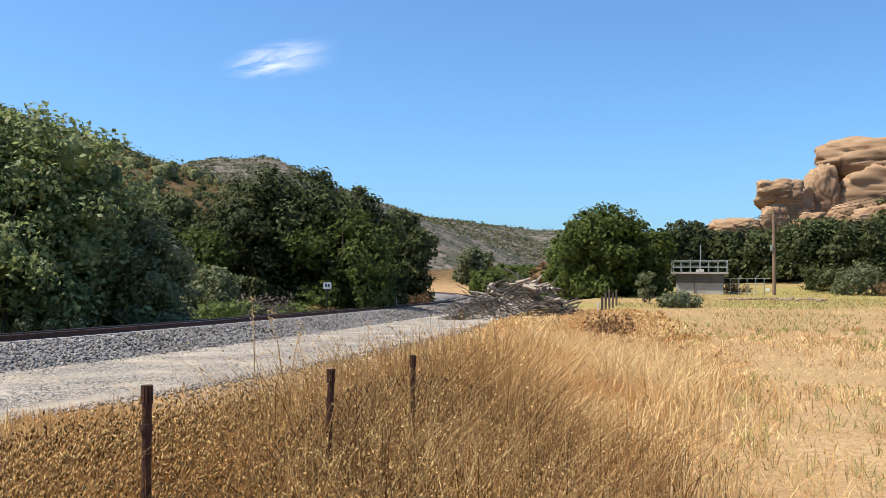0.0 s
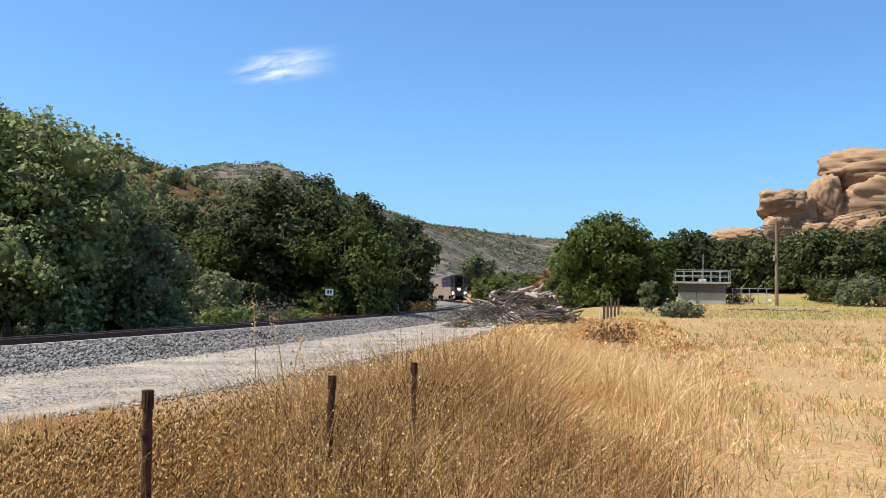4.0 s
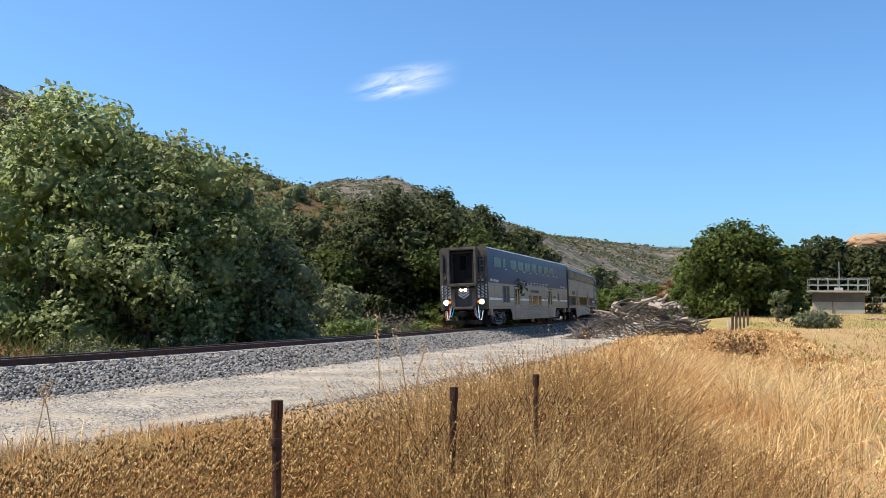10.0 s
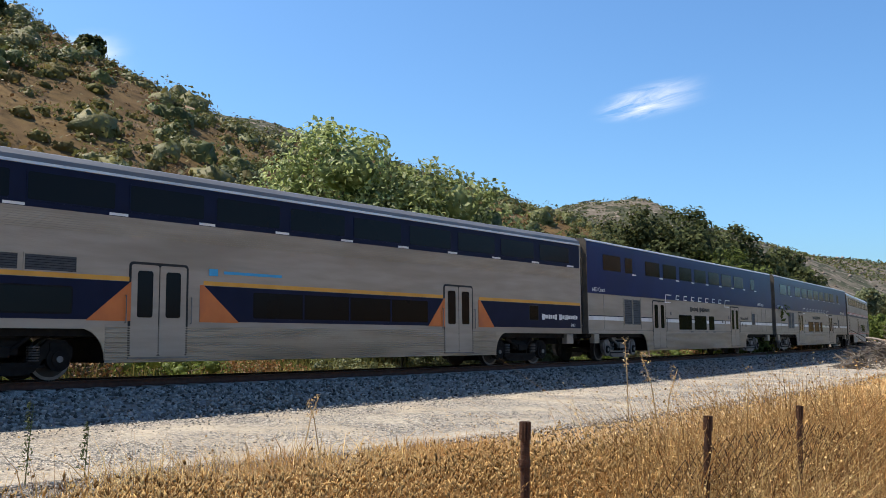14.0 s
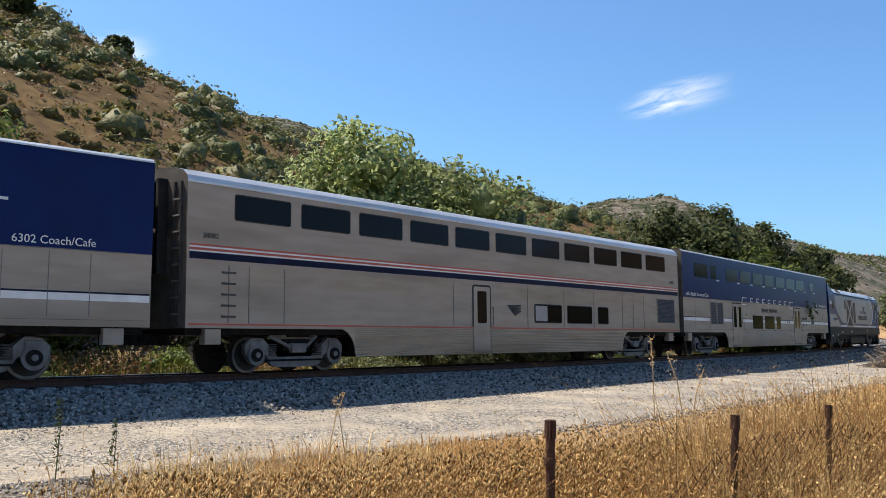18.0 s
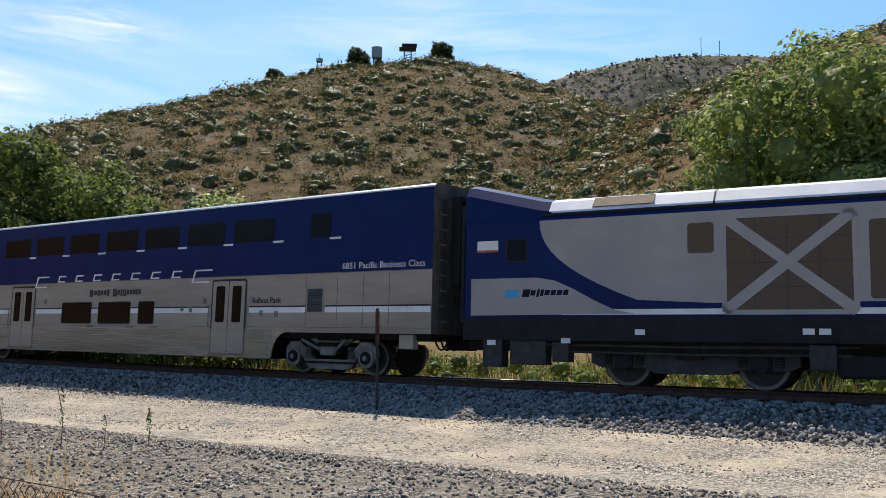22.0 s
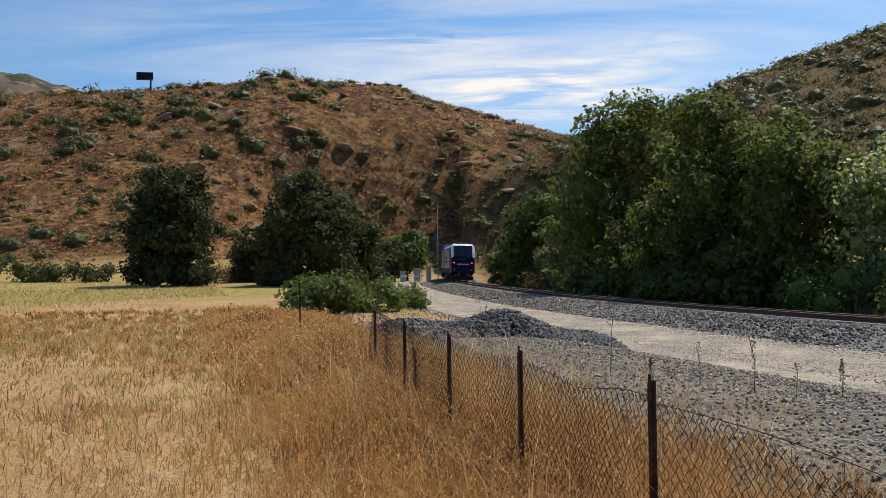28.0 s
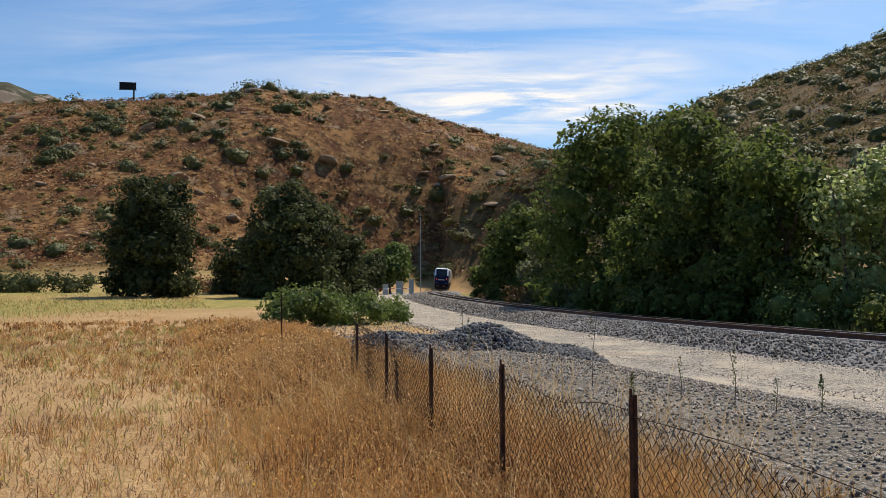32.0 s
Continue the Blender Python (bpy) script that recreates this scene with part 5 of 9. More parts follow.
    for f, z in ((1.05, 0.86), (2.9, 0.92), (8.0, 1.15), (8.3, 1.15), (15.0, 1.2), (4.6, 1.12)):
        add_box(tags, X(f + 0.22), X(f), Wl + 0.01, Wl + 0.02, z, z + 0.12)
    pieces("label_plate", tags, M["white"], lo)
    pipes = bmesh.new()
    for f0, f1, z in ((2.0, 9.0, 0.9), (14.5, 20.5, 0.92), (2.6, 8.9, 0.74)):
        tube(pipes, [(X(f0), 1.28, z), (X((f0 + f1) / 2), 1.3, z - 0.03), (X(f1), 1.28, z)], 0.03, 0.03, 6)
    pieces("pipe", pipes, M["truckdark"], lo)
    return lo


def add_poly_bm(pts, w):
    return add_poly(bmesh.new(), pts, -w, w)


CARS = [surfliner("cab", "6900 Coach/Baggage", "Point Buchon")]
cab_front(CARS[0])
CARS += [california_car(), surfliner("coach", "6453 Coach", "Mission Beach"), surfliner("coach", "6302 Coach/Cafe", "Carbon Canyon"), superliner(), surfliner("coach", "6851 Pacific Business Class", "Balboa Park"), locomotive()]
CAR_LENGTHS = [25.91] * 6 + [21.8]


def train_front(t):
    """Metres along the line that the leading coupler has reached."""
    k = t - 16
    return 67.24 + 17.734 * k - 0.00138 * k * k + 0.00172 * k ** 3


def motions():
    for i, car in enumerate(CARS):
        mid = sum(CAR_LENGTHS[:i]) + CAR_LENGTHS[i] / 2
        rows = []
        for n in range(65):
            t = n * 0.5
            s, a = train_front(t) - mid, CAR_LENGTHS[i] * 0.35
            ax, ay, az, _ = track(s - a)
            bx, by, bz, _ = track(s + a)
            rise = -math.degrees(math.atan2(bz - az, 2 * a))
            rows.append((t, pose((ax + bx) / 2, (ay + by) / 2, (az + bz) / 2, BANK, rise, math.degrees(math.atan2(by - ay, bx - ax)))))
        walk(car, rows)
    turn = 80.0  # degrees of wheel turn from row to row
    for ob, r in WHEELS:
        x, _, z = ob.matrix_basis.translation
        first, last = train_front(0.0), train_front(32.0)
        times, t, goal = [0.0], 0.0, first
        step = radians(turn) * r
        while True:
            goal += step
            for _ in range(3):
                t += (goal - train_front(t)) / 17.8
            if t >= 32.0:
                break
            times.append(t)
        times.append(32.0)
        walk(ob, [(t, pose(x, 0, z, 0, math.degrees((train_front(t) - first) / r), 0)) for t in times])


# ---- rails and sleepers ----
line = tagged(new("railway_track"), "single railway track with rusty rails on grey sleepers", "railway track", kind="structure")


def rail_mesh(off, sec, mat):
    s = np.arange(-330, 331, 1.5)
    rows = []
    lift = off * math.sin(radians(BANK))
    for o, dz in sec:
        x, y, z, h = track(s, off + o)
        rows.append(np.stack([x, y, z + dz + lift], 1))
    k = len(sec)
    v = np.stack(rows, 1).reshape(-1, 3)
    i, j = np.meshgrid(np.arange(len(s) - 1), np.arange(k - 1), indexing="ij")
    f = np.stack([i * k + j, i * k + j + 1, (i + 1) * k + j + 1, (i + 1) * k + j], -1).reshape(-1, 4)
    return mesh_np("rail", v, f[:, ::-1], mat)


RAIL = [(-0.075, -0.17), (-0.07, -0.155), (-0.015, -0.14), (-0.013, -0.045), (-0.036, -0.035), (-0.036, -0.004), (0.036, -0.004), (0.036, -0.035), (0.013, -0.045), (0.015, -0.14), (0.07, -0.155), (0.075, -0.17)]
for off in (0.753, -0.753):
    r = new("rail", rail_mesh(off, RAIL, M["rail"]))
    r.parent = line
    h = new("rail_head", rail_mesh(off, [(-0.034, -0.003), (-0.028, 0.001), (0.028, 0.001), (0.034, -0.003)], M["railhead"]))
    h.parent = r
    h["label"] = "polished running surface"
tie_me = bpy.data.meshes.new("sleeper")
bm = box_bm(-0.12, 0.12, -1.28, 1.28, -0.24, -0.165, bev=0.02)
bm.to_mesh(tie_me)
bm.free()
tie_me.materials.append(M["tie"])
for n in range(290):
    s = -70 + n * 0.6
    x, y, z, h = track(s)
    o = new("sleeper", tie_me)
    o.parent = line
    o.matrix_basis = pose(float(x), float(y), float(z), BANK, 0, math.degrees(h) + 90)

# ---- vegetation and rocks ----
M.update({
    "bark": surface("grey_brown_bark", (0.10, 0.075, 0.055), (0.17, 0.135, 0.10), 6, 0.95, 0, 0.6, 25, None, 1, 0.1, (1, 1, 0.3)),
    "oak": foliage("dark_oak_leaves", (0.022, 0.030, 0.012), (0.14, 0.158, 0.062), 0.35, 0.6, 0.1, mottle=2.2),
    "cottonwood": foliage("cottonwood_leaves", (0.07, 0.10, 0.024), (0.48, 0.54, 0.22), 0.5, 0.42, 0.35, mottle=2.6),
    "willow": foliage("willow_leaves", (0.10, 0.15, 0.03), (0.38, 0.44, 0.14), 0.45, 0.5, 0.15, mottle=2.6),
    "sycamore": foliage("broad_green_leaves", (0.028, 0.044, 0.011), (0.20, 0.245, 0.065), 0.5, 0.55, 0.1, mottle=2.2),
    "greyleaf": foliage("grey_green_leaves", (0.09, 0.105, 0.045), (0.24, 0.26, 0.13), 0.35, mottle=3.0),
    "freshleaf": foliage("fresh_green_leaves", (0.06, 0.095, 0.022), (0.22, 0.28, 0.075), 0.45, mottle=3.0),
    "scrub": foliage("chaparral_leaves", (0.05, 0.062, 0.02), (0.15, 0.165, 0.05), 0.25, patch=(0.20, 0.18, 0.065), size=0.08, mottle=1.4),
    "drybrush": foliage("dry_brown_brush", (0.11, 0.058, 0.024), (0.27, 0.155, 0.065), 0.3),
    "rustbrush": foliage("rust_red_brush", (0.13, 0.05, 0.02), (0.32, 0.15, 0.058), 0.3, patch=(0.36, 0.22, 0.09), size=0.05),
    "twig": foliage("bare_grey_twigs", (0.075, 0.055, 0.045), (0.15, 0.115, 0.095), 0.1),
    "straw": foliage("cut_straw", (0.40, 0.24, 0.10), (0.95, 0.72, 0.38), 0.28, 0.6, 0.2, (0.62, 0.36, 0.14), 0.5),
    # southern straw: browner, and darkened in colour for being seen against the sun
    "drystraw": foliage("brown_backlit_straw", (0.27, 0.155, 0.075), (0.70, 0.50, 0.29), 0.25, 0.6, 0.2, (0.42, 0.22, 0.11), 0.35),
    "gold": foliage("tall_golden_grass", (0.48, 0.28, 0.10), (1.0, 0.80, 0.43), 0.38, 0.6, 0.2, (0.74, 0.42, 0.16), 0.5),
    "rust": foliage("rusty_buckwheat", (0.075, 0.03, 0.013), (0.66, 0.36, 0.14), 0.32, 0.7, 0.1, (0.62, 0.37, 0.14), 0.7),
    "seed": foliage("golden_seed_heads", (0.12, 0.055, 0.018), (1.0, 0.72, 0.32), 0.32, 0.7, 0.1, (0.58, 0.32, 0.12), 0.7),
    "spike": foliage("buckwheat_spikes", (0.16, 0.078, 0.026), (0.92, 0.62, 0.27), 0.25, 0.7, 0.1, (0.62, 0.37, 0.13), 0.4),
    "greengrass": foliage("yellow_green_grass", (0.18, 0.17, 0.05), (0.52, 0.46, 0.17), 0.45, 0.6, 0.2),
    "olive": foliage("olive_brown_brush", (0.075, 0.078, 0.022), (0.26, 0.235, 0.08), 0.35, 0.6, 0.1, (0.22, 0.15, 0.055), 0.06, 1.4),
    "undergrowth": foliage("trackside_undergrowth", (0.045, 0.06, 0.016), (0.17, 0.18, 0.06), 0.35, 0.6, 0.1, (0.26, 0.20, 0.08), 0.15),
    "bloom": foliage("small_yellow_flowers", (0.75, 0.52, 0.05), (0.85, 0.66, 0.10), 0.3),
    "sandstone": surface("weathered_sandstone", (0.25, 0.15, 0.085), (0.44, 0.30, 0.18), 1.3, 0.95, 0, 1.0, 5.0, (0.12, 0.072, 0.045), 0.7, 0.1, (1, 1, 2.4)),
    "boulder": surface("pale_hillside_boulder", (0.24, 0.165, 0.105), (0.36, 0.26, 0.175), 0.6, 0.95, 0, 0.6, 3, (0.26, 0.20, 0.15), 0.2, 0.1),
})
RNG = np.random.default_rng(7)


def ground_z(x, y):
    return terrain(x, y)[0]


def leaf_quads(c, size, out=None, rng=RNG, aspect=0.62):
    """Small folded leaves at points c; out: preferred facing."""
    n = len(c)
    d = rng.normal(size=(n, 3))
    if out is not None:
        d = d * 0.65 + out * 0.9 + np.array([0, 0, 0.45])
    d /= np.linalg.norm(d, axis=1, keepdims=True) + 1e-9
    a = np.cross(d, rng.normal(size=(n, 3)))
    a /= np.linalg.norm(a, axis=1, keepdims=True) + 1e-9
    b = np.cross(d, a)
    s = (np.asarray(size) * rng.uniform(0.6, 1.3, n))[:, None]
    v = np.stack([c - a * s * 0.5, c + b * s * aspect * 0.5 + d * s * 0.1, c + a * s * 0.5, c - b * s * aspect * 0.5 + d * s * 0.1], 1).reshape(-1, 3)
    return v, np.arange(4 * n).reshape(-1, 4)


def cores(centres, radii, seg=7, rows=5, flat=0.9, wob=0.25, seed=0):
    """Closed uneven lumps that fill the middle of a crown."""
    C, R = np.asarray(centres, float), np.asarray(radii, float)
    th = np.linspace(0, 2 * np.pi, seg, endpoint=False)
    ph = np.linspace(-1.35, 1.35, rows)
    ux, uy, uz = (np.cos(ph)[:, None] * np.cos(th)).ravel(), (np.cos(ph)[:, None] * np.sin(th)).ravel(), np.repeat(np.sin(ph), seg)
    n, m = len(C), len(ux)
    w = 1 + wob * (2 * value_noise(ux[None] * 2.1 + np.arange(n)[:, None] * 5.3, uy[None] * 2.1 + uz[None] * 2.3 + seed, 5) - 1)
    r = R[:, None] * w
    v = np.stack([C[:, :1] + ux * r, C[:, 1:2] + uy * r, C[:, 2:] + uz * r * flat], -1).reshape(-1, 3)
    i, j = np.meshgrid(np.arange(rows - 1), np.arange(seg), indexing="ij")
    q = np.stack([i * seg + j, i * seg + (j + 1) % seg, (i + 1) * seg + (j + 1) % seg, (i + 1) * seg + j], -1).reshape(-1, 4)
    return v, (np.arange(n)[:, None, None] * m + q[None]).reshape(-1, 4)


def join(*vf):
    vs, fs, k = [], [], 0
    for v, f in vf:
        vs.append(v)
        fs.append(f + k)
        k += len(v)
    return np.vstack(vs), np.vstack(fs)


def shell_points(centres, radii, n, rng=RNG, squash=0.85):
    """Points in the outer shells of a set of lobes, and the way out of each."""
    w = np.asarray(radii) ** 2
    k = rng.choice(len(radii), n, p=w / w.sum())
    d = rng.normal(size=(n, 3))
    d /= np.linalg.norm(d, axis=1, keepdims=True)
    r = np.asarray(radii)[k] * (0.45 + 0.6 * rng.random(n) ** 0.55)
    p = np.asarray(centres)[k] + d * r[:, None] * np.array([1, 1, squash])
    return p, d


def tree(yaw, dist, height, radius, leaf, label, seed, count=7000, size=0.25, low=0.12, trunks=1, lobes=16, group="trees along the line", category="tree"):
    """A tapered trunk with limbs and a crown of many leaves in uneven lobes."""
    rng = np.random.default_rng(seed)
    x, y = bearing(yaw, dist)
    o = float(track_offset([x], [y])[1][0])
    if -2.8 - radius * 0.85 < o < 12:  # keep clear of the line
        k = 1 + max(0.0, (o + 2.8 + radius * 0.85)) / (dist * 0.8)
        dist, height, radius = dist * k, height * k, radius * k
        x, y = bearing(yaw, dist)
    base = new("tree")
    base.location = (x, y, float(ground_z([x], [y])[0]) - 0.05)
    tagged(base, label, category, group)
    # large lobes fill the crown; many small clumps ride on their surface
    cz, az = height * (1 + low) / 2, height * (1 - low) / 2
    cs, rs = [], []
    for i in range(lobes // 2):
        u = -0.8 + 1.55 * (i + rng.random()) / (lobes // 2)
        rr = radius * rng.uniform(0.38, 0.56)
        wide = max(0.0, (1 - abs(u) ** 2.6)) ** 0.5
        a = i * 2.4 + rng.random()
        dd = max(0.0, radius * wide - rr * 0.8) * rng.uniform(0.6, 1.05)
        cs.append((math.cos(a) * dd, math.sin(a) * dd, min(max(cz + u * (az - rr * 0.55), rr * 0.6), height - rr * 0.8)))
        rs.append(rr)
    cs.append((rng.normal() * 0.15 * radius, rng.normal() * 0.15 * radius, height - radius * 0.4))
    rs.append(radius * 0.42)
    for i in range(0 if low > 0.1 else 6):  # skirt of low branches
        a = i * 1.05 + rng.random()
        rr = radius * rng.uniform(0.3, 0.42)
        cs.append((math.cos(a) * radius * 0.66, math.sin(a) * radius * 0.66, rr * rng.uniform(0.5, 0.9)))
        rs.append(rr)
    CS, RS = np.array(cs), np.array(rs)
    nk = 9 * len(cs)
    k = rng.choice(len(rs), nk, p=RS ** 2 / (RS ** 2).sum())
    dv = rng.normal(size=(nk, 3))
    dv /= np.linalg.norm(dv, axis=1, keepdims=True)
    P = CS[k] + dv * (RS[k] * rng.uniform(0.8, 1.12, nk))[:, None] * np.array([1, 1, 0.9])
    inside = (np.linalg.norm(P[:, None] - CS[None], axis=2) / RS[None]).min(1)
    ok = (inside > 0.72) & (P[:, 2] > 0.1)
    P, dv = P[ok], dv[ok]
    KR = radius * rng.uniform(0.11, 0.24, len(P))
    bm = bmesh.new()
    for k in range(trunks):
        ox, oy = (rng.normal() * 0.5, rng.normal() * 0.5) if trunks > 1 else (0, 0)
        pts = [(ox, oy, 0), (ox * 1.3 + rng.normal() * 0.1, oy * 1.3, height * 0.25), (ox * 1.8 + rng.normal() * 0.2, oy * 1.8 + rng.normal() * 0.2, height * 0.55), (ox * 2, oy * 2, height * 0.82)]
        tube(bm, pts, 0.035 * height / trunks ** 0.5, 0.02, 8)
    for c, r in list(zip(cs, rs))[::2]:
        z0 = max(height * 0.15, c[2] * 0.55)
        tube(bm, [(0, 0, z0), (c[0] * 0.5, c[1] * 0.5, z0 + (c[2] - z0) * 0.6), c], 0.012 * height, 0.02, 5)
    part("trunk", bm, M["bark"], base)
    n1 = int(count * 0.62)
    j = rng.choice(len(P), n1, p=KR ** 2 / (KR ** 2).sum())
    g = rng.normal(size=(n1, 3))
    g /= np.linalg.norm(g, axis=1, keepdims=True)
    pa = P[j] + g * (KR[j] * rng.random(n1) ** 0.45)[:, None] * np.array([1, 1, 0.75])
    # leaves all over the lobes, where no other lobe hides them
    n2 = int(count * 2.0)
    k = rng.choice(len(RS), n2, p=RS ** 2 / (RS ** 2).sum())
    db = rng.normal(size=(n2, 3))
    db /= np.linalg.norm(db, axis=1, keepdims=True)
    pb = CS[k] + db * (RS[k] * rng.uniform(0.66, 1.04, n2))[:, None] * np.array([1, 1, 0.9])
    vis = (np.linalg.norm(pb[:, None] - CS[None], axis=2) / RS[None]).min(1) > 0.62
    pb, db = pb[vis][:int(count * 0.72)], db[vis][:int(count * 0.72)]
    p, d = np.vstack([pa, pb]), np.vstack([g * 0.6 + dv[j] * 0.6, db])
    keep = p[:, 2] > 0.05
    v, f = join(leaf_quads(p[keep], size * 1.38, d[keep], rng), cores(CS, RS * 0.5, 7, 5, 0.88, 0.35, seed))
    crown = new("crown", mesh_np("crown", v, f, M[leaf]))
    crown.parent = base
    return base


def bush(yaw, dist, height, radius, leaf, label, seed, count=1400, size=0.16, category="bush", z=None):
    rng = np.random.default_rng(seed)
    x, y = bearing(yaw, dist)
    o = float(track_offset([x], [y])[1][0])
    if -3.2 - radius < o < 8:
        k = 1 + (o + 3.2 + radius) / (dist * 0.8)
        dist, x, y = dist * k, x * k, y * k
    cs, rs = [], []
    for i in range(9):
        a = i * 2.4
        rr = min(radius, height) * rng.uniform(0.3, 0.5)
        dd = (radius - rr * 0.6) * math.sqrt((i + 0.3) / 9)
        cs.append((math.cos(a) * dd, math.sin(a) * dd, rng.uniform(0.25, 1) * max(height - rr, 0.1)))
        rs.append(rr)
    base = new("bush")
    base.location = (x, y, float(ground_z([x], [y])[0]) - 0.03 if z is None else z)
    tagged(base, label, category)
    bm = bmesh.new()
    for c in cs[::2]:
        tube(bm, [(0, 0, 0), (c[0] * 0.4, c[1] * 0.4, c[2] * 0.6), c], 0.03, 0.008, 4)
    part("stem", bm, M["bark"], base)
    p, d = shell_points(cs, rs, count, rng, 0.95)
    p[:, 2] = np.abs(p[:, 2])
    v, f = leaf_quads(p, size, d, rng)
    if leaf not in ("twig", "drybrush"):
        v, f = join((v, f), cores(cs, np.array(rs) * 0.5, 6, 4))
    o = new("foliage", mesh_np("foliage", v, f, M[leaf]))
    o.parent = base
    return base


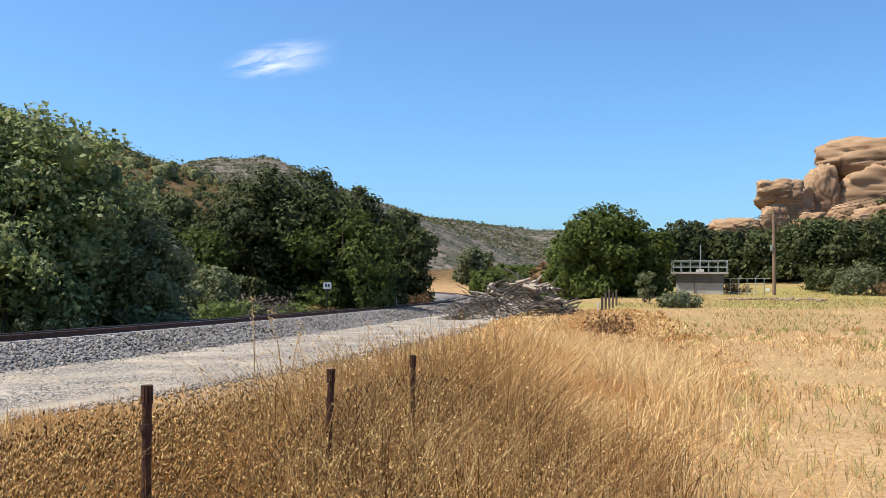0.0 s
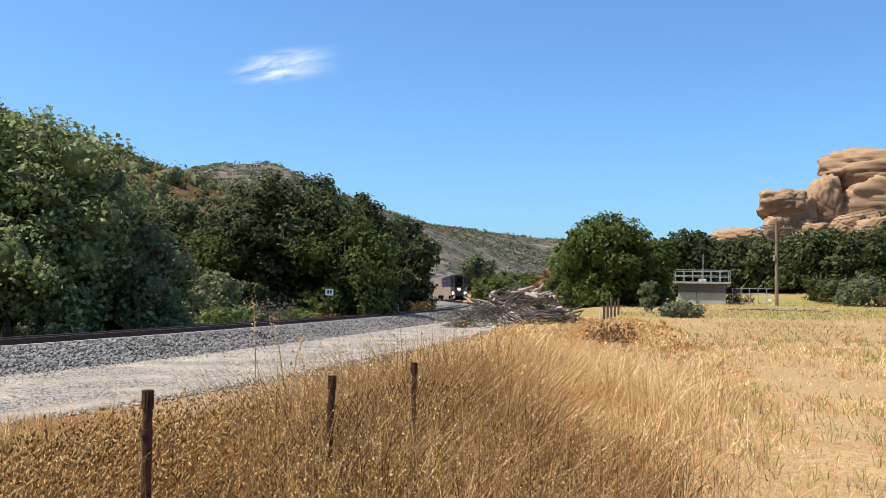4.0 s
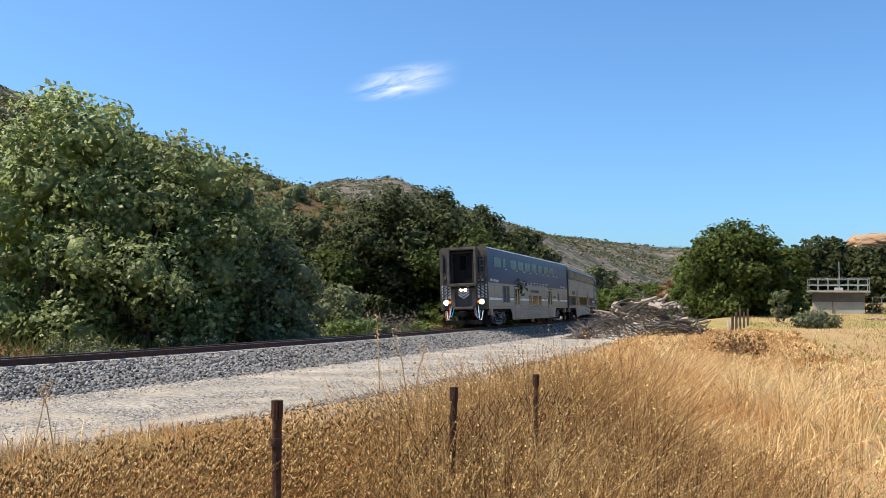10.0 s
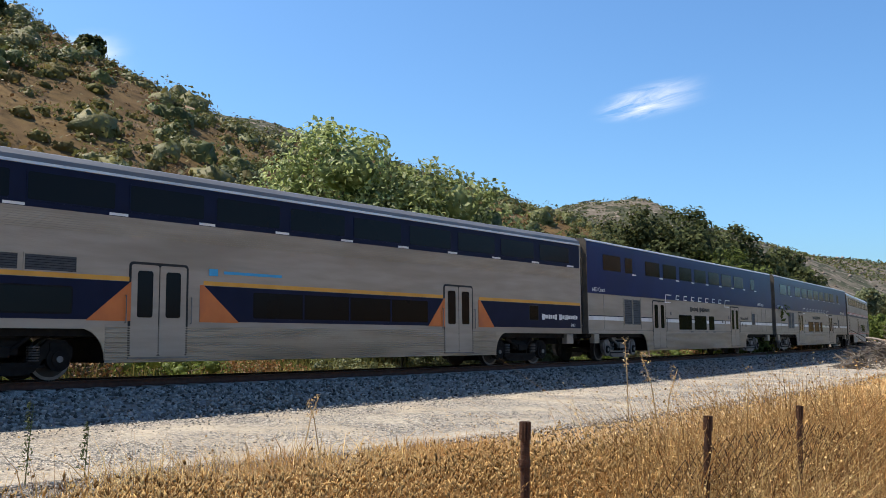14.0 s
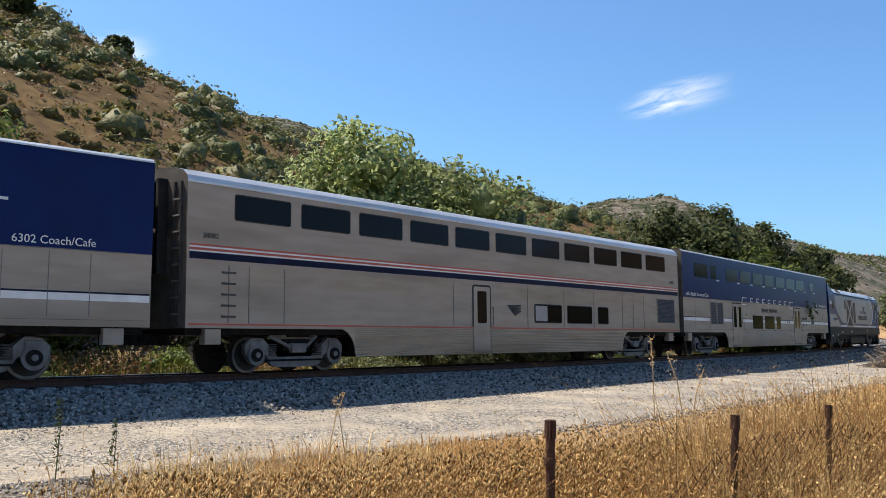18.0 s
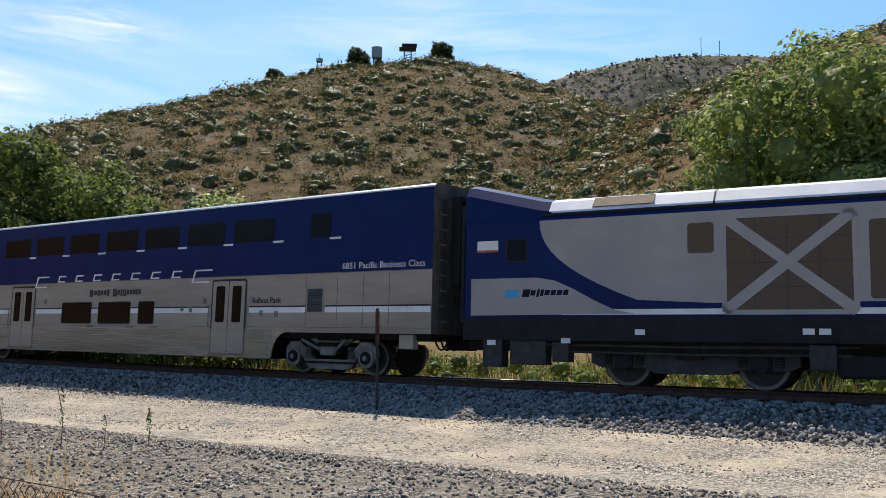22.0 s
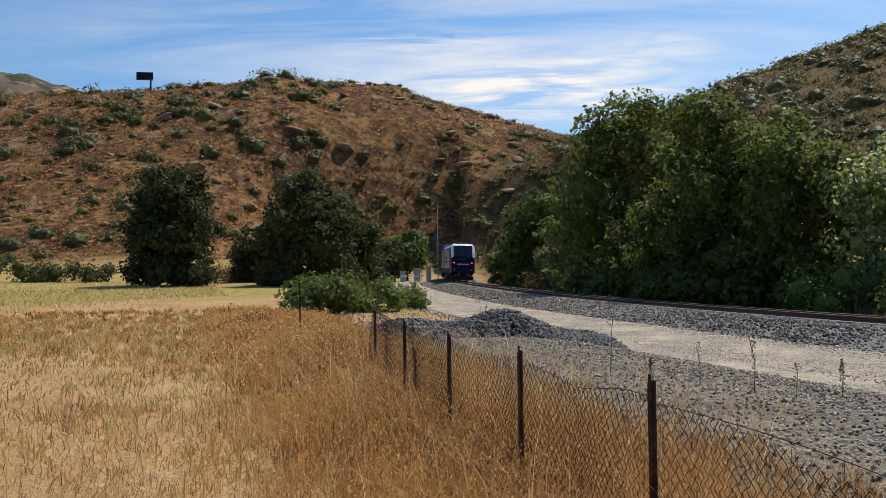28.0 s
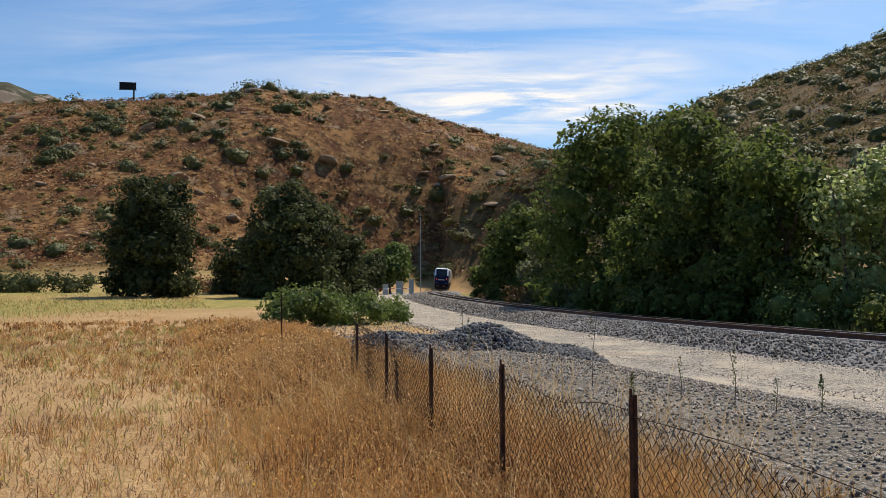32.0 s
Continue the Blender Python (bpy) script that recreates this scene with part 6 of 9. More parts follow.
OAK = "dark evergreen oak with a dense rounded crown"
TREES = (
    # yaw, distance, height, radius, leaf, label, leaves, leaf size
    (31.5, 43, 11.2, 5.0, "cottonwood", "tall leafy cottonwood beside the track", 13000, 0.22),
    (24.4, 42, 9.6, 4.4, "cottonwood", "leafy cottonwood with pale shimmering leaves", 11000, 0.22),
    (35.5, 46, 7.5, 3.2, "cottonwood", "smaller cottonwood at the foot of the hill", 5000, 0.22),
    (27.5, 40, 7.0, 4.0, "cottonwood", "bushy cottonwood reaching to the ground", 7000, 0.2),
    (18.6, 38, 4.6, 1.9, "greyleaf", "small grey-green willow by the rails", 4500, 0.15),
    (12.6, 66, 10.4, 4.4, "oak", OAK, 10000, 0.26),
    (9.6, 66, 10.2, 4.6, "oak", OAK, 10000, 0.26),
    (6.3, 72, 9.4, 4.2, "oak", OAK, 8000, 0.3),
    (3.6, 80, 8.6, 3.6, "oak", OAK, 7000, 0.32),
    (7.2, 57, 6.8, 3.6, "sycamore", "dark green broadleaf tree in front of the oaks", 7000, 0.24),
    (16.6, 60, 5.6, 2.8, "sycamore", "dense dark green tree below the hill", 6000, 0.26),
    (15.2, 52, 3.0, 1.8, "greyleaf", "low grey-green tree beside the line", 3000, 0.18),
    (17.0, 70, 9.0, 4.5, "oak", OAK, 6500, 0.3),
    (21.5, 60, 7.6, 4.2, "oak", OAK, 6000, 0.3),
    (-1.2, 196, 10.6, 4.8, "greyleaf", "hazy grey-green poplar far up the valley", 4000, 0.6),
    (-2.0, 176, 4.6, 4.2, "sycamore", "distant dark green tree in the valley", 3000, 0.5),
    (-4.3, 160, 5.2, 4.6, "sycamore", "distant dark green tree in the valley", 3000, 0.5),
    (-3.2, 165, 5.4, 4.8, "sycamore", "distant dark green tree in the valley", 3500, 0.55),
    (-5.2, 150, 5.2, 4.6, "sycamore", "distant dark green tree in the valley", 3500, 0.5),
    (-6.6, 120, 6.0, 4.0, "drybrush", "browning tree beside the field", 3000, 0.4),
    (-9.4, 76, 8.0, 3.9, "sycamore", "full round dark green tree at the field's edge", 10000, 0.26),
    (-7.4, 80, 6.6, 2.9, "sycamore", "dark green tree at the field's edge", 5500, 0.28),
    (-11.6, 79, 6.4, 2.9, "sycamore", "dark green tree at the field's edge", 5500, 0.28),
    (-13.8, 104, 7.4, 3.6, "oak", OAK, 5000, 0.35),
    (-15.2, 110, 7.2, 3.0, "oak", OAK, 4500, 0.35),
    (-17.6, 106, 5.8, 4.2, "oak", OAK, 5500, 0.36),
    (-19.8, 104, 5.8, 4.4, "oak", OAK, 5500, 0.36),
    (-22.0, 102, 6.2, 4.5, "oak", OAK, 5500, 0.36),
    (-24.4, 100, 6.0, 4.6, "oak", OAK, 5500, 0.36),
    (-26.8, 98, 6.2, 4.6, "oak", OAK, 5500, 0.36),
    (-29.5, 96, 6.4, 4.6, "oak", OAK, 4500, 0.38),
    (50.5, 36, 7.6, 3.6, "sycamore", "dark green tree behind the track", 7500, 0.2),
    (55.0, 37, 6.6, 3.4, "sycamore", "dark green tree behind the track", 6500, 0.2),
    (45.5, 46, 5.6, 3.2, "oak", OAK, 5000, 0.24),
    (77.4, 34.5, 11.4, 3.4, "willow", "bright green willow behind the track", 9000, 0.18),
    (73.2, 35, 12.6, 4.2, "willow", "tall bright green willow behind the track", 12000, 0.18),
    (69.0, 34, 11.0, 3.6, "willow", "bright green willow behind the track", 9000, 0.18),
    (65.4, 33.5, 10.8, 3.4, "willow", "bright green willow behind the track", 9000, 0.18),
    (61.8, 33.5, 10.6, 3.4, "willow", "bright green willow behind the track", 9000, 0.18),
    (58.2, 33, 9.8, 3.0, "willow", "bright green willow behind the track", 7000, 0.18),
    (55.0, 33.5, 8.8, 2.8, "willow", "low green willow behind the track", 6000, 0.18),
    (83.5, 36, 7.2, 2.8, "willow", "low green willow behind the track", 5000, 0.18),
    (127.6, 62, 14.4, 5.2, "sycamore", "tall dark green sycamore beside the line", 11000, 0.27),
    (121.5, 50, 12.2, 4.2, "sycamore", "full green sycamore beside the line", 11000, 0.23),
    (117.2, 46, 9.6, 3.7, "sycamore", "full green sycamore beside the line", 9000, 0.22),
    (124.5, 54, 7.2, 3.2, "sycamore", "green sycamore with low branches", 7000, 0.22),
    (112.5, 44, 8.2, 3.2, "cottonwood", "green tree behind the track", 7500, 0.2),
    (108.0, 42, 7.4, 3.0, "cottonwood", "green tree behind the track", 7000, 0.2),
    (104.0, 41, 6.0, 2.8, "cottonwood", "green tree behind the track", 6000, 0.2),
    (133.3, 84, 9.4, 3.8, "sycamore", "round green tree beside the line", 6500, 0.3),
    (134.7, 96, 7.2, 2.8, "sycamore", "green tree near the crossing", 4500, 0.34),
    (131.0, 74, 7.6, 3.0, "greyleaf", "grey-green tree beside the line", 4500, 0.26),
    (156.0, 80, 10.6, 4.3, "oak", "dark evergreen oak standing alone in the field", 9500, 0.28),
    (147.8, 78, 10.6, 4.6, "oak", "dark evergreen oak at the field's edge", 10000, 0.28),
    (145.0, 84, 6.6, 3.6, "oak", "dark low oak at the field's edge", 6000, 0.28),
    (150.8, 88, 5.6, 3.0, "oak", "dark low oak at the field's edge", 4500, 0.3),
    (141.6, 140, 8.0, 4.0, "freshleaf", "light green pepper tree near the crossing", 4000, 0.45),
    (143.4, 130, 6.0, 3.6, "oak", OAK, 3500, 0.42),
)
for i, (yaw, dist, hgt, rad, leaf, label, count, size) in enumerate(TREES):
    tree(yaw, dist, hgt, rad, leaf, label, 100 + i, count, size, low=0.02 if dist < 130 else 0.12, trunks=3 if leaf in ("cottonwood", "willow") else 1, lobes=22 if count > 8000 else 15)

BUSHES = (
    (147.2, 36, 1.9, 1.8, "freshleaf", "fresh green rounded bush beside the fence", 3200, 0.15),
    (144.2, 37, 1.55, 2.0, "freshleaf", "fresh green low bush beside the fence", 2800, 0.15),
    (142.0, 40, 1.25, 1.6, "freshleaf", "low green bush by the road", 1800, 0.15),
    (-13.9, 56, 1.3, 1.6, "greyleaf", "olive-green shrub in the dry field", 1500, 0.18),
    (-24.0, 86, 3.2, 2.6, "greyleaf", "silvery grey-green shrub by the fence", 1800, 0.26),
    (-22.2, 92, 3.0, 2.6, "oak", "dark green shrub by the fence", 1500, 0.28),
    (-11.9, 62, 2.3, 0.8, "greyleaf", "pale slender shrub at the field's edge", 500, 0.2),
    (-9.4, 27, 0.9, 0.9, "drybrush", "dry greenish-brown weed clump by the fence", 900, 0.1),
    (12.2, 45, 1.9, 1.8, "twig", "bare grey-brown thicket beside the rails", 1500, 0.14),
    (13.4, 47, 1.3, 2.0, "greyleaf", "pale sunlit weeds beside the rails", 1300, 0.15),
    (10.6, 50, 1.2, 2.0, "freshleaf", "light green weeds beside the rails", 1200, 0.15),
    (14.6, 42, 1.5, 1.7, "freshleaf", "light green weeds beside the rails", 1200, 0.14),
    (9.4, 50, 1.1, 1.8, "drybrush", "dry grass clump behind the rails", 900, 0.16),
    (6.2, 62, 1.2, 1.9, "freshleaf", "green weeds behind the rails", 900, 0.18),
    (3.4, 72, 1.6, 2.6, "drybrush", "dry yellow brush behind the rails", 1300, 0.2),
    (19.0, 36, 1.0, 1.6, "greyleaf", "low weeds behind the rails", 900, 0.13),
    (24.0, 33.5, 0.9, 1.8, "greyleaf", "low pale weeds behind the rails", 1000, 0.12),
    (30.0, 31.5, 0.9, 1.8, "greyleaf", "low pale weeds behind the rails", 1000, 0.12),
    (36.0, 29.5, 1.0, 1.8, "drybrush", "dry weeds behind the rails", 1000, 0.12),
    (38.2, 46, 2.8, 2.8, "greyleaf", "grey-green brush below the hill", 1800, 0.18),
    (41.2, 50, 3.2, 3.2, "sycamore", "green brush below the hill", 2000, 0.2),
    (43.8, 44, 2.6, 2.6, "oak", "dark green brush below the hill", 1800, 0.18),
    (47.6, 48, 3.4, 3.2, "sycamore", "green brush below the hill", 2000, 0.2),
    (44.5, 33, 3.1, 2.2, "twig", "leafless brown shrub behind the track", 2600, 0.13),
    (41.0, 30, 1.2, 1.8, "freshleaf", "green weeds behind the rails", 1000, 0.12),
    (47.0, 29, 1.2, 1.8, "drybrush", "dry weeds behind the rails", 900, 0.12),
    (52.0, 28, 1.2, 1.8, "freshleaf", "green weeds behind the rails", 900, 0.12),
    (60.0, 27, 1.0, 2.0, "freshleaf", "green weeds behind the rails", 900, 0.12),
    (70.0, 26.5, 1.0, 2.0, "freshleaf", "green weeds behind the rails", 900, 0.12),
    (80.0, 27, 1.0, 2.0, "freshleaf", "green weeds behind the rails", 900, 0.12),
    (90.0, 28.5, 1.2, 2.2, "freshleaf", "green weeds behind the rails", 900, 0.12),
    (98.0, 30.5, 1.5, 2.2, "freshleaf", "green weeds behind the rails", 1000, 0.12),
    (105.0, 34, 2.0, 2.2, "sycamore", "green undergrowth behind the rails", 1300, 0.14),
    (111.0, 38, 2.0, 2.2, "sycamore", "green undergrowth behind the rails", 1300, 0.14),
    (116.0, 41, 2.6, 2.4, "freshleaf", "green undergrowth behind the rails", 1500, 0.15),
    (121.0, 46, 3.0, 2.4, "sycamore", "green undergrowth behind the rails", 1500, 0.16),
    (125.5, 50, 3.6, 2.4, "freshleaf", "green undergrowth behind the rails", 1700, 0.17),
    (129.6, 60, 2.6, 2.4, "greyleaf", "grey-green undergrowth beside the line", 1200, 0.18),
    (133.0, 70, 2.0, 2.4, "drybrush", "dry brush beside the line", 1000, 0.2),
    (134.9, 82, 1.5, 2.0, "drybrush", "dry brush beside the line", 800, 0.22),
    (163.5, 96, 2.6, 3.2, "oak", "dark hedge-like shrub along the far field edge", 1500, 0.28),
    (166.5, 98, 3.0, 3.4, "oak", "dark hedge-like shrub along the far field edge", 1500, 0.28),
    (160.6, 94, 2.2, 3.0, "oak", "dark hedge-like shrub along the far field edge", 1300, 0.28),
    (152.6, 92, 2.4, 2.8, "drybrush", "brown shrub along the far field edge", 1000, 0.28),
    (-17.0, 88, 1.2, 2.2, "drybrush", "dry shrub by the far fence", 700, 0.22),
    (-26.0, 84, 1.4, 2.2, "drybrush", "dry shrub by the far fence", 700, 0.22),
)
for i, (yaw, dist, hgt, rad, leaf, label, count, size) in enumerate(BUSHES):
    bush(yaw, dist, hgt, rad, leaf, label, 300 + i, count, size)


def hill_scrub(name, label, leaf, yaws, dists, n, rlo, rhi, per, size, seed, keep, flat=0.75):
    """Brush scattered over a hillside."""
    rng = np.random.default_rng(seed)
    a = rng.uniform(*yaws, n * 4)
    d = np.sqrt(rng.uniform(dists[0] ** 2, dists[1] ** 2, n * 4))
    x, y = -np.sin(np.radians(a)) * d, np.cos(np.radians(a)) * d
    z, hill, _ = terrain(x, y)
    z = z - 0.0009 * np.maximum(d - 60, 0)
    patch = fbm(x, y, 26, 3, seed)
    ok = np.flatnonzero((hill > 0.3) & (patch > keep + rng.normal(size=len(a)) * 0.18))[:n]
    x, y, z = x[ok], y[ok], z[ok]
    r = rng.uniform(rlo, rhi, len(ok)) * rng.uniform(0.6, 1.4, len(ok))
    k = np.repeat(np.arange(len(ok)), per)
    dd = rng.normal(size=(len(k), 3))
    dd[:, 2] = np.abs(dd[:, 2]) * 0.9 - 0.15
    dd /= np.linalg.norm(dd, axis=1, keepdims=True)
    rad = r[k] * (0.6 + 0.4 * rng.random(len(k))) * (0.62 + 0.7 * value_noise(dd[:, 0] * 2.4 + k * 7.3, dd[:, 1] * 2.4 + dd[:, 2] * 2, 3))
    p = np.stack([x[k], y[k], z[k] + r[k] * 0.12], 1) + dd * rad[:, None] * np.array([1.15, 1.15, flat])
    v, f = leaf_quads(p, size * (0.5 + 0.5 * r[k] / rhi), dd * 1.3, rng, 0.75)
    if per > 20:
        v, f = join((v, f), cores(np.stack([x, y, z], 1), r * 0.6, 7, 5, flat, 0.6, seed))
    return tagged(new(name, mesh_np(name, v, f, M[leaf])), label, "brush", kind="stuff")


hill_scrub("hillside_brush", "dark green chaparral on the rocky west hill", "scrub", (36, 92), (85, 230), 720, 0.8, 2.9, 60, 0.5, 21, 0.0, 0.85)
hill_scrub("hillside_brush", "olive brush at the foot of the west hill", "scrub", (6, 48), (62, 226), 620, 1.0, 2.9, 52, 0.6, 22, -0.4, 0.9)
hill_scrub("hillside_brush", "dense dark chaparral on the tower hill", "scrub", (84, 132), (110, 300), 1500, 1.0, 3.0, 40, 0.62, 23, -0.3, 0.8)
hill_scrub("hillside_brush", "dark green bushes on the southern hill", "scrub", (130, 172), (160, 270), 240, 1.0, 3.2, 110, 0.6, 24, 0.08, 0.7)
hill_scrub("dry_hill_brush", "rust-brown dry brush on the southern hill", "rustbrush", (130, 172), (155, 270), 8000, 0.4, 1.2, 11, 0.5, 25, -0.6, 0.5)
hill_scrub("dry_hill_brush", "dry golden-brown brush on the west hill", "drybrush", (8, 92), (80, 225), 3600, 0.5, 1.1, 11, 0.45, 26, -0.6, 0.6)
hill_scrub("dry_hill_brush", "brown dry brush on the tower hill", "drybrush", (84, 132), (110, 300), 900, 0.6, 1.3, 11, 0.6, 27, -0.6, 0.6)
hill_scrub("olive_hill_brush", "olive-brown mixed brush on the west hill", "olive", (10, 92), (80, 228), 2600, 0.6, 1.9, 24, 0.5, 31, -0.55, 0.75)
hill_scrub("olive_hill_brush", "olive-brown mixed brush on the tower hill", "olive", (84, 132), (110, 300), 4200, 0.7, 2.1, 18, 0.6, 32, -0.55, 0.75)
hill_scrub("hillside_brush", "low dark shrubs on the ridge behind the west hill", "scrub", (28, 95), (520, 640), 2600, 1.0, 3.0, 9, 1.7, 28, -0.5)
hill_scrub("hillside_brush", "low dark shrubs on the rocky northern mountain", "scrub", (6, 24), (600, 790), 1500, 1.2, 3.4, 9, 1.9, 34, -0.5)
hill_scrub("hillside_brush", "low dark shrubs on the far valley ridge", "scrub", (-22, 7), (780, 1010), 2400, 1.5, 4.0, 9, 2.2, 35, -0.5)
hill_scrub("olive_hill_brush", "olive-brown shrubs on the southern hill", "olive", (130, 172), (160, 270), 620, 0.6, 1.7, 26, 0.5, 33, -0.1, 0.7)
hill_scrub("hillside_brush", "green brush on the crag's slope", "scrub", (-34, -13), (95, 160), 120, 0.7, 1.6, 40, 0.5, 29, 0.1)


def rock_mesh(name, seed, mat, sub=3, squash=0.7, rough=0.3, strata=0.0, planes=13, slab=False):
    """A weathered block: random cut faces, rounded arrises, cracks and bedding; a slab keeps near-level beds."""
    rr = random.Random(seed)
    cuts = []
    for _ in range(planes):
        n = Vector((rr.gauss(0, 1), rr.gauss(0, 1), rr.gauss(0, 1))).normalized()
        cuts.append((n, rr.uniform(0.62, 0.95)))
    if slab:
        cuts = [(n, d * 1.05) for n, d in cuts[:5]]
        for n in ((1, 0, 0), (-1, 0, 0), (0, 1, 0), (0, -1, 0), (0, 0, 1), (0, 0, -1)):
            cuts.append(((Vector(n) + Vector((rr.gauss(0, 0.13), rr.gauss(0, 0.13), rr.gauss(0, 0.06)))).normalized(), rr.uniform(0.72, 0.8)))
    bm = bmesh.new()
    bmesh.ops.create_icosphere(bm, subdivisions=sub, radius=1)
    off = Vector((seed * 7.1, seed * 3.3, seed * 1.7))
    for v in bm.verts:
        c = v.co.copy()
        q = sum((max(c.dot(n), 0.0) / d) ** 9 for n, d in cuts) ** (1 / 9)
        r = 1 / max(q, 0.95)
        e = c * r
        n = noise.noise(e * 1.3 + off) * rough * 0.5 + noise.noise(e * 3.1 + off) * rough * 0.35 + noise.noise(e * 8.0 + off) * rough * 0.2
        if strata:
            cell = noise.voronoi(Vector((e.x * 1.3, e.y * 1.3, e.z * 2.1)) + off)[0]
            n -= 0.10 * max(0.0, 1 - (cell[1] - cell[0]) * 9)
            n += 0.035 * noise.noise(e * 17 + off)
        c = e * (1 + n)
        if strata:
            lay = math.sin((c.z + 0.12 * noise.noise(c * 2 + off)) * 11)
            c.x *= 1 + strata * lay
            c.y *= 1 + strata * lay
        v.co = (c.x, c.y, c.z * squash)
    for f in bm.faces:
        f.smooth = sub > 3
    me = bpy.data.meshes.new(name)
    bm.to_mesh(me)
    bm.free()
    me.materials.append(mat)
    return me


# bearing, distance, half width, height, angle of the top above the eye, seed
CRAG = ((-17.3, 132, 3.3, 2.8, 4.25, 1), (-16.7, 131, 2.2, 3.6, 3.75, 2), (-18.0, 131, 2.1, 3.4, 3.7, 3), (-20.0, 134, 3.3, 4.0, 6.5, 4), (-20.4, 135, 3.3, 7.6, 6.0, 5), (-19.5, 132, 1.8, 4.6, 4.8, 6), (-22.2, 138, 2.4, 8.0, 7.1, 7), (-26.3, 142, 9.8, 6.6, 8.65, 8), (-26.5, 141, 9.6, 8.6, 7.3, 9), (-31.5, 146, 8.0, 15.0, 8.9, 10), (-23.4, 134, 2.2, 3.4, 5.0, 11), (-25.0, 133, 2.9, 3.6, 4.8, 12), (-27.3, 132, 3.2, 3.8, 4.8, 13), (-21.7, 133, 2.0, 3.4, 4.6, 14))
for yaw, dist, w, h, el, seed in CRAG:
    x, y = bearing(yaw, dist)
    o = new("crag_rock", rock_mesh("crag_rock", seed, M["sandstone"], 5, 1.0, 0.24, 0.012, 11, True))
    o.scale = (w * 1.3, min(w, 5.0) * 1.3, h / 2 * 1.35)
    o.location = (x, y, 1.65 + dist * math.tan(radians(el)) - h / 2)
    o.rotation_euler = (radians(4 * math.sin(seed * 2.1)), radians(4 * math.cos(seed * 1.3)), radians(yaw + 9 * math.sin(seed * 3.1)))
    tagged(o, "massive weathered tan sandstone block with level cracks", "rock", "rocks of the crag")
stones = [rock_mesh("boulder", 20 + k, M["boulder"], 3, 0.7, 0.35) for k in range(5)]
rngb = np.random.default_rng(5)
for yaws, dists, n, big in (((40, 90), (110, 175), 50, 1.9), ((134, 168), (170, 262), 90, 2.4), ((88, 120), (140, 285), 26, 1.9), ((-32, -16), (112, 145), 80, 1.5)):
    for k in range(n):
        a, d = rngb.uniform(*yaws), rngb.uniform(*dists)
        x, y = bearing(a, d)
        z, hill, _ = terrain([x], [y])
        if hill[0] < 0.5:
            continue
        r = big * rngb.uniform(0.25, 1.0) ** 1.5
        o = new("boulder", stones[k % 5])
        o.location, o.scale = (x, y, float(z[0]) - r * 0.05), (r * rngb.uniform(0.9, 1.9), r * rngb.uniform(0.8, 1.3), r * rngb.uniform(0.5, 0.9))
        o.rotation_euler = (rngb.uniform(-0.3, 0.3), rngb.uniform(-0.3, 0.3), rngb.uniform(0, 6))
        tagged(o, "pale tan boulder half buried in the hillside", "boulder", "boulders on the hillsides")

# ---- fence between field and road ----
M.update({
    "rustpost": surface("rusted_fence_post", (0.045, 0.024, 0.017), (0.10, 0.05, 0.032), 14, 0.85, 0.2, 0.3, 60, (0.16, 0.08, 0.045), 6, 0.2),
    "wire": surface("rusted_wire", (0.022, 0.012, 0.009), (0.05, 0.027, 0.018), 20, 0.8, 0.3),
    "galv": surface("dark_galvanised_post", (0.022, 0.022, 0.022), (0.045, 0.044, 0.042), 12, 0.6, 0.5, 0.1, 60),
    "drywood": surface("sun_bleached_dead_wood", (0.10, 0.082, 0.068), (0.22, 0.19, 0.16), 5, 0.9, 0, 0.5, 30, (0.065, 0.052, 0.044), 1.2, 0.1),
    "palewood": surface("cut_pale_log", (0.36, 0.29, 0.22), (0.48, 0.40, 0.31), 5, 0.9, 0, 0.4, 30, (0.25, 0.2, 0.16), 1.5, 0.1),
    "concrete": surface("pale_concrete", (0.40, 0.37, 0.33), (0.52, 0.49, 0.44), 1.5, 0.9, 0, 0.3, 20, (0.30, 0.27, 0.24), 0.4, 0.2),
    "darkconcrete": surface("darker_concrete", (0.13, 0.11, 0.10), (0.19, 0.165, 0.15), 1.5, 0.9, 0, 0.3, 20),
    "pipe": surface("grey_green_railing", (0.26, 0.29, 0.26), (0.36, 0.39, 0.36), 3, 0.6, 0.2),
    "pole": surface("weathered_utility_pole", (0.20, 0.13, 0.085), (0.30, 0.205, 0.14), 8, 0.9, 0, 0.4, 30, None, 1, 0.1, (1, 1, 0.1)),
    "signwhite": surface("white_sign_enamel", (0.74, 0.74, 0.72), (0.82, 0.82, 0.80), 3, 0.5),
    "stone": foliage("ballast_stones", (0.042, 0.038, 0.034), (0.36, 0.335, 0.30), 0.0, 0.95, 0.1),
    "darkstone": foliage("fresh_dark_ballast", (0.02, 0.021, 0.024), (0.23, 0.235, 0.24), 0.0, 0.95, 0.1),
    "roadstone": foliage("road_gravel", (0.07, 0.064, 0.058), (0.40, 0.36, 0.31), 0.0, 0.95, 0.1),
    "palerock": foliage("distant_pale_rock", (0.13, 0.105, 0.085), (0.27, 0.215, 0.175), 0.0, 0.95, 0.1),
    "greenstalk": foliage("green_weed_stalk", (0.07, 0.09, 0.03), (0.16, 0.18, 0.07), 0.3),
})
FENCE = [(-24.0, -46.0), (-13.2, -21.5), (-7.45, -10.16), (-6.42, -8.19), (-5.6, -6.46), (-4.84, -4.77), (-4.02, -2.97), (-2.1, 1.25), (-1.14, 3.39), (-0.63, 4.49), (-0.24, 5.35), (0.7, 8.0), (2.6, 15.0), (5.4, 30.0), (8.4, 50.0)]


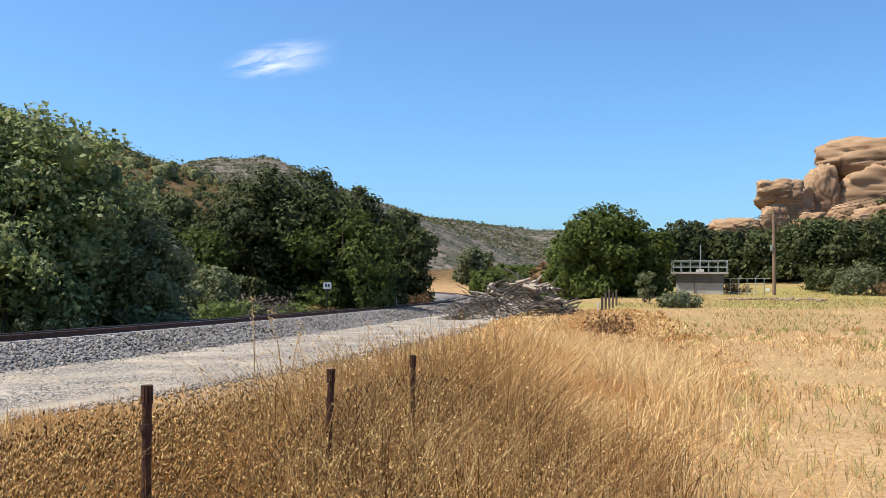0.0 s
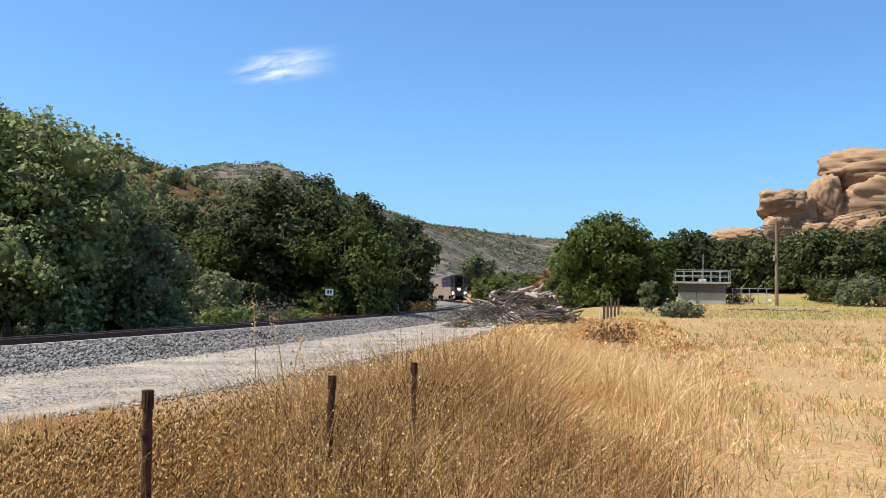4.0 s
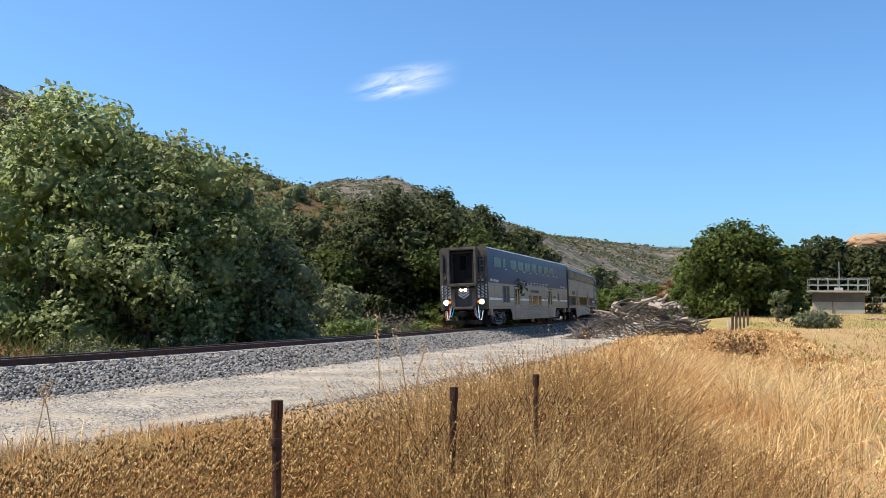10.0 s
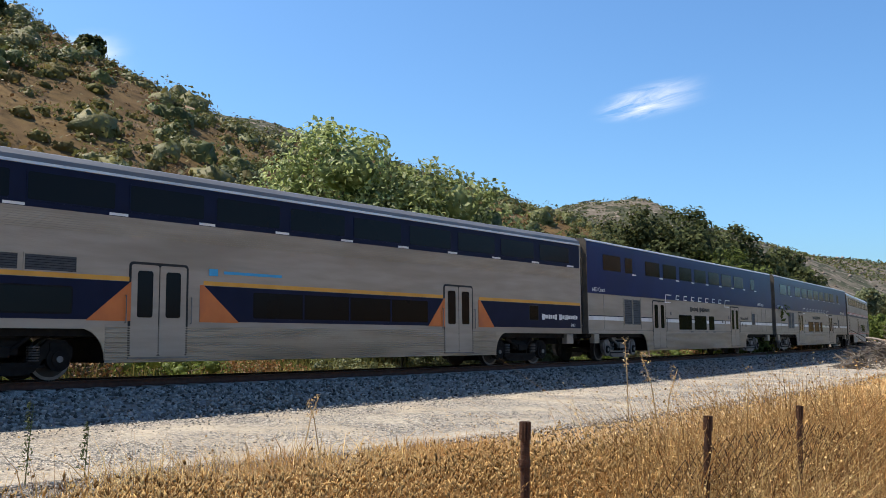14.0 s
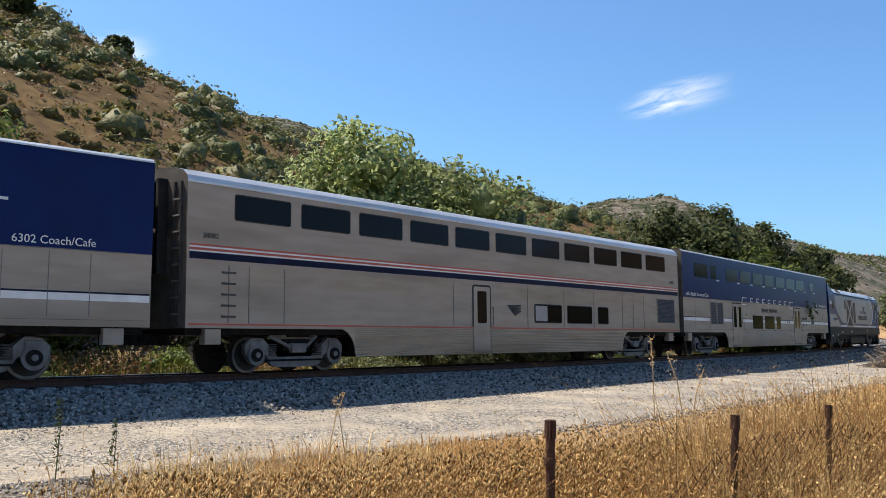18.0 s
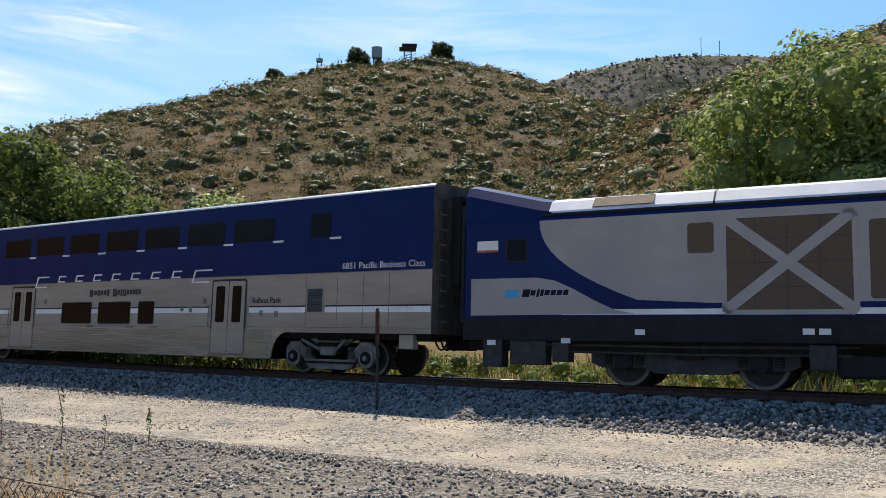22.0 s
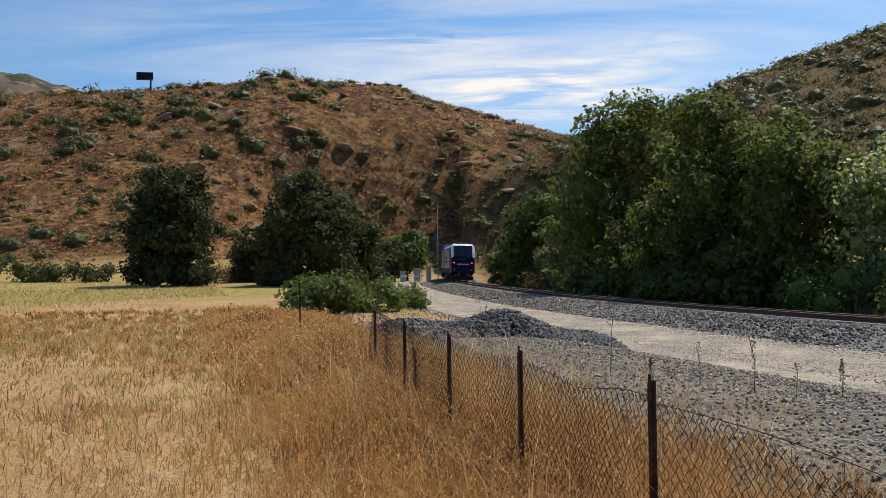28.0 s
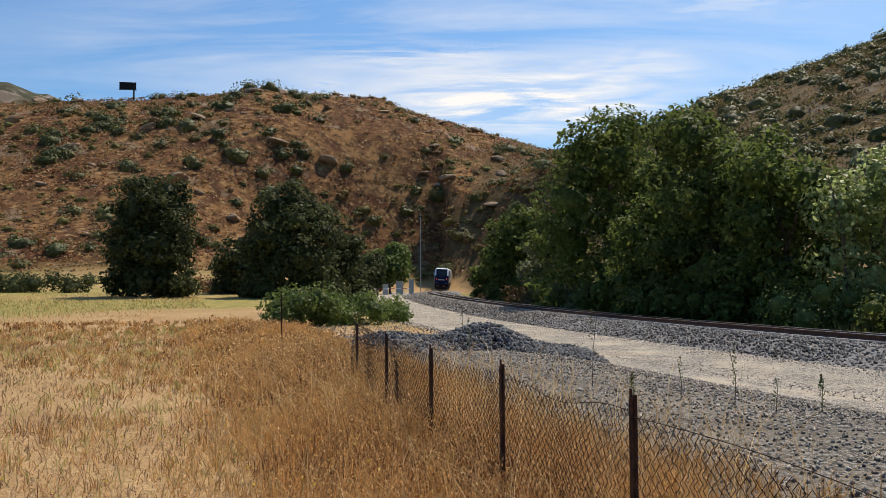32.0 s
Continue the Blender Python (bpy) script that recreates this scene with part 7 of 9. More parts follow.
def fence_side(x, y):
    """Signed distance from the fence, positive on the field's side, and metres along it."""
    x, y = np.asarray(x, float), np.asarray(y, float)
    best, along = np.full(x.shape, 1e9), np.zeros(x.shape)
    run = 0.0
    for (x0, y0), (x1, y1) in zip(FENCE, FENCE[1:]):
        dx, dy = x1 - x0, y1 - y0
        ll = math.hypot(dx, dy)
        t = np.clip(((x - x0) * dx + (y - y0) * dy) / ll ** 2, 0, 1)
        d = np.hypot(x - x0 - t * dx, y - y0 - t * dy)
        sg = np.sign((x - x0) * dy - (y - y0) * dx)
        m = d < np.abs(best)
        best, along = np.where(m, d * sg, best), np.where(m, run + t * ll, along)
        run += ll
    return best, along


def fence_at(u):
    run = 0.0
    for (x0, y0), (x1, y1) in zip(FENCE, FENCE[1:]):
        ll = math.hypot(x1 - x0, y1 - y0)
        if u <= run + ll or (x1, y1) == FENCE[-1]:
            t = (u - run) / ll
            return x0 + t * (x1 - x0), y0 + t * (y1 - y0), math.atan2(y1 - y0, x1 - x0)
        run += ll


fence = tagged(new("chain_link_fence"), "low sagging rusty chain-link fence in dry weeds", "fence")
POSTS = ((-7.45, -10.16, 1.17, 0.085), (-6.42, -8.19, 1.13, 0.045), (-5.6, -6.46, 1.09, 0.045), (-4.84, -4.77, 1.08, 0.05), (-4.02, -2.97, 1.07, 0.05), (-1.14, 3.39, 1.27, 0.037), (-0.63, 4.49, 1.23, 0.035), (-0.24, 5.35, 1.24, 0.03), (-13.2, -21.5, 1.5, 0.06))
for i, (x, y, top, w) in enumerate(POSTS):
    g = float(ground_z([x], [y])[0])
    bm = bmesh.new()
    lean = 0.03 * math.sin(i * 2.3)
    if i in (5, 6, 7, 9):  # pipe with an open, notched top
        tube(bm, [(0, 0, g - 0.2), (lean * 0.5, 0, (g + top) / 2), (lean, 0.0, top - 0.06)], w / 2, w / 2, 12)
        for a in range(0, 360, 36):
            if a < 290:
                c, s = math.cos(radians(a)), math.sin(radians(a))
                add_box(bm, lean + c * w * 0.44 - 0.005, lean + c * w * 0.44 + 0.005, s * w * 0.44 - 0.005, s * w * 0.44 + 0.005, top - 0.07, top)
        add_cyl(bm, (lean, 0, top - 0.16), w * 0.62, 0.03, "z", 12)
    else:  # angle iron with a bent tip
        add_box(bm, -w / 2, w / 2, -0.004, 0.004, g - 0.2, top - 0.02)
        add_box(bm, -w / 2, -w / 2 + 0.008, -0.004, 0.035, g - 0.2, top - 0.03)
        add_box(bm, w / 2 - 0.008, w / 2, -0.004, 0.02, g - 0.2, top)
        add_box(bm, -w / 2, -w / 2 + 0.012, 0.0, 0.012, top - 0.03, top + 0.03)
    p = part("post", bm, M["rustpost"], fence, "round rusty pipe post" if i in (5, 6, 7, 9) else "rusty steel post")
    fx_, fy_, ang = fence_at(float(fence_side(np.array([x]), np.array([y]))[1][0]))
    p.matrix_basis = pose(x, y, 0, 0, 0, math.degrees(ang))


def mesh_panel(u0, u1, tops, z0=0.02):
    """Woven diamonds of thin wire; tops: heights of the upper edge from u0 to u1."""
    P = 0.0385
    n = int((u1 - u0) / P)
    V, F = [], []
    rng = np.random.default_rng(int(u0 * 10))
    for k in range(n):
        u = u0 + k * P
        t = k / n
        top = np.interp(t, np.linspace(0, 1, len(tops)), tops) + 0.012 * (k % 2)
        fx0, fy0, ang = fence_at(u)
        g = float(GZ(fx0, fy0))
        m = max(2, int((top - g - z0) / P))
        bow = 0.05 * math.sin(u * 1.7) + 0.03 * math.sin(u * 4.1)
        for j in range(m + 1):
            du = (P * 0.5 + 0.001) * (1 if (j + k) % 2 else -1)
            z = top - (m - j) * P
            x = fx0 + math.cos(ang) * du - math.sin(ang) * bow * math.sin(3.1 * j / (m + 1))
            y = fy0 + math.sin(ang) * du + math.cos(ang) * bow * math.sin(3.1 * j / (m + 1))
            b = len(V)
            r = 0.0025
            for a in (0, 2.1, 4.2):
                V.append((x + math.cos(a + ang) * r, y + math.sin(a + ang) * r, z))
            if j:
                for q in range(3):
                    F.append((b - 3 + q, b - 3 + (q + 1) % 3, b + (q + 1) % 3, b + q))
    me = mesh_np("wire_mesh", V, F, M["wire"])
    o = new("wire_mesh", me)
    o.parent = fence
    return o


_gx = np.linspace(-30, 12, 85)
_gy = np.linspace(-50, 55, 211)
_GX, _GY = np.meshgrid(_gx, _gy)
_GZ = ground_z(_GX.ravel(), _GY.ravel()).reshape(_GX.shape)


def GZ(x, y):
    i, j = (np.asarray(x) + 30) / 0.5, (np.asarray(y) + 50) / 0.5
    i0, j0 = np.clip(i.astype(int) if hasattr(i, "astype") else int(i), 0, 83), np.clip(j.astype(int) if hasattr(j, "astype") else int(j), 0, 209)
    a, b = np.clip(i - i0, 0, 1), np.clip(j - j0, 0, 1)
    return (_GZ[j0, i0] * (1 - a) + _GZ[j0, i0 + 1] * a) * (1 - b) + (_GZ[j0 + 1, i0] * (1 - a) + _GZ[j0 + 1, i0 + 1] * a) * b


marks = [float(fence_side(np.array([x]), np.array([y]))[1][0]) for x, y, _, _ in POSTS]
mesh_panel(marks[0], marks[1], [1.18, 1.08])
mesh_panel(marks[1], marks[2], [1.08, 1.02, 1.04])
mesh_panel(marks[2], marks[3], [1.05, 0.98, 1.02])
mesh_panel(marks[3], marks[4], [1.02, 0.95, 0.99])
mesh_panel(marks[4], marks[4] + 2.6, [0.98, 0.93, 0.80, 0.62])
mesh_panel(marks[5] - 0.9, marks[5], [0.6, 0.78])
mesh_panel(marks[5], marks[6], [0.80, 0.86, 1.08])
mesh_panel(marks[6], marks[7], [1.1, 1.12, 1.15])
mesh_panel(marks[7], marks[7] + 1.8, [1.15, 1.0, 0.95])
loose = bmesh.new()
for a, b, sag, upto in ((4, 5, 0.3, 0.62), (3, 4, 0.05, 1.0)):
    (xa, ya, za, _), (xb, yb, zb, _) = POSTS[a], POSTS[b]
    drop = 0.85 if upto < 1 else 0.0
    pts = [(xa + (xb - xa) * t, ya + (yb - ya) * t, za - 0.12 - drop * t ** 2.2 - sag * 0.6 * t * (1 - t) + 0.03 * math.sin(9 * t)) for t in [upto * k / 14 for k in range(15)]]
    tube(loose, pts, 0.0025, 0.0025, 5)
part("loose_wire", loose, M["wire"], fence, "slack rusty top wire")

# perforated steel post in front of the road
spost = tagged(new("perforated_post"), "dark perforated steel sign post without a sign", "post")
px, py = bearing(57.9, 2.45)
spost.location = (px, py, float(GZ(px, py)))
spost.rotation_euler = (0, 0, radians(60))
bm = bmesh.new()
H_ = 1.40 - spost.location.z
for x0, x1 in ((-0.025, -0.005), (0.005, 0.025)):
    add_box(bm, x0, x1, -0.002, 0.002, -0.2, H_)
for k in range(int(H_ / 0.0254)):
    add_box(bm, -0.005, 0.005, -0.002, 0.002, k * 0.0254, k * 0.0254 + 0.0155)
for x in (-0.025, 0.025):
    add_box(bm, x - 0.002, x + 0.002, 0.0, 0.03, -0.2, H_ + 0.004 * (x > 0))
part("channel", bm, M["galv"], spost)
# slim delineator by the ballast
px, py = bearing(101.7, 20.0)
zg = float(ground_z([px], [py])[0])
rod = tagged(new("marker_post"), "slim weathered steel marker post by the ballast", "post")
rod.location = (px, py, zg)
bm = bmesh.new()
add_box(bm, -0.03, 0.03, -0.006, 0.006, -0.2, 1.95 - zg)
add_box(bm, -0.03, -0.02, -0.006, 0.03, -0.2, 1.9 - zg)
add_box(bm, 0.02, 0.03, -0.006, 0.03, -0.2, 1.9 - zg)
part("stake", bm, M["galv"], rod)
part("reflector", box_bm(-0.045, 0.045, -0.014, -0.007, 1.2 - zg, 1.9 - zg, bev=0.01), M["rustpost"], rod)
rod.rotation_euler = (0, 0, radians(105))


# ---- grass ----
def blades(name, label, x, y, h, w, mat, rng, lean=0.5, heads=0.0, headmat=None, z=None):
    n = len(x)
    z = GZ(x, y) if z is None else z
    a = rng.uniform(0, 2 * math.pi, n)
    dx, dy = np.cos(a), np.sin(a)
    b = rng.uniform(0, 2 * math.pi, n)
    L = np.abs(rng.normal(0, lean, n)) * h
    base = np.stack([x, y, z - 0.02], 1)
    side = np.stack([dx * w / 2, dy * w / 2, np.zeros(n)], 1)
    off = np.stack([np.cos(b) * L, np.sin(b) * L, np.zeros(n)], 1)
    mid = base + off * 0.35 + np.stack([0 * h, 0 * h, h * 0.6], 1)
    tip = base + off + np.stack([0 * h, 0 * h, h * rng.uniform(0.85, 1.0, n)], 1)
    v = np.stack([base - side, base + side, mid - side * 0.8, mid + side * 0.8, tip], 1).reshape(-1, 3)
    i = np.arange(n)[:, None] * 5
    f = np.concatenate([i + [0, 1, 3], i + [0, 3, 2], i + [2, 3, 4]], 1).reshape(-1, 3)
    tagged(new(name, mesh_np(name, v, f, M[mat])), label, "grass", kind="stuff")
    if heads:
        k = np.flatnonzero(rng.random(n) < heads)
        reps = 10 if heads > 0.95 else 3
        kk = np.repeat(k, reps)
        along = rng.uniform(0.12, 0.9, len(kk))  # up the curved stalk
        bend = np.where(along < 0.6, along * 0.583, 0.35 + (along - 0.6) * 1.625)
        c = base[kk] + off[kk] * bend[:, None] + np.stack([0 * along, 0 * along, h[kk] * along], 1) + rng.normal(size=(len(kk), 3)) * np.stack([w[kk] + 0.007, w[kk] + 0.007, h[kk] * 0.02], 1)
        v, f = leaf_quads(c, np.maximum(0.012, w[kk] * 1.9), None, rng, 0.8)
        tagged(new(name + "_seed_heads", mesh_np(name + "_seed_heads", v, f, M[headmat])), label.replace("stalks", "seed heads") if "stalks" in label else "dry seed heads of the roadside weeds", "grass", kind="stuff")


def polar_sample(rng, n, yaws, dists, power=1.0):
    a = np.radians(rng.uniform(*yaws, n))
    d = dists[0] + (dists[1] - dists[0]) * rng.random(n) ** power
    return -np.sin(a) * d, np.cos(a) * d, d


def clump(x, y, k, spread, rng):
    """k stems round every root."""
    x, y = np.repeat(x, k), np.repeat(y, k)
    return x + rng.normal(0, spread, len(x)), y + rng.normal(0, spread, len(y))


rg = np.random.default_rng(17)
# cut straw over the field
x, y, d = polar_sample(rg, 170000, (-34, 168), (3.0, 34), 1.2)
sd, _ = fence_side(x, y)
m = (sd > 0.6) & (rg.random(len(x)) < 0.35 + 0.65 * ease(fbm(x, y, 2.2, 3, 8), -0.5, 0.5))
x, y, d = x[m], y[m], d[m]
south = np.degrees(np.arctan2(-x, y)) > 80
for sel, mat, label in ((~south, "straw", "short dry straw-coloured grass over the field"), (south, "drystraw", "short brown trampled grass over the southern field, darkened as backlit")):
    xs, ys, ds = x[sel], y[sel], d[sel]
    blades("field_grass", label, xs, ys, rg.uniform(0.04, 0.15, len(xs)) * (0.6 + 0.8 * ease(fbm(xs, ys, 5, 2, 3), -0.3, 0.6)), np.maximum(0.004, 0.0011 * ds), mat, rg, 1.3)
# tufts of taller grass in the field
for name, label, n, k, dists, mat, hm, h0, h1, seed in (
    ("field_tufts", "golden grass tufts standing in the field", 2600, 9, (3, 40), "gold", "straw", 0.1, 0.28, 14),
    ("field_tufts", "rusty dry weed tufts standing in the field", 4600, 9, (3, 40), "rust", "rust", 0.08, 0.24, 15),
    ("green_tufts", "yellow-green grass tufts standing in the field", 4600, 9, (3, 36), "greengrass", "greengrass", 0.08, 0.27, 16),
):
    x, y, d = polar_sample(rg, n, (-34, 168) if seed != 15 else (100, 168), dists, 0.9)
    sd, _ = fence_side(x, y)
    m = (sd > 0.8) & (fbm(x, y, 4, 3, seed) > -0.15)
    x, y = clump(x[m], y[m], k, 0.07, rg)
    d = np.hypot(x, y)
    blades(name, label, x, y, rg.uniform(h0, h1, len(x)), np.maximum(0.003, 0.0009 * d), mat, rg, 0.95, 0.35, hm)
x, y, d = polar_sample(rg, 700, (128, 166), (4, 22), 0.8)
sd, _ = fence_side(x, y)
x, y = x[sd > 0.6], y[sd > 0.6]
v, f = leaf_quads(np.stack([x, y, GZ(x, y) + rg.uniform(0.2, 0.45, len(x))], 1), 0.022, None, rg, 0.9)
tagged(new("yellow_flowers", mesh_np("yellow_flowers", v, f, M["bloom"])), "tiny yellow flowers scattered over the dry field", "flowers", kind="stuff")
# yellow-green patches farther out
x, y, d = polar_sample(rg, 90000, (-34, 168), (16, 75), 0.9)
sd, _ = fence_side(x, y)
m = (sd > 5) & (fbm(x, y, 14, 4, 5) > -0.05)
x, y, d = x[m], y[m], d[m]
blades("green_grass", "yellow-green grass in patches of the field", x, y, rg.uniform(0.06, 0.2, len(x)), 0.0007 * d, "greengrass", rg, 0.9, z=ground_z(x, y))
x, y, d = polar_sample(rg, 70000, (-34, 168), (18, 90), 0.9)
sd, _ = fence_side(x, y)
m = (sd > 3) & (track_offset(x, y)[1] > 14)
x, y, d = x[m], y[m], d[m]
blades("far_grass", "dry golden grass far across the field", x, y, rg.uniform(0.06, 0.22, len(x)), 0.0007 * d, "gold", rg, 0.9, z=ground_z(x, y))


def along_fence(n, u0, u1, o0, o1, rng):
    """Roots thick beside the fence and thinning out towards both sides."""
    u = rng.uniform(u0, u1, n)
    t = rng.triangular(0, 0.5, 1, n)
    o = o0 + (o1 - o0) * t
    xy = np.array([fence_at(v) for v in np.linspace(u0, u1, 400)])
    xs, ys, an = (np.interp(u, np.linspace(u0, u1, 400), xy[:, k]) for k in range(3))
    return xs + np.sin(an) * o, ys - np.cos(an) * o, 1 - np.abs(t - 0.5) * 1.5


U_N = marks[7]
# dry thicket along the fence, with seed heads
for name, label, n, k, u0, u1, o0, o1, h0, h1, mat, hm, heads in (
    ("rust_weeds", "rust-brown buckwheat stalks crowding the fence", 3600, 9, marks[0] - 14, marks[4] + 2.6, -1.6, 1.9, 0.26, 0.66, "rust", "seed", 0.8),
    ("rust_weeds", "brown buckwheat stalks crowding the fence", 1500, 9, marks[4] + 5.0, U_N + 2.6, -2.4, 1.7, 0.8, 1.04, "rust", "seed", 1.0),
    ("seed_weeds", "ochre buckwheat bushes heavy with seed", 1000, 10, marks[4] + 5.0, U_N + 1.6, -2.2, 1.6, 0.78, 1.0, "seed", "seed", 1.0),
    ("golden_weeds", "tall golden grass stalks along the fence", 2800, 9, marks[5] - 0.5, U_N + 13, -4.0, 2.0, 0.5, 0.92, "gold", "straw", 0.0),
    ("golden_weeds", "reddish grass stalks along the southern fence", 2400, 8, marks[0] - 24, marks[4] + 1.5, -2.2, 2.6, 0.2, 0.5, "rust", "seed", 0.6),
    ("golden_weeds", "golden grass stalks between road and field", 2300, 9, U_N + 5, U_N + 42, -5.0, 2.8, 0.15, 0.42, "gold", "gold", 0.5),
    ("golden_weeds", "golden-green weeds between fence and road", 1900, 10, marks[4] + 5.0, U_N + 4, -6.6, -0.2, 0.35, 0.62, "seed", "seed", 0.0),
    ("rust_weeds", "brown weeds growing through the gravel by the fence", 900, 9, marks[0] - 3, marks[4] + 3.4, -2.6, -0.1, 0.15, 0.42, "rust", "seed", 0.7),
    ("rust_weeds", "rusty weeds between road and field", 1100, 9, U_N + 3, U_N + 40, -4.0, 2.8, 0.15, 0.42, "rust", "rust", 0.6),
):
    x, y, fall = along_fence(n, u0, u1, o0, o1, rg)
    fall = np.repeat(fall, k)
    tall = np.repeat(rg.uniform(0.7, 1.1, n), k)
    x, y = clump(x, y, k, 0.10, rg)
    s, to = track_offset(x, y)
    d = np.hypot(x, y)
    a = np.degrees(np.arctan2(-x, y))
    m = (to > 13.2 - 1.9 * ease(-s, -5, 4) + rg.normal(size=len(x)) * 0.5) & (d > 2.2) & (a > -34) & (a < 168) & ((a < 46 + rg.normal(size=len(x)) * 3) | (a > 112))
    x, y, d, fall, tall = x[m], y[m], d[m], fall[m], tall[m]
    a = np.degrees(np.arctan2(-x, y))
    tall = tall * (1 + 0.18 * (1 - ease(a, 8, 16)) * (a > -6) * (d < 9))
    tall = np.where((fence_side(x, y)[0] > 0) & (a > 7) & (a < 60), tall * 0.92, tall)
    hh = rg.uniform(h0, h1, len(x)) * tall * (0.55 + 0.5 * np.clip(fall, 0, 1)) * (0.75 + 0.5 * ease(fbm(x, y, 2.5, 2, 33), -0.5, 0.5))
    blades(name, label, x, y, hh, np.maximum(0.005, 0.0013 * d), mat, rg, 0.42 if heads == 1.0 else 0.75, heads, hm, z=None if u1 < U_N + 20 else ground_z(x, y))
# stubby seed spikes that stand close together on the buckwheat
def seed_spikes(name, label, n, k, u0, u1, o0, o1, h0, h1, rng):
    x, y, fall = along_fence(n, u0, u1, o0, o1, rng)
    fall = np.repeat(fall, k)
    x, y = clump(x, y, k, 0.13, rng)
    a, d = np.degrees(np.arctan2(-x, y)), np.hypot(x, y)
    m = (track_offset(x, y)[1] > 13.3 + rng.normal(size=len(x)) * 0.4) & (d > 2.6) & ((a < 45 + rng.normal(size=len(x)) * 3) | (a > 112))
    x, y, d, fall = x[m], y[m], d[m], fall[m]
    top = rng.uniform(h0, h1, len(x)) * (0.55 + 0.5 * np.clip(fall, 0, 1)) * (0.75 + 0.5 * ease(fbm(x, y, 2.5, 2, 33), -0.5, 0.5))
    c = np.stack([x, y, GZ(x, y) + top * (1 - 0.6 * rng.random(len(x)) ** 1.6)], 1)
    axis = rng.normal(size=c.shape) * 0.4 + np.array([0, 0, 1.0])
    axis /= np.linalg.norm(axis, axis=1, keepdims=True)
    p = np.cross(axis, rng.normal(size=c.shape))
    p /= np.linalg.norm(p, axis=1, keepdims=True)
    q = np.cross(axis, p)
    half = (rng.uniform(0.010, 0.026, len(x)))[:, None]
    wide = (rng.uniform(0.003, 0.006, len(x)) + 0.00035 * d)[:, None]
    v = np.stack([c - axis * half, c + axis * half, c + p * wide, c + q * wide, c - p * wide, c - q * wide], 1).reshape(-1, 3)
    tri = np.array([(0, 3, 2), (0, 4, 3), (0, 5, 4), (0, 2, 5), (1, 2, 3), (1, 3, 4), (1, 4, 5), (1, 5, 2)])
    f = (np.arange(len(x))[:, None, None] * 6 + tri[None]).reshape(-1, 3)
    tagged(new(name, mesh_np(name, v, f, M["spike"])), label, "weeds", kind="stuff")


seed_spikes("seed_spikes", "knobbly ochre seed spikes crowding the fence wire", 2300, 24, marks[4] + 5.0, marks[6] + 0.8, -2.5, 1.5, 0.58, 0.86, rg)
seed_spikes("seed_spikes", "short reddish seed spikes along the southern fence", 1500, 11, marks[0] - 6, marks[4] + 2.4, -1.5, 1.7, 0.26, 0.56, rg)
# pale bent stalks lying through the weeds
x, y, o = along_fence(6500, marks[0] - 4, U_N + 16, -3.6, 2.4, rg)
a = np.degrees(np.arctan2(-x, y))
m = (np.hypot(x, y) > 2.4) & (track_offset(x, y)[1] > 13.4) & ((a < 44) | (a > 116))
x, y = x[m], y[m]
blades("bent_stalks", "long pale bent straw stalks in the weeds", x, y, rg.uniform(0.4, 0.95, len(x)), np.maximum(0.0035, 0.0007 * np.hypot(x, y)), "straw", rg, 1.1)
# weeds beyond the line, up to the trees
s = rg.uniform(-120, 110, 26000)
o = -rg.uniform(3.6, 13, len(s))
x, y, _, _ = track(s, o)
blades("trackside_weeds", "green and dry weeds behind the rails", x, y, rg.uniform(0.3, 0.95, len(x)) * ease(-o, 2.9, 6.0), 0.0014 * np.hypot(x, y), "undergrowth", rg, 0.5, z=ground_z(x, y))


# ---- loose stone ----
def stones_mesh(name, label, x, y, z, r, mat, rng, category="gravel", small=False):
    n = len(x)
    base = np.array([(1, 0, 0), (-1, 0, 0), (0, 1, 0), (0, -1, 0), (0, 0, 1), (0, 0, -1)], float)
    tri = np.array([(0, 2, 4), (2, 1, 4), (1, 3, 4), (3, 0, 4), (2, 0, 5), (1, 2, 5), (3, 1, 5), (0, 3, 5)])
    if small:
        base = np.array([(1, 1, 1), (1, -1, -1), (-1, 1, -1), (-1, -1, 1)], float) * 0.75
        tri = np.array([(0, 1, 2), (0, 2, 3), (0, 3, 1), (1, 3, 2)])
    m = len(base)
    q = rng.normal(size=(n, 4))
    q /= np.linalg.norm(q, axis=1, keepdims=True)
    w, a, b, c = q.T
    R = np.stack([1 - 2 * (b * b + c * c), 2 * (a * b - c * w), 2 * (a * c + b * w), 2 * (a * b + c * w), 1 - 2 * (a * a + c * c), 2 * (b * c - a * w), 2 * (a * c - b * w), 2 * (b * c + a * w), 1 - 2 * (a * a + b * b)], 1).reshape(n, 3, 3)
    sc = r[:, None, None] * rng.uniform(0.55, 1.3, (n, m, 1)) * base[None]
    v = np.einsum("nij,nkj->nki", R, sc) + np.stack([x, y, z], 1)[:, None]
    f = (np.arange(n)[:, None, None] * m + tri[None]).reshape(-1, 3)
    return tagged(new(name, mesh_np(name, v.reshape(-1, 3), f, M[mat])), label, category, kind="stuff")


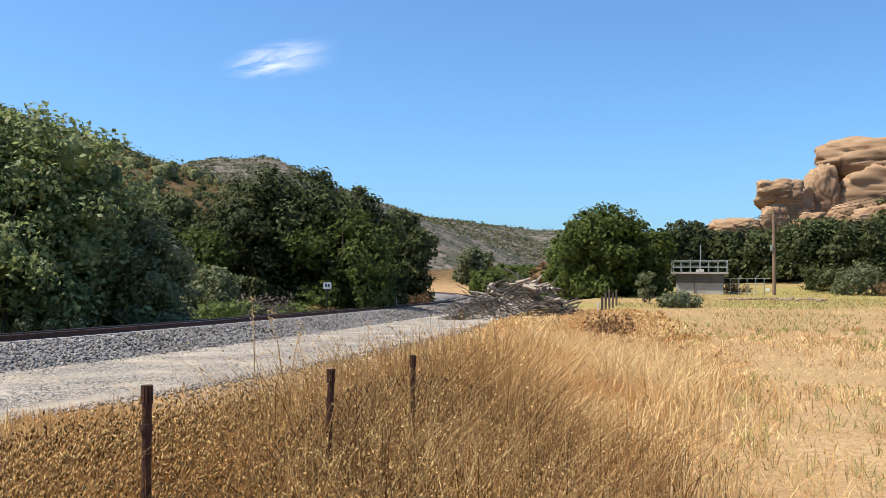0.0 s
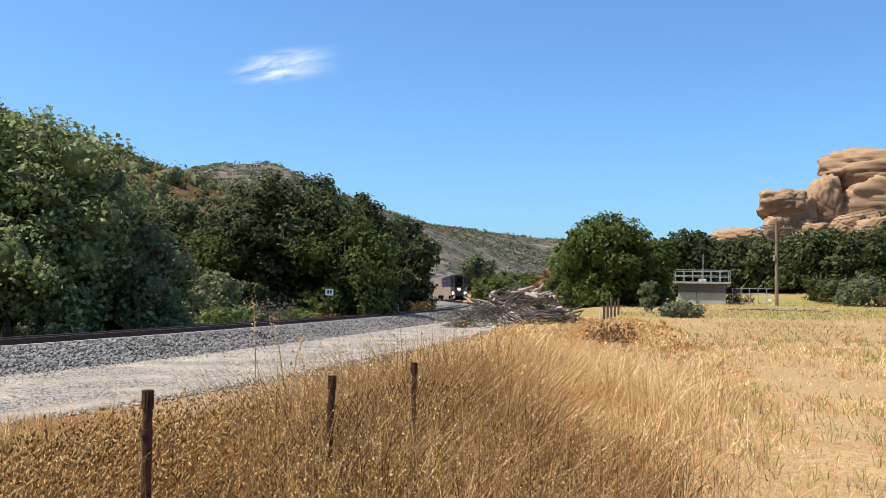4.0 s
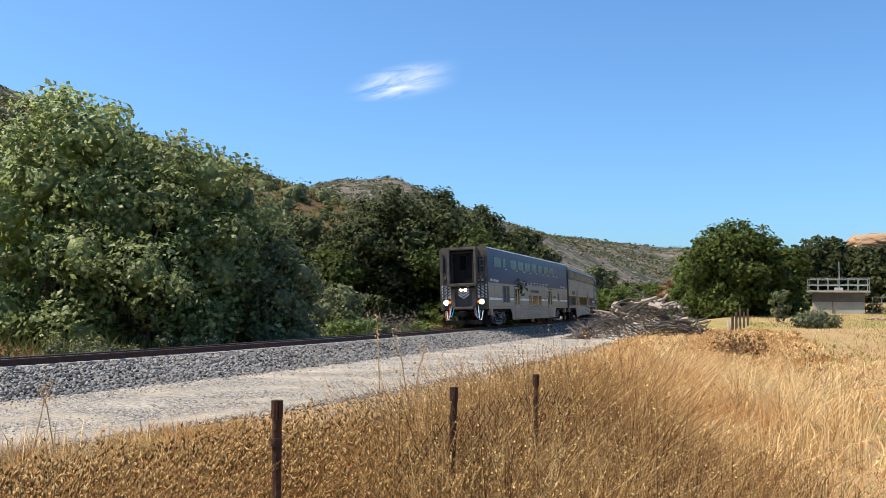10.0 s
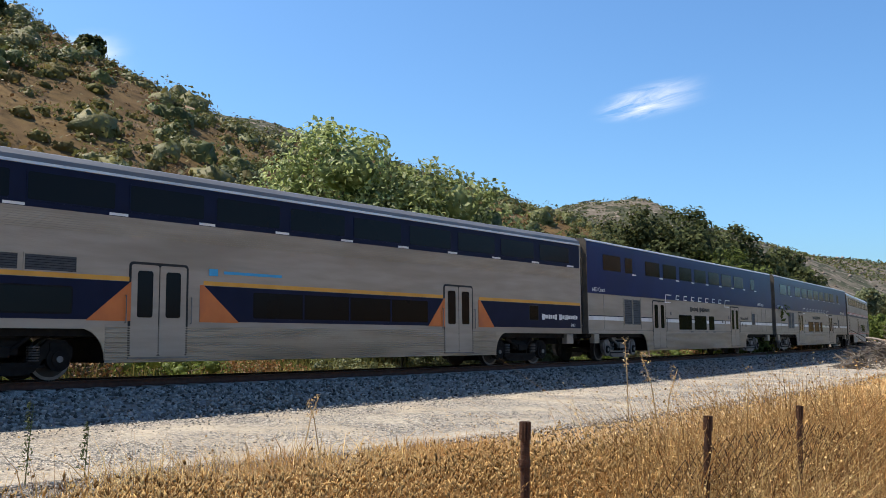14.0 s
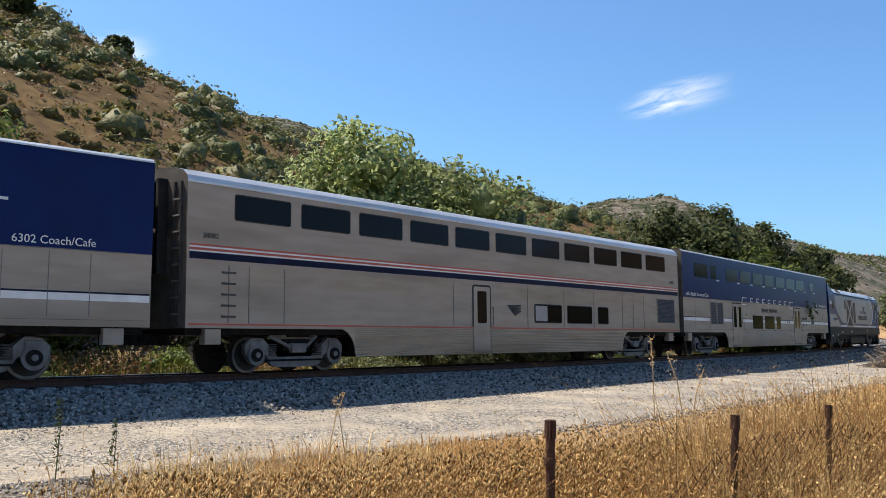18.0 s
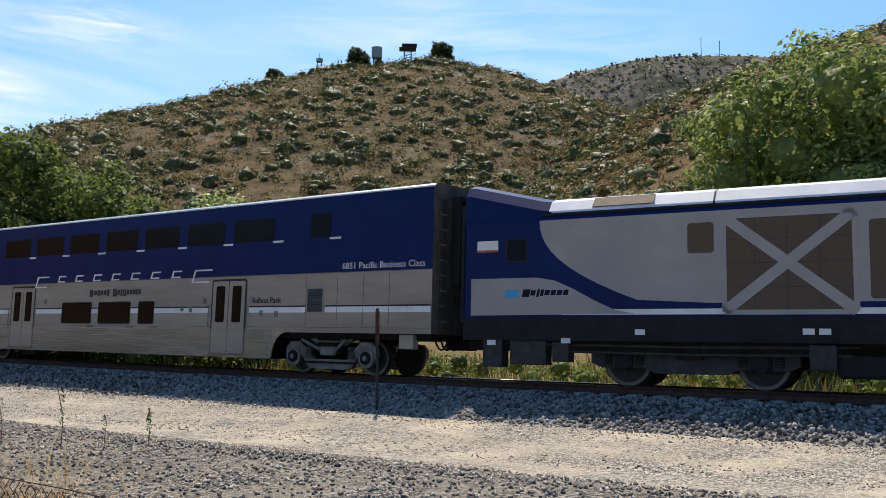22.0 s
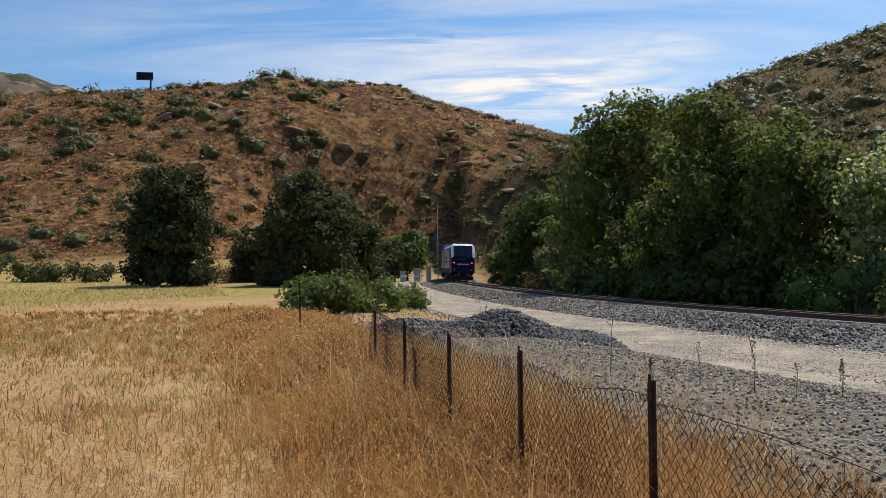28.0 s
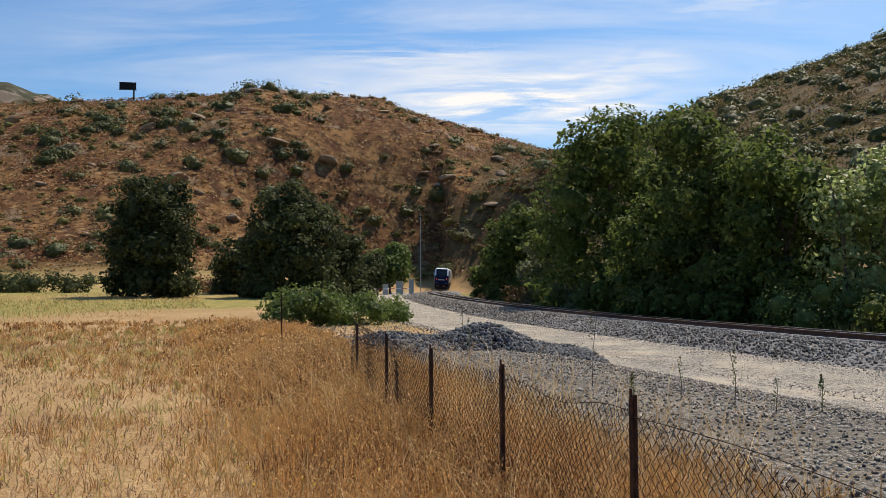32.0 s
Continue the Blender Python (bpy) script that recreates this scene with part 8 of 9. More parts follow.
bo, bz = np.array([p[0] for p in BED]), np.array([p[1] for p in BED])
n = 38000
s = np.concatenate([rg.uniform(-50, 60, n // 2), rg.normal(6, 16, n - n // 2)])
o = np.where(rg.random(n) < 0.86, rg.uniform(0.95, 4.7, n), rg.uniform(-4.5, 0.6, n))
x, y, z, _ = track(s, o)
hump = 0.10 * ease(fbm(s, s * 0, 4, 2, 6), 0.0, 0.5) * ease(o, 1.6, 2.6) * (1 - ease(o, 3.4, 4.4))
stones_mesh("ballast_stones", "grey crushed ballast stones beside the rails", x, y, z + np.interp(o, bo, bz) + 0.012 + hump * rg.random(n), rg.uniform(0.028, 0.066, n), "stone", rg)
n = 26000
s = np.concatenate([rg.uniform(-135, -45, n // 2), rg.uniform(50, 150, n - n // 2)])
o = np.where(rg.random(n) < 0.8, rg.uniform(0.95, 5.2, n), rg.uniform(-4.6, 0.6, n))
x, y, z, _ = track(s, o)
stones_mesh("ballast_stones", "grey crushed ballast stones along the far bends", x, y, z + np.interp(o, bo, bz) + 0.012, rg.uniform(0.05, 0.1, n), "stone", rg, small=True)
n = 44000
s, o = rg.normal(10, 18, n), rg.uniform(4.2, 16.6, n)
band = ease(np.abs(o - 6.3), 0.3, 1.1) * ease(np.abs(o - 9.0), 0.2, 0.9)
m = (rg.random(n) < 0.25 + 0.75 * band) & ((o < 14) | (s > 5))
s, o = s[m], o[m]
x, y, z, _ = track(s, o)
stones_mesh("road_gravel", "loose grey gravel scattered over the road", x, y, ground_z(x, y) + 0.026 + 0.026 * (o > 9.7) * (s > 2), rg.uniform(0.010, 0.028, len(x)) * (1 + 0.2 * (o > 9.7)), "roadstone", rg, small=True)
# pale outcrops on the ridges far off
n = 6000
a = np.radians(np.concatenate([rg.uniform(-18, 24, n // 2), rg.uniform(28, 95, n - n // 2)]))
d = np.concatenate([rg.uniform(620, 1000, n // 2), rg.uniform(530, 630, n - n // 2)])
x, y = -np.sin(a) * d, np.cos(a) * d
z, hill, _ = terrain(x, y)
m = (hill > 0.5) & (fbm(x, y, 60, 3, 41) > -0.15)
x, y, z, d = x[m], y[m], z[m], d[m]
stones_mesh("ridge_rocks", "pale rock outcrops scattered over the distant ridges", x, y, z + 0.2, rg.uniform(0.35, 1.7, len(x)) * d / 600, "palerock", rg, "rocks")
# heap of fresh ballast
cx, cy = bearing(136.3, 23.5)
hx, hy = bearing(128, 1.0)
n = 7500
u, w = rg.uniform(-3.4, 3.2, n), rg.uniform(-1.5, 1.5, n)
hgt = 0.6 * np.clip(1 - (u / 3.4) ** 2, 0, 1) ** 0.55 * np.clip(1 - (w / 1.5) ** 2, 0, 1) * (0.8 + 0.25 * np.sin(u * 2.2 + 0.8))
m = hgt > 0.01
u, w, hgt = u[m], w[m], hgt[m]
ax, ay = bearing(55, 1.0)
bx, by = bearing(-35, 1.0)
x, y = cx + u * ax + w * bx, cy + u * ay + w * by
heap = stones_mesh("gravel_heap", "heap of dark grey crushed ballast by the fence", x, y, ground_z(x, y) + hgt * rg.uniform(0.75, 1.0, len(x)), rg.uniform(0.05, 0.10, len(x)), "darkstone", rg, "gravel heap")

# ---- brush pile ----
pile = tagged(new("brush_pile"), "heap of bleached dead branches and cut logs", "brush pile")
pxx, pyy = bearing(-3.9, 39.5)
pile.location = (pxx, pyy, float(ground_z([pxx], [pyy])[0]))
pile.rotation_euler = (0, 0, radians(-4))
rp_ = random.Random(11)


def heap_h(u, w):
    return 1.85 * max(0, 1 - (abs(u) / 3.0) ** 1.7) * max(0, 1 - (abs(w) / 1.8) ** 2)


def branch_bm(bm, u, w, z, L, r, rr=rp_):
    a, e = rr.uniform(0, math.pi * 2), rr.gauss(0.1, 0.35)
    d = Vector((math.cos(a) * math.cos(e), 0.7 * math.sin(a) * math.cos(e), math.sin(e)))
    bend = Vector((rr.gauss(0, 0.2), rr.gauss(0, 0.2), rr.gauss(0, 0.14))) * L
    c = Vector((u, w, z))
    pts = [c + d * (t - 0.5) * L + bend * (t - 0.5) ** 2 * 1.6 for t in (0, 0.25, 0.5, 0.75, 1)]
    for p in pts:
        p.z = max(p.z, 0.02)
    tube(bm, pts, r, r * 0.45, 6)


for k in range(150):
    u, w = rp_.uniform(-2.7, 2.7), rp_.uniform(-1.5, 1.4)
    h = heap_h(u, w)
    bm = bmesh.new()
    branch_bm(bm, u, w, h * rp_.uniform(0.55, 1.02), rp_.uniform(0.8, 2.2), rp_.uniform(0.018, 0.055))
    part("branch", bm, M["drywood"], pile)
for k in range(16):
    u, w = rp_.uniform(-1.4, 1.8), rp_.uniform(-1.0, 0.5)
    bm = bmesh.new()
    branch_bm(bm, u, w, heap_h(u, w) * 0.95, rp_.uniform(0.5, 1.1), rp_.uniform(0.08, 0.15))
    part("log", bm, M["palewood"], pile, "thick pale cut log")
bm = bmesh.new()
for k in range(700):
    u, w = rp_.uniform(-2.9, 2.9), rp_.uniform(-1.7, 1.6)
    branch_bm(bm, u, w, heap_h(u, w) * rp_.uniform(0.2, 0.95), rp_.uniform(0.4, 1.3), rp_.uniform(0.008, 0.02))
tw = part("twig_tangle", bm, M["drywood"], pile)
tw["kind"] = "stuff"
for k in range(14):
    u = rp_.uniform(-3.2, 1.6)
    o = new("rubble", stones[k % 5])
    qx, qy = pxx + u, pyy - 1.9 + rp_.uniform(-0.4, 0.3)
    o.location, o.scale = (qx, qy, float(ground_z([qx], [qy])[0]) + 0.03), (rp_.uniform(0.12, 0.32), rp_.uniform(0.1, 0.25), rp_.uniform(0.08, 0.16))
    o.rotation_euler = (0, 0, rp_.uniform(0, 6))
    tagged(o, "pale broken concrete chunk beside the brush pile", "rubble", "rubble by the brush pile")

# ---- things round the field ----
def at_yaw(name, yaw, dist, label, category, group="", turn=None):
    o = tagged(new(name), label, category, group)
    x, y = bearing(yaw, dist)
    o.location = (x, y, float(ground_z([x], [y])[0]))
    o.rotation_euler = (0, 0, radians(yaw if turn is None else turn))
    return o


st = at_yaw("survey_stake", -9.0, 46, "white wooden survey stake in dry grass", "stake")
part("stake", box_bm(-0.04, 0.04, -0.02, 0.02, -0.1, 0.62, bev=0.008), M["signwhite"], st)
st.rotation_euler = (0, radians(6), 0)
for k in range(5):
    o = at_yaw("old_post", -9.3 - 0.22 * k, 44 + 3.2 * k, "dark weathered wooden fence post", "post", "old wooden fence posts")
    part("timber", box_bm(-0.06, 0.06, -0.05, 0.05, -0.2, 0.9 + 0.12 * (k % 3), bev=0.02), M["bark"], o)
ms = at_yaw("milepost_sign", 8.1, 55, "small white sign on a steel post beside the rails", "sign")
part("post", box_bm(-0.03, 0.03, -0.02, 0.02, -0.2, 2.0), M["galv"], ms)
pl = part("plate", box_bm(-0.24, 0.24, -0.035, -0.02, 1.78, 2.18, bev=0.01), M["signwhite"], ms)
nb = bmesh.new()
for k in range(2):
    add_box(nb, -0.14 + k * 0.16, -0.03 + k * 0.16, -0.042, -0.034, 1.9, 2.1)
part("sign_bars", nb, M["ink"], pl)
for k in range(3):
    o = at_yaw("stake", 4.15 - 0.22 * k, 72, "short grey steel stake behind the rails", "stake", "stakes behind the rails")
    part("stake", box_bm(-0.04, 0.04, -0.03, 0.03, -0.1, 0.95, bev=0.01), M["pipe"], o)
wb = at_yaw("relay_post", 2.0, 88, "white-topped trackside marker post", "post")
part("post", box_bm(-0.05, 0.05, -0.05, 0.05, -0.1, 0.8), M["galv"], wb)
part("cap", box_bm(-0.1, 0.1, -0.08, 0.08, 0.75, 1.1, bev=0.03), M["signwhite"], wb)
# water tank house with a railed roof
tk = at_yaw("valve_house", -15.2, 86, "small concrete waterworks building with a railed flat roof", "building")
part("wall", box_bm(-2.05, 2.05, -2.0, 2.0, -0.3, 0.95), M["concrete"], tk, "pale concrete lower wall")
part("wall", box_bm(-2.08, 2.08, -2.03, 2.03, 0.95, 1.75), M["darkconcrete"], tk, "darker upper wall")
part("roof_slab", box_bm(-2.5, 2.5, -2.4, 2.4, 1.75, 1.92, bev=0.02), M["concrete"], tk)
for s in (-2.4, 2.4):
    for k in range(7):
        part("railing_post", add_cyl(bmesh.new(), (-2.42 + k * 0.806, s, 2.45), 0.03, 1.05, "z", 8), M["pipe"], tk)
    for z in (2.45, 2.97):
        part("rail_bar", add_cyl(bmesh.new(), (0, s, z), 0.028, 4.9, "x", 8), M["pipe"], tk)
for s in (-2.42, 2.42):
    for z in (2.45, 2.97):
        part("rail_bar", add_cyl(bmesh.new(), (s, 0, z), 0.028, 4.8, "y", 8), M["pipe"], tk)
part("hatch", box_bm(-0.3, 0.4, -0.6, 0.2, 1.92, 2.2, bev=0.04), M["concrete"], tk)
part("mast", add_cyl(bmesh.new(), (0.1, 0.3, 3.2), 0.04, 2.6, "z", 8), M["pipe"], tk)
part("pipe", add_cyl(bmesh.new(), (0.1, -2.1, 1.1), 0.09, 0.7, "x", 10), M["darkconcrete"], tk)
part("downpipe", add_cyl(bmesh.new(), (-0.45, -2.07, 0.5), 0.05, 1.3, "z", 8), M["darkconcrete"], tk)
yf = at_yaw("yard_fence", -18.0, 85, "grey chain-link yard fence with barbed-wire arms", "fence", turn=-18)
for k in range(8):
    x = -2.2 + k * 0.72 if k < 7 else -4.6
    p = part("post", add_cyl(bmesh.new(), (x, 0, 0.7), 0.035, 1.5, "z", 8), M["pipe"], yf)
    if k % 2 == 0:
        arm = bmesh.new()
        tube(arm, [(x, 0, 1.45), (x + 0.1, 0, 1.6), (x + 0.3, 0, 1.75)], 0.025, 0.02, 6)
        part("arm", arm, M["pipe"], p)
for z in (1.42, 0.9, 0.15):
    part("rail_bar", add_cyl(bmesh.new(), (-0.2, 0, z), 0.022, 4.2, "x", 8), M["pipe"], yf)
part("sign", box_bm(1.5, 1.85, -0.05, -0.03, 0.3, 0.55), M["signwhite"], yf)
up = at_yaw("utility_pole", -19.5, 84, "weathered wooden utility pole with a crossarm", "utility pole", turn=-12)
part("pole", add_cyl(bmesh.new(), (0, 0, 3.4), 0.17, 7.6, "z", 12, 0.12), M["pole"], up)
ca = part("crossarm", box_bm(-1.35, 1.35, -0.06, 0.06, 6.75, 6.88, bev=0.01), M["pole"], up)
for k in range(5):
    part("insulator", add_cyl(bmesh.new(), (-1.2 + k * 0.6, 0, 6.96), 0.05, 0.16, "z", 8, 0.03), M["pipe"], ca)
part("transformer_box", box_bm(-0.3, -0.12, -0.2, 0.1, 3.9, 4.4, bev=0.02), M["pipe"], up)
gw = bmesh.new()
tube(gw, [(0, 0, 6.2), (1.1, 0.2, 3.2), (2.3, 0.4, 0.3)], 0.012, 0.012, 5)
part("guy_wire", gw, M["galv"], up)


def cables(name, label, ends, sag, r=0.02):
    for (xa, ya, za), (xb, yb, zb) in ends:
        bm = bmesh.new()
        tube(bm, [(xa + (xb - xa) * t, ya + (yb - ya) * t, za + (zb - za) * t - sag * 4 * t * (1 - t)) for t in [k / 16 for k in range(17)]], r, r, 5)
        me = bpy.data.meshes.new(name)
        bm.to_mesh(me)
        bm.free()
        me.materials.append(M["galv"])
        tagged(new(name, me), label, "cable", "overhead cables")


ux, uy, uz = up.location
ex, ey = bearing(-34, 75)
wx, wy = bearing(-13, 150)
cables("overhead_cable", "thin dark overhead cable strung between poles", [((ux + k * 0.6, uy, uz + 7), (ex + k * 0.6, ey, 12)) for k in (-2, 0, 2)] + [((ux + k * 0.6, uy, uz + 7), (wx + k, wy, 8.5)) for k in (-2, 0, 2)], 0.7)
qa, qb = bearing(172, 92), bearing(157, 118)
cables("overhead_cable", "thin dark overhead cable across the field's end", [((*qa, 10.2 - k * 0.8), (*qb, 9.2 - k * 0.8)) for k in range(2)], 0.8, 0.025)
# rubble line and dirt track in the field
for k in range(22):
    yaw = -17.0 - 0.25 * k + rp_.uniform(-0.15, 0.15)
    x, y = bearing(yaw, 72 + rp_.uniform(-2, 2))
    o = new("rubble", stones[k % 5])
    o.location, o.scale = (x, y, float(ground_z([x], [y])[0]) + 0.05), (rp_.uniform(0.2, 0.6), rp_.uniform(0.2, 0.4), rp_.uniform(0.12, 0.28))
    tagged(o, "pale broken rock lying in the dry field", "rubble", "rubble in the field")
# level crossing at the bend
mast = at_yaw("signal_mast", 139.65, 150, "tall slim grey signal mast by the crossing", "mast")
part("mast", add_cyl(bmesh.new(), (0, 0, 6.6), 0.09, 13.6, "z", 10, 0.05), M["pipe"], mast)
part("bracket", box_bm(-0.3, 0.3, -0.05, 0.05, 13.0, 13.1), M["galv"], mast)
for yaw, w, h, lab in ((141.0, 1.1, 2.1, "pale grey trackside equipment cabinet"), (140.25, 0.8, 2.4, "tall pale equipment cabinet by the crossing"), (141.9, 0.9, 1.7, "grey equipment cabinet by the crossing")):
    c = at_yaw("equipment_cabinet", yaw, 146, lab, "cabinet", "cabinets by the crossing")
    part("body", box_bm(-w / 2, w / 2, -0.4, 0.4, -0.1, h, bev=0.03), M["ltgrey"], c)
    part("lid", box_bm(-w / 2 - 0.06, w / 2 + 0.06, -0.46, 0.46, h, h + 0.08, bev=0.02), M["pipe"], c)
    part("door", box_bm(-w / 2 + 0.08, w / 2 - 0.08, -0.42, -0.4, 0.1, h - 0.15), M["pipe"], c)
cg = at_yaw("crossing_gate", 141.8, 138, "lowered pale gate arm at the level crossing", "gate")
part("arm", box_bm(-3.6, 3.6, -0.05, 0.05, 0.95, 1.07, bev=0.01), M["signwhite"], cg)
for k in range(4):
    part("stripe", box_bm(-3.2 + k * 1.8, -2.4 + k * 1.8, -0.056, 0.056, 0.945, 1.075), M["redline"], cg)
part("stand", box_bm(-1.6, -1.3, -0.15, 0.15, -0.1, 1.2, bev=0.02), M["galv"], cg)
for k in range(6):
    fpost = at_yaw("yard_post", 142.4 - 0.42 * k, 152, "thin grey fence post by the crossing", "post", "posts by the crossing")
    part("post", add_cyl(bmesh.new(), (0, 0, 0.9), 0.05, 2.0, "z", 8), M["pipe"], fpost)
# hilltop works
bb = at_yaw("billboard", 157.7, 246, "dark roadside billboard seen from behind on the hill", "billboard", turn=150)
part("post", add_cyl(bmesh.new(), (1.5, 0, 2.2), 0.22, 5.0, "z", 10), M["galv"], bb)
pnl = part("panel", box_bm(-2.1, 2.1, -0.12, 0.12, 3.0, 4.9, bev=0.03), M["charcoal"], bb)
part("frame", box_bm(-2.2, 2.2, 0.12, 0.2, 2.85, 3.0), M["galv"], bb)
for k in range(4):
    part("brace", box_bm(-1.7 + k * 1.1, -1.6 + k * 1.1, 0.12, 0.24, 3.0, 4.9), M["galv"], bb)


def lattice_tower(yaw, dist, h, w, label, cap):
    t = at_yaw("lattice_tower", yaw, dist, label, "tower", "towers on the hilltop")
    for a in (-1, 1):
        for b in (-1, 1):
            bm = bmesh.new()
            tube(bm, [(a * w, b * w, -0.5), (a * w * 0.8, b * w * 0.8, h)], 0.14, 0.1, 6)
            part("leg", bm, M["galv"], t)
    for k in range(1, 5):
        z = h * k / 5
        bm = bmesh.new()
        for s in (-1, 1):
            tube(bm, [(-w, s * w, z - h / 5), (w, s * w, z)], 0.07, 0.07, 4)
            tube(bm, [(s * w, -w, z), (s * w, w, z - h / 5)], 0.07, 0.07, 4)
        part("brace", bm, M["galv"], t)
    if cap == "platform":
        part("deck", box_bm(-w * 2.2, w * 2.2, -w * 1.6, w * 1.6, h, h + 0.3), M["galv"], t)
        part("canopy", box_bm(-w * 1.5, w * 2.4, -w * 1.4, w * 1.4, h + 1.2, h + 1.5), M["galv"], t)
        part("stay", box_bm(-0.1, 0.1, -0.1, 0.1, h, h + 1.3), M["galv"], t)
    elif cap == "dish":
        part("cabin", add_cyl(bmesh.new(), (0, 0, h + 0.5), w * 1.3, 1.0, "z", 10), M["pipe"], t)
        part("whip", add_cyl(bmesh.new(), (0, 0, h + 1.8), 0.06, 2.0, "z", 6), M["galv"], t)
    else:
        part("tank", add_cyl(bmesh.new(), (0, 0, h + 1.3), w * 1.5, 3.4, "z", 16), M["pipe"], t)
        part("tank_roof", add_cyl(bmesh.new(), (0, 0, h + 3.2), w * 1.55, 0.5, "z", 16, 0.2), M["pipe"], t)
    return t


lattice_tower(105.5, 272, 4.0, 0.8, "slim lattice radio tower on the hilltop", "dish")
lattice_tower(101.8, 274, 2.6, 1.1, "water tank on short legs on the hilltop", "tank")
lattice_tower(99.8, 276, 4.2, 1.2, "steel lookout tower with a platform on the hilltop", "platform")
for yaw, h in ((81.1, 13), (80.0, 11)):
    m_ = at_yaw("antenna_mast", yaw, 616, "thin antenna mast on the distant ridge", "mast", "masts on the ridge")
    part("mast", add_cyl(bmesh.new(), (0, 0, h / 2), 0.22, h, "z", 6), M["galv"], m_)
for yaw, dist, h, r in ((97.6, 278, 6.4, 4.2), (103.0, 272, 5.8, 3.8), (108.3, 270, 4.4, 3.2), (64.7, 163, 2.6, 2.8), (61.2, 158, 3.2, 3.2), (57.2, 157, 2.8, 2.8), (53.6, 150, 4.6, 3.2), (52.2, 140, 3.6, 2.6), (46.5, 140, 2.8, 2.4)):
    tree(yaw, dist, h, r, "oak", "dark evergreen shrub-oak on the hilltop", int(yaw * 10), 2000, 0.5, low=0.05, group="trees on the hills")


def weed_stalk(yaw, dist, h, label, bushy=True, mat="greenstalk"):
    rng = np.random.default_rng(int(yaw * 100))
    o = at_yaw("weed_stalk", yaw, dist, label, "weed", "weeds by the road")
    bm = bmesh.new()
    tube(bm, [(0, 0, -0.05), (0.02 * h, 0, h * 0.5), (0.05 * h * rng.normal(), 0.03, h)], 0.008, 0.003, 5)
    part("stem", bm, M["bark"] if not bushy else M["greenstalk"], o)
    n = 110 if bushy else 30
    t = rng.random(n) ** 0.7
    c = np.stack([rng.normal(0, 0.04, n) * (1.1 - t), rng.normal(0, 0.04, n) * (1.1 - t), 0.1 + t * h * 0.92], 1)
    v, f = leaf_quads(c, 0.045, None, rng, 0.35)
    lv = new("leaves", mesh_np("leaves", v, f, M[mat]))
    lv.parent = o


for yaw, dist, h, b in ((120.35, 12.5, 0.85, True), (128.87, 14.5, 1.3, False), (137.07, 19.5, 1.25, False), (136.6, 20.0, 0.9, True), (126.4, 11.5, 0.5, True), (48.64, 9.8, 0.85, True), (45.5, 10.2, 0.6, True), (52.0, 11.0, 0.5, True), (118.0, 12.0, 0.4, False), (123.5, 13.0, 0.6, False), (115.5, 12.5, 0.45, True)):
    weed_stalk(yaw, dist, h, "lone green weed stalk growing in the gravel" if b else "thin dry weed stalk in the gravel", b)
for yaw, dist, h, lean in ((12.4, 7.4, 1.55, -0.1), (10.8, 7.0, 1.35, 0.3), (10.2, 7.1, 1.45, -0.4), (33.0, 7.6, 1.0, 0.3), (31.5, 7.8, 0.95, -0.3), (9.0, 5.2, 1.1, 0.5), (14.5, 5.0, 1.1, -0.5)):
    o = at_yaw("straw_stalk", yaw, dist, "tall bent straw stalk above the weeds", "grass stalk", "tall straw stalks")
    bm = bmesh.new()
    tube(bm, [(0, 0, 0), (lean * 0.1, 0, h * 0.5), (lean * 0.3, 0, h * 0.85), (lean * 0.5, 0.02, h)], 0.006, 0.003, 5)
    part("stem", bm, M["straw"], o)
    rng = np.random.default_rng(int(yaw * 10))
    c = np.stack([lean * 0.4 + rng.normal(0, 0.015, 30), rng.normal(0, 0.015, 30), h * rng.uniform(0.85, 1.02, 30)], 1)
    v, f = leaf_quads(c, 0.03, None, rng, 0.4)
    hd = tagged(new("ear", mesh_np("ear", v, f, M["straw"])), kind="stuff")
    hd.parent = o

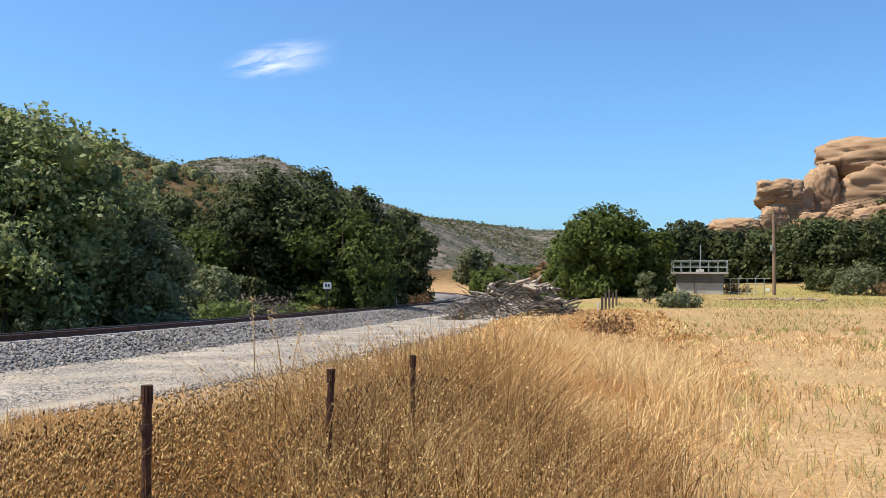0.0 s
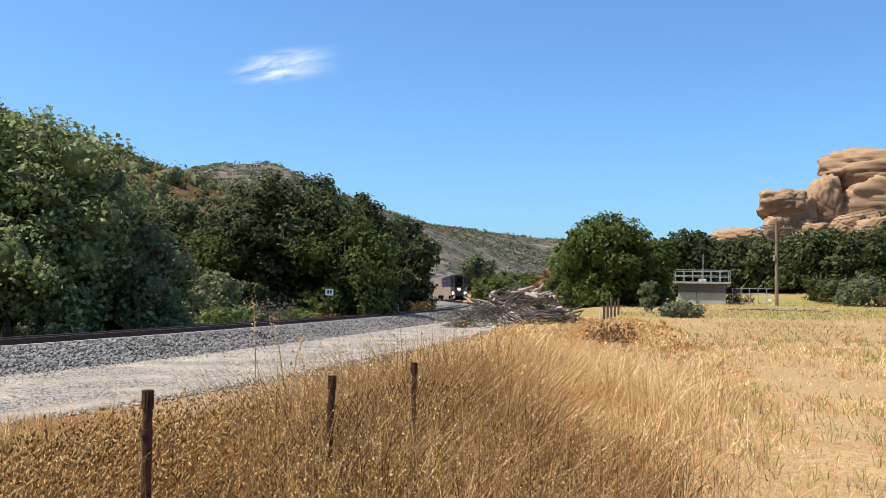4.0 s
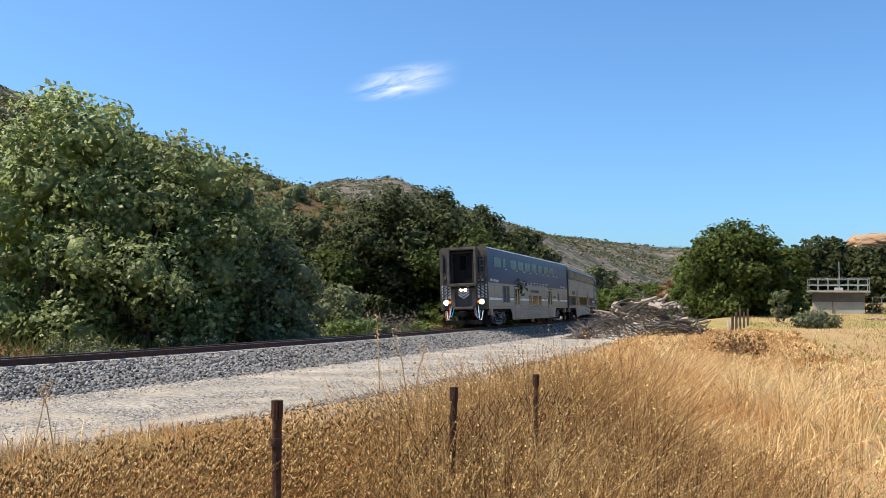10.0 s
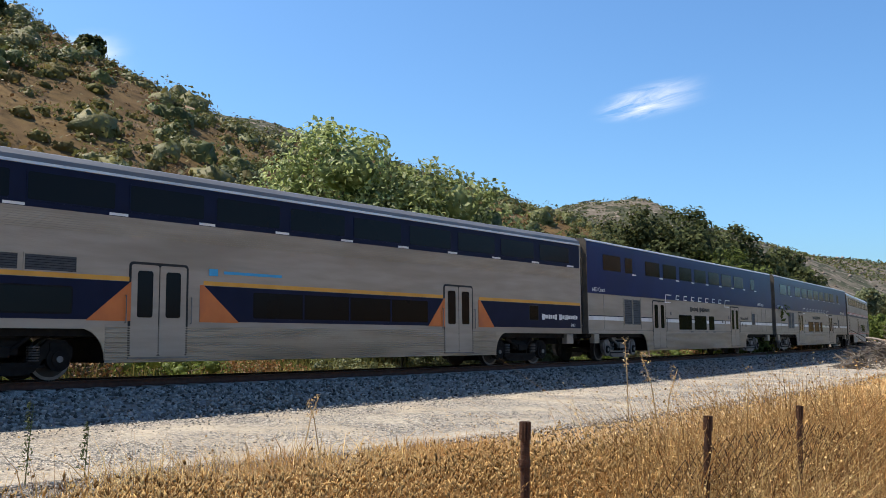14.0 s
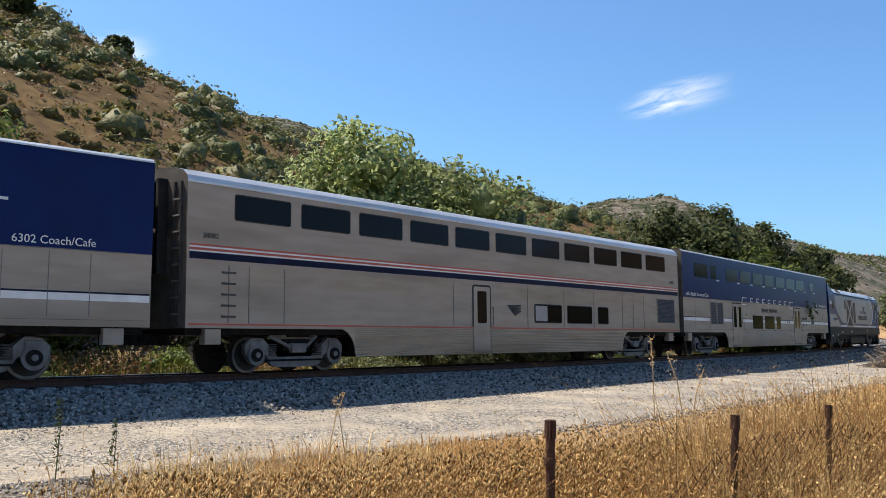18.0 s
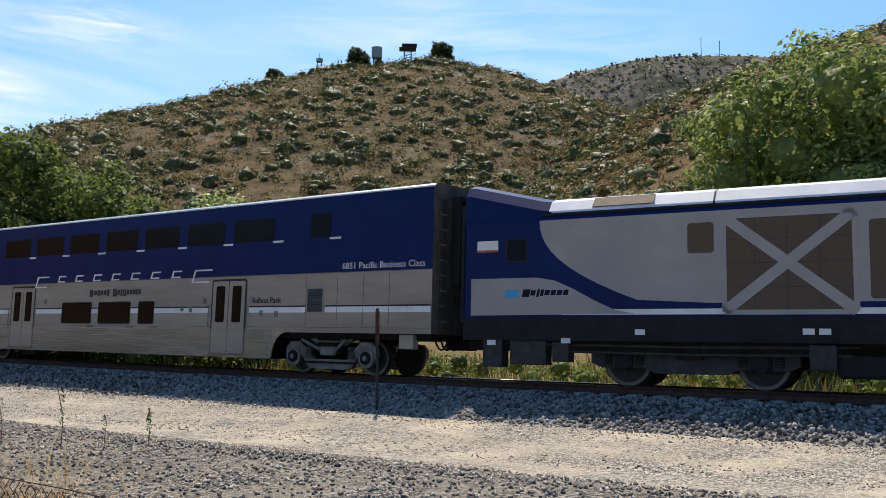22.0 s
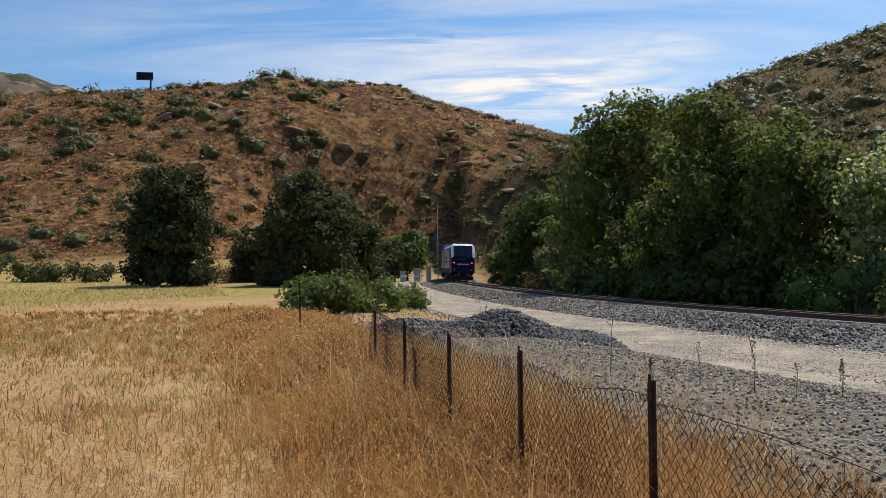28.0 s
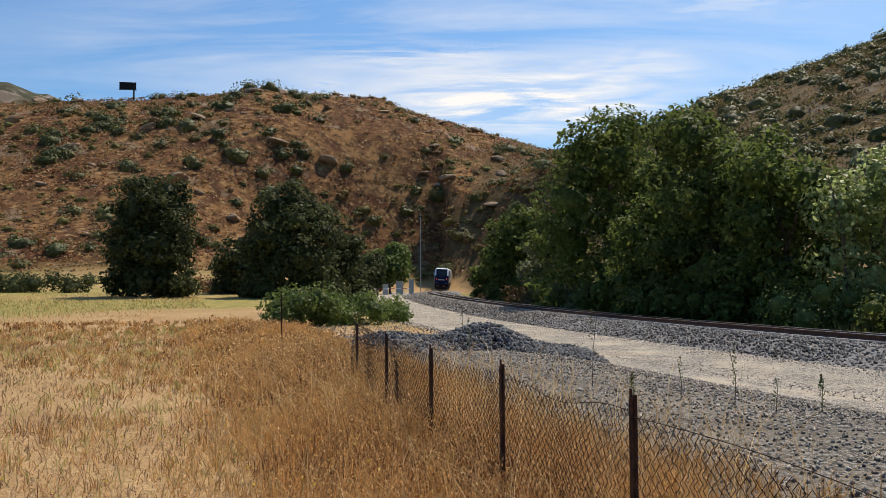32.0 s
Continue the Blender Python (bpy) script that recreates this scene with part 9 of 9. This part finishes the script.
# ---- clouds: thin high streaks far behind everything ----
def cloud_material(name, seed, strength, wisp=False):
    m, nt, bs = bare(name)
    nt.nodes.remove(bs)
    tc = nt.nodes.new("ShaderNodeTexCoord")
    mp = nt.nodes.new("ShaderNodeMapping")
    mp.inputs["Location"].default_value = (-1, -1, 0)
    mp.inputs["Scale"].default_value = (2, 2, 0)
    nt.links.new(tc.outputs["UV"], mp.inputs["Vector"])
    ln = nt.nodes.new("ShaderNodeVectorMath")
    ln.operation = "LENGTH"
    nt.links.new(mp.outputs[0], ln.inputs[0])
    fall = nt.nodes.new("ShaderNodeMapRange")
    fall.interpolation_type = "SMOOTHSTEP"
    fall.inputs["From Min"].default_value, fall.inputs["From Max"].default_value = 1.0, 0.1
    nt.links.new(ln.outputs["Value"], fall.inputs["Value"])
    mp2 = nt.nodes.new("ShaderNodeMapping")
    mp2.inputs["Scale"].default_value = (1.2, 1.7, 1) if wisp else (1.6, 3.4, 1)
    mp2.inputs["Rotation"].default_value = (0, 0, -0.22)
    mp2.inputs["Location"].default_value = (seed * 3.7, seed * 1.3, 0)
    nt.links.new(tc.outputs["UV"], mp2.inputs["Vector"])
    n = nt.nodes.new("ShaderNodeTexNoise")
    n.inputs["Scale"].default_value, n.inputs["Detail"].default_value, n.inputs["Roughness"].default_value = (2.2, 7, 0.6) if wisp else (2.0, 8, 0.6)
    n.inputs["Distortion"].default_value = 0.6
    nt.links.new(mp2.outputs[0], n.inputs["Vector"])
    r = nt.nodes.new("ShaderNodeMapRange")
    r.inputs["From Min"].default_value, r.inputs["From Max"].default_value = (0.36, 0.82) if wisp else (0.4, 0.72)
    nt.links.new(n.outputs["Fac"], r.inputs["Value"])
    if wisp:  # thickens towards one end
        su = nt.nodes.new("ShaderNodeSeparateXYZ")
        nt.links.new(tc.outputs["UV"], su.inputs[0])
        end = nt.nodes.new("ShaderNodeMapRange")
        end.interpolation_type = "SMOOTHSTEP"
        end.inputs["From Min"].default_value, end.inputs["From Max"].default_value = 0.1, 0.8
        nt.links.new(su.outputs[0], end.inputs["Value"])
        tail = nt.nodes.new("ShaderNodeMath")
        tail.operation = "MULTIPLY"
        nt.links.new(r.outputs[0], tail.inputs[0])
        nt.links.new(end.outputs[0], tail.inputs[1])
        r = tail
    a = nt.nodes.new("ShaderNodeMath")
    a.operation = "MULTIPLY"
    nt.links.new(fall.outputs[0], a.inputs[0])
    nt.links.new(r.outputs[0], a.inputs[1])
    b = nt.nodes.new("ShaderNodeMath")
    b.operation = "MULTIPLY"
    b.inputs[1].default_value = strength
    nt.links.new(a.outputs[0], b.inputs[0])
    em = nt.nodes.new("ShaderNodeEmission")
    em.inputs["Color"].default_value = (0.93, 0.96, 1.0, 1)
    em.inputs["Strength"].default_value = 1.1
    tr = nt.nodes.new("ShaderNodeBsdfTransparent")
    mx = nt.nodes.new("ShaderNodeMixShader")
    nt.links.new(b.outputs[0], mx.inputs[0])
    nt.links.new(tr.outputs[0], mx.inputs[1])
    nt.links.new(em.outputs[0], mx.inputs[2])
    nt.links.new(mx.outputs[0], nt.nodes["Material Output"].inputs["Surface"])
    return m


for i, (yaw, el, wy, we, op) in enumerate(((10.6, 14.2, 9.5, 2.6, 1.5), (46.3, 15.2, 7.5, 3.4, 1.6), (133.5, 12.0, 26, 7.0, 2.0), (140, 14.6, 18, 3.2, 0.7), (119, 17.4, 13, 4.0, 0.6), (145.8, 12.6, 8, 1.8, 0.6), (126, 13.6, 12, 4, 0.6), (56, 24, 30, 8, 0.25), (138, 15, 70, 20, 0.55), (96, 17, 44, 14, 0.42))):
    dist = 2600
    a0, e0 = radians(yaw), radians(el)
    c = Vector((-math.sin(a0) * math.cos(e0), math.cos(a0) * math.cos(e0), math.sin(e0))) * dist
    hw, hh = dist * math.tan(radians(wy / 2)), dist * math.tan(radians(we / 2))
    me = bpy.data.meshes.new("cloud")
    me.from_pydata([(-hw, -hh, 0), (hw, -hh, 0), (hw, hh, 0), (-hw, hh, 0)], [], [(0, 1, 2, 3)])
    uv = me.uv_layers.new(name="UVMap")
    for k, p in enumerate(((0, 0), (1, 0), (1, 1), (0, 1))):
        uv.data[k].uv = p
    me.materials.append(cloud_material("thin_cloud", i + 1, op, i < 2))
    o = new("cloud", me)
    o.matrix_world = look(c, (0, 0, 0), -12 if i < 2 else 0)
    o.visible_shadow = False
    tagged(o, "thin white wisp of high cloud", "cloud", kind="structure")

motions()
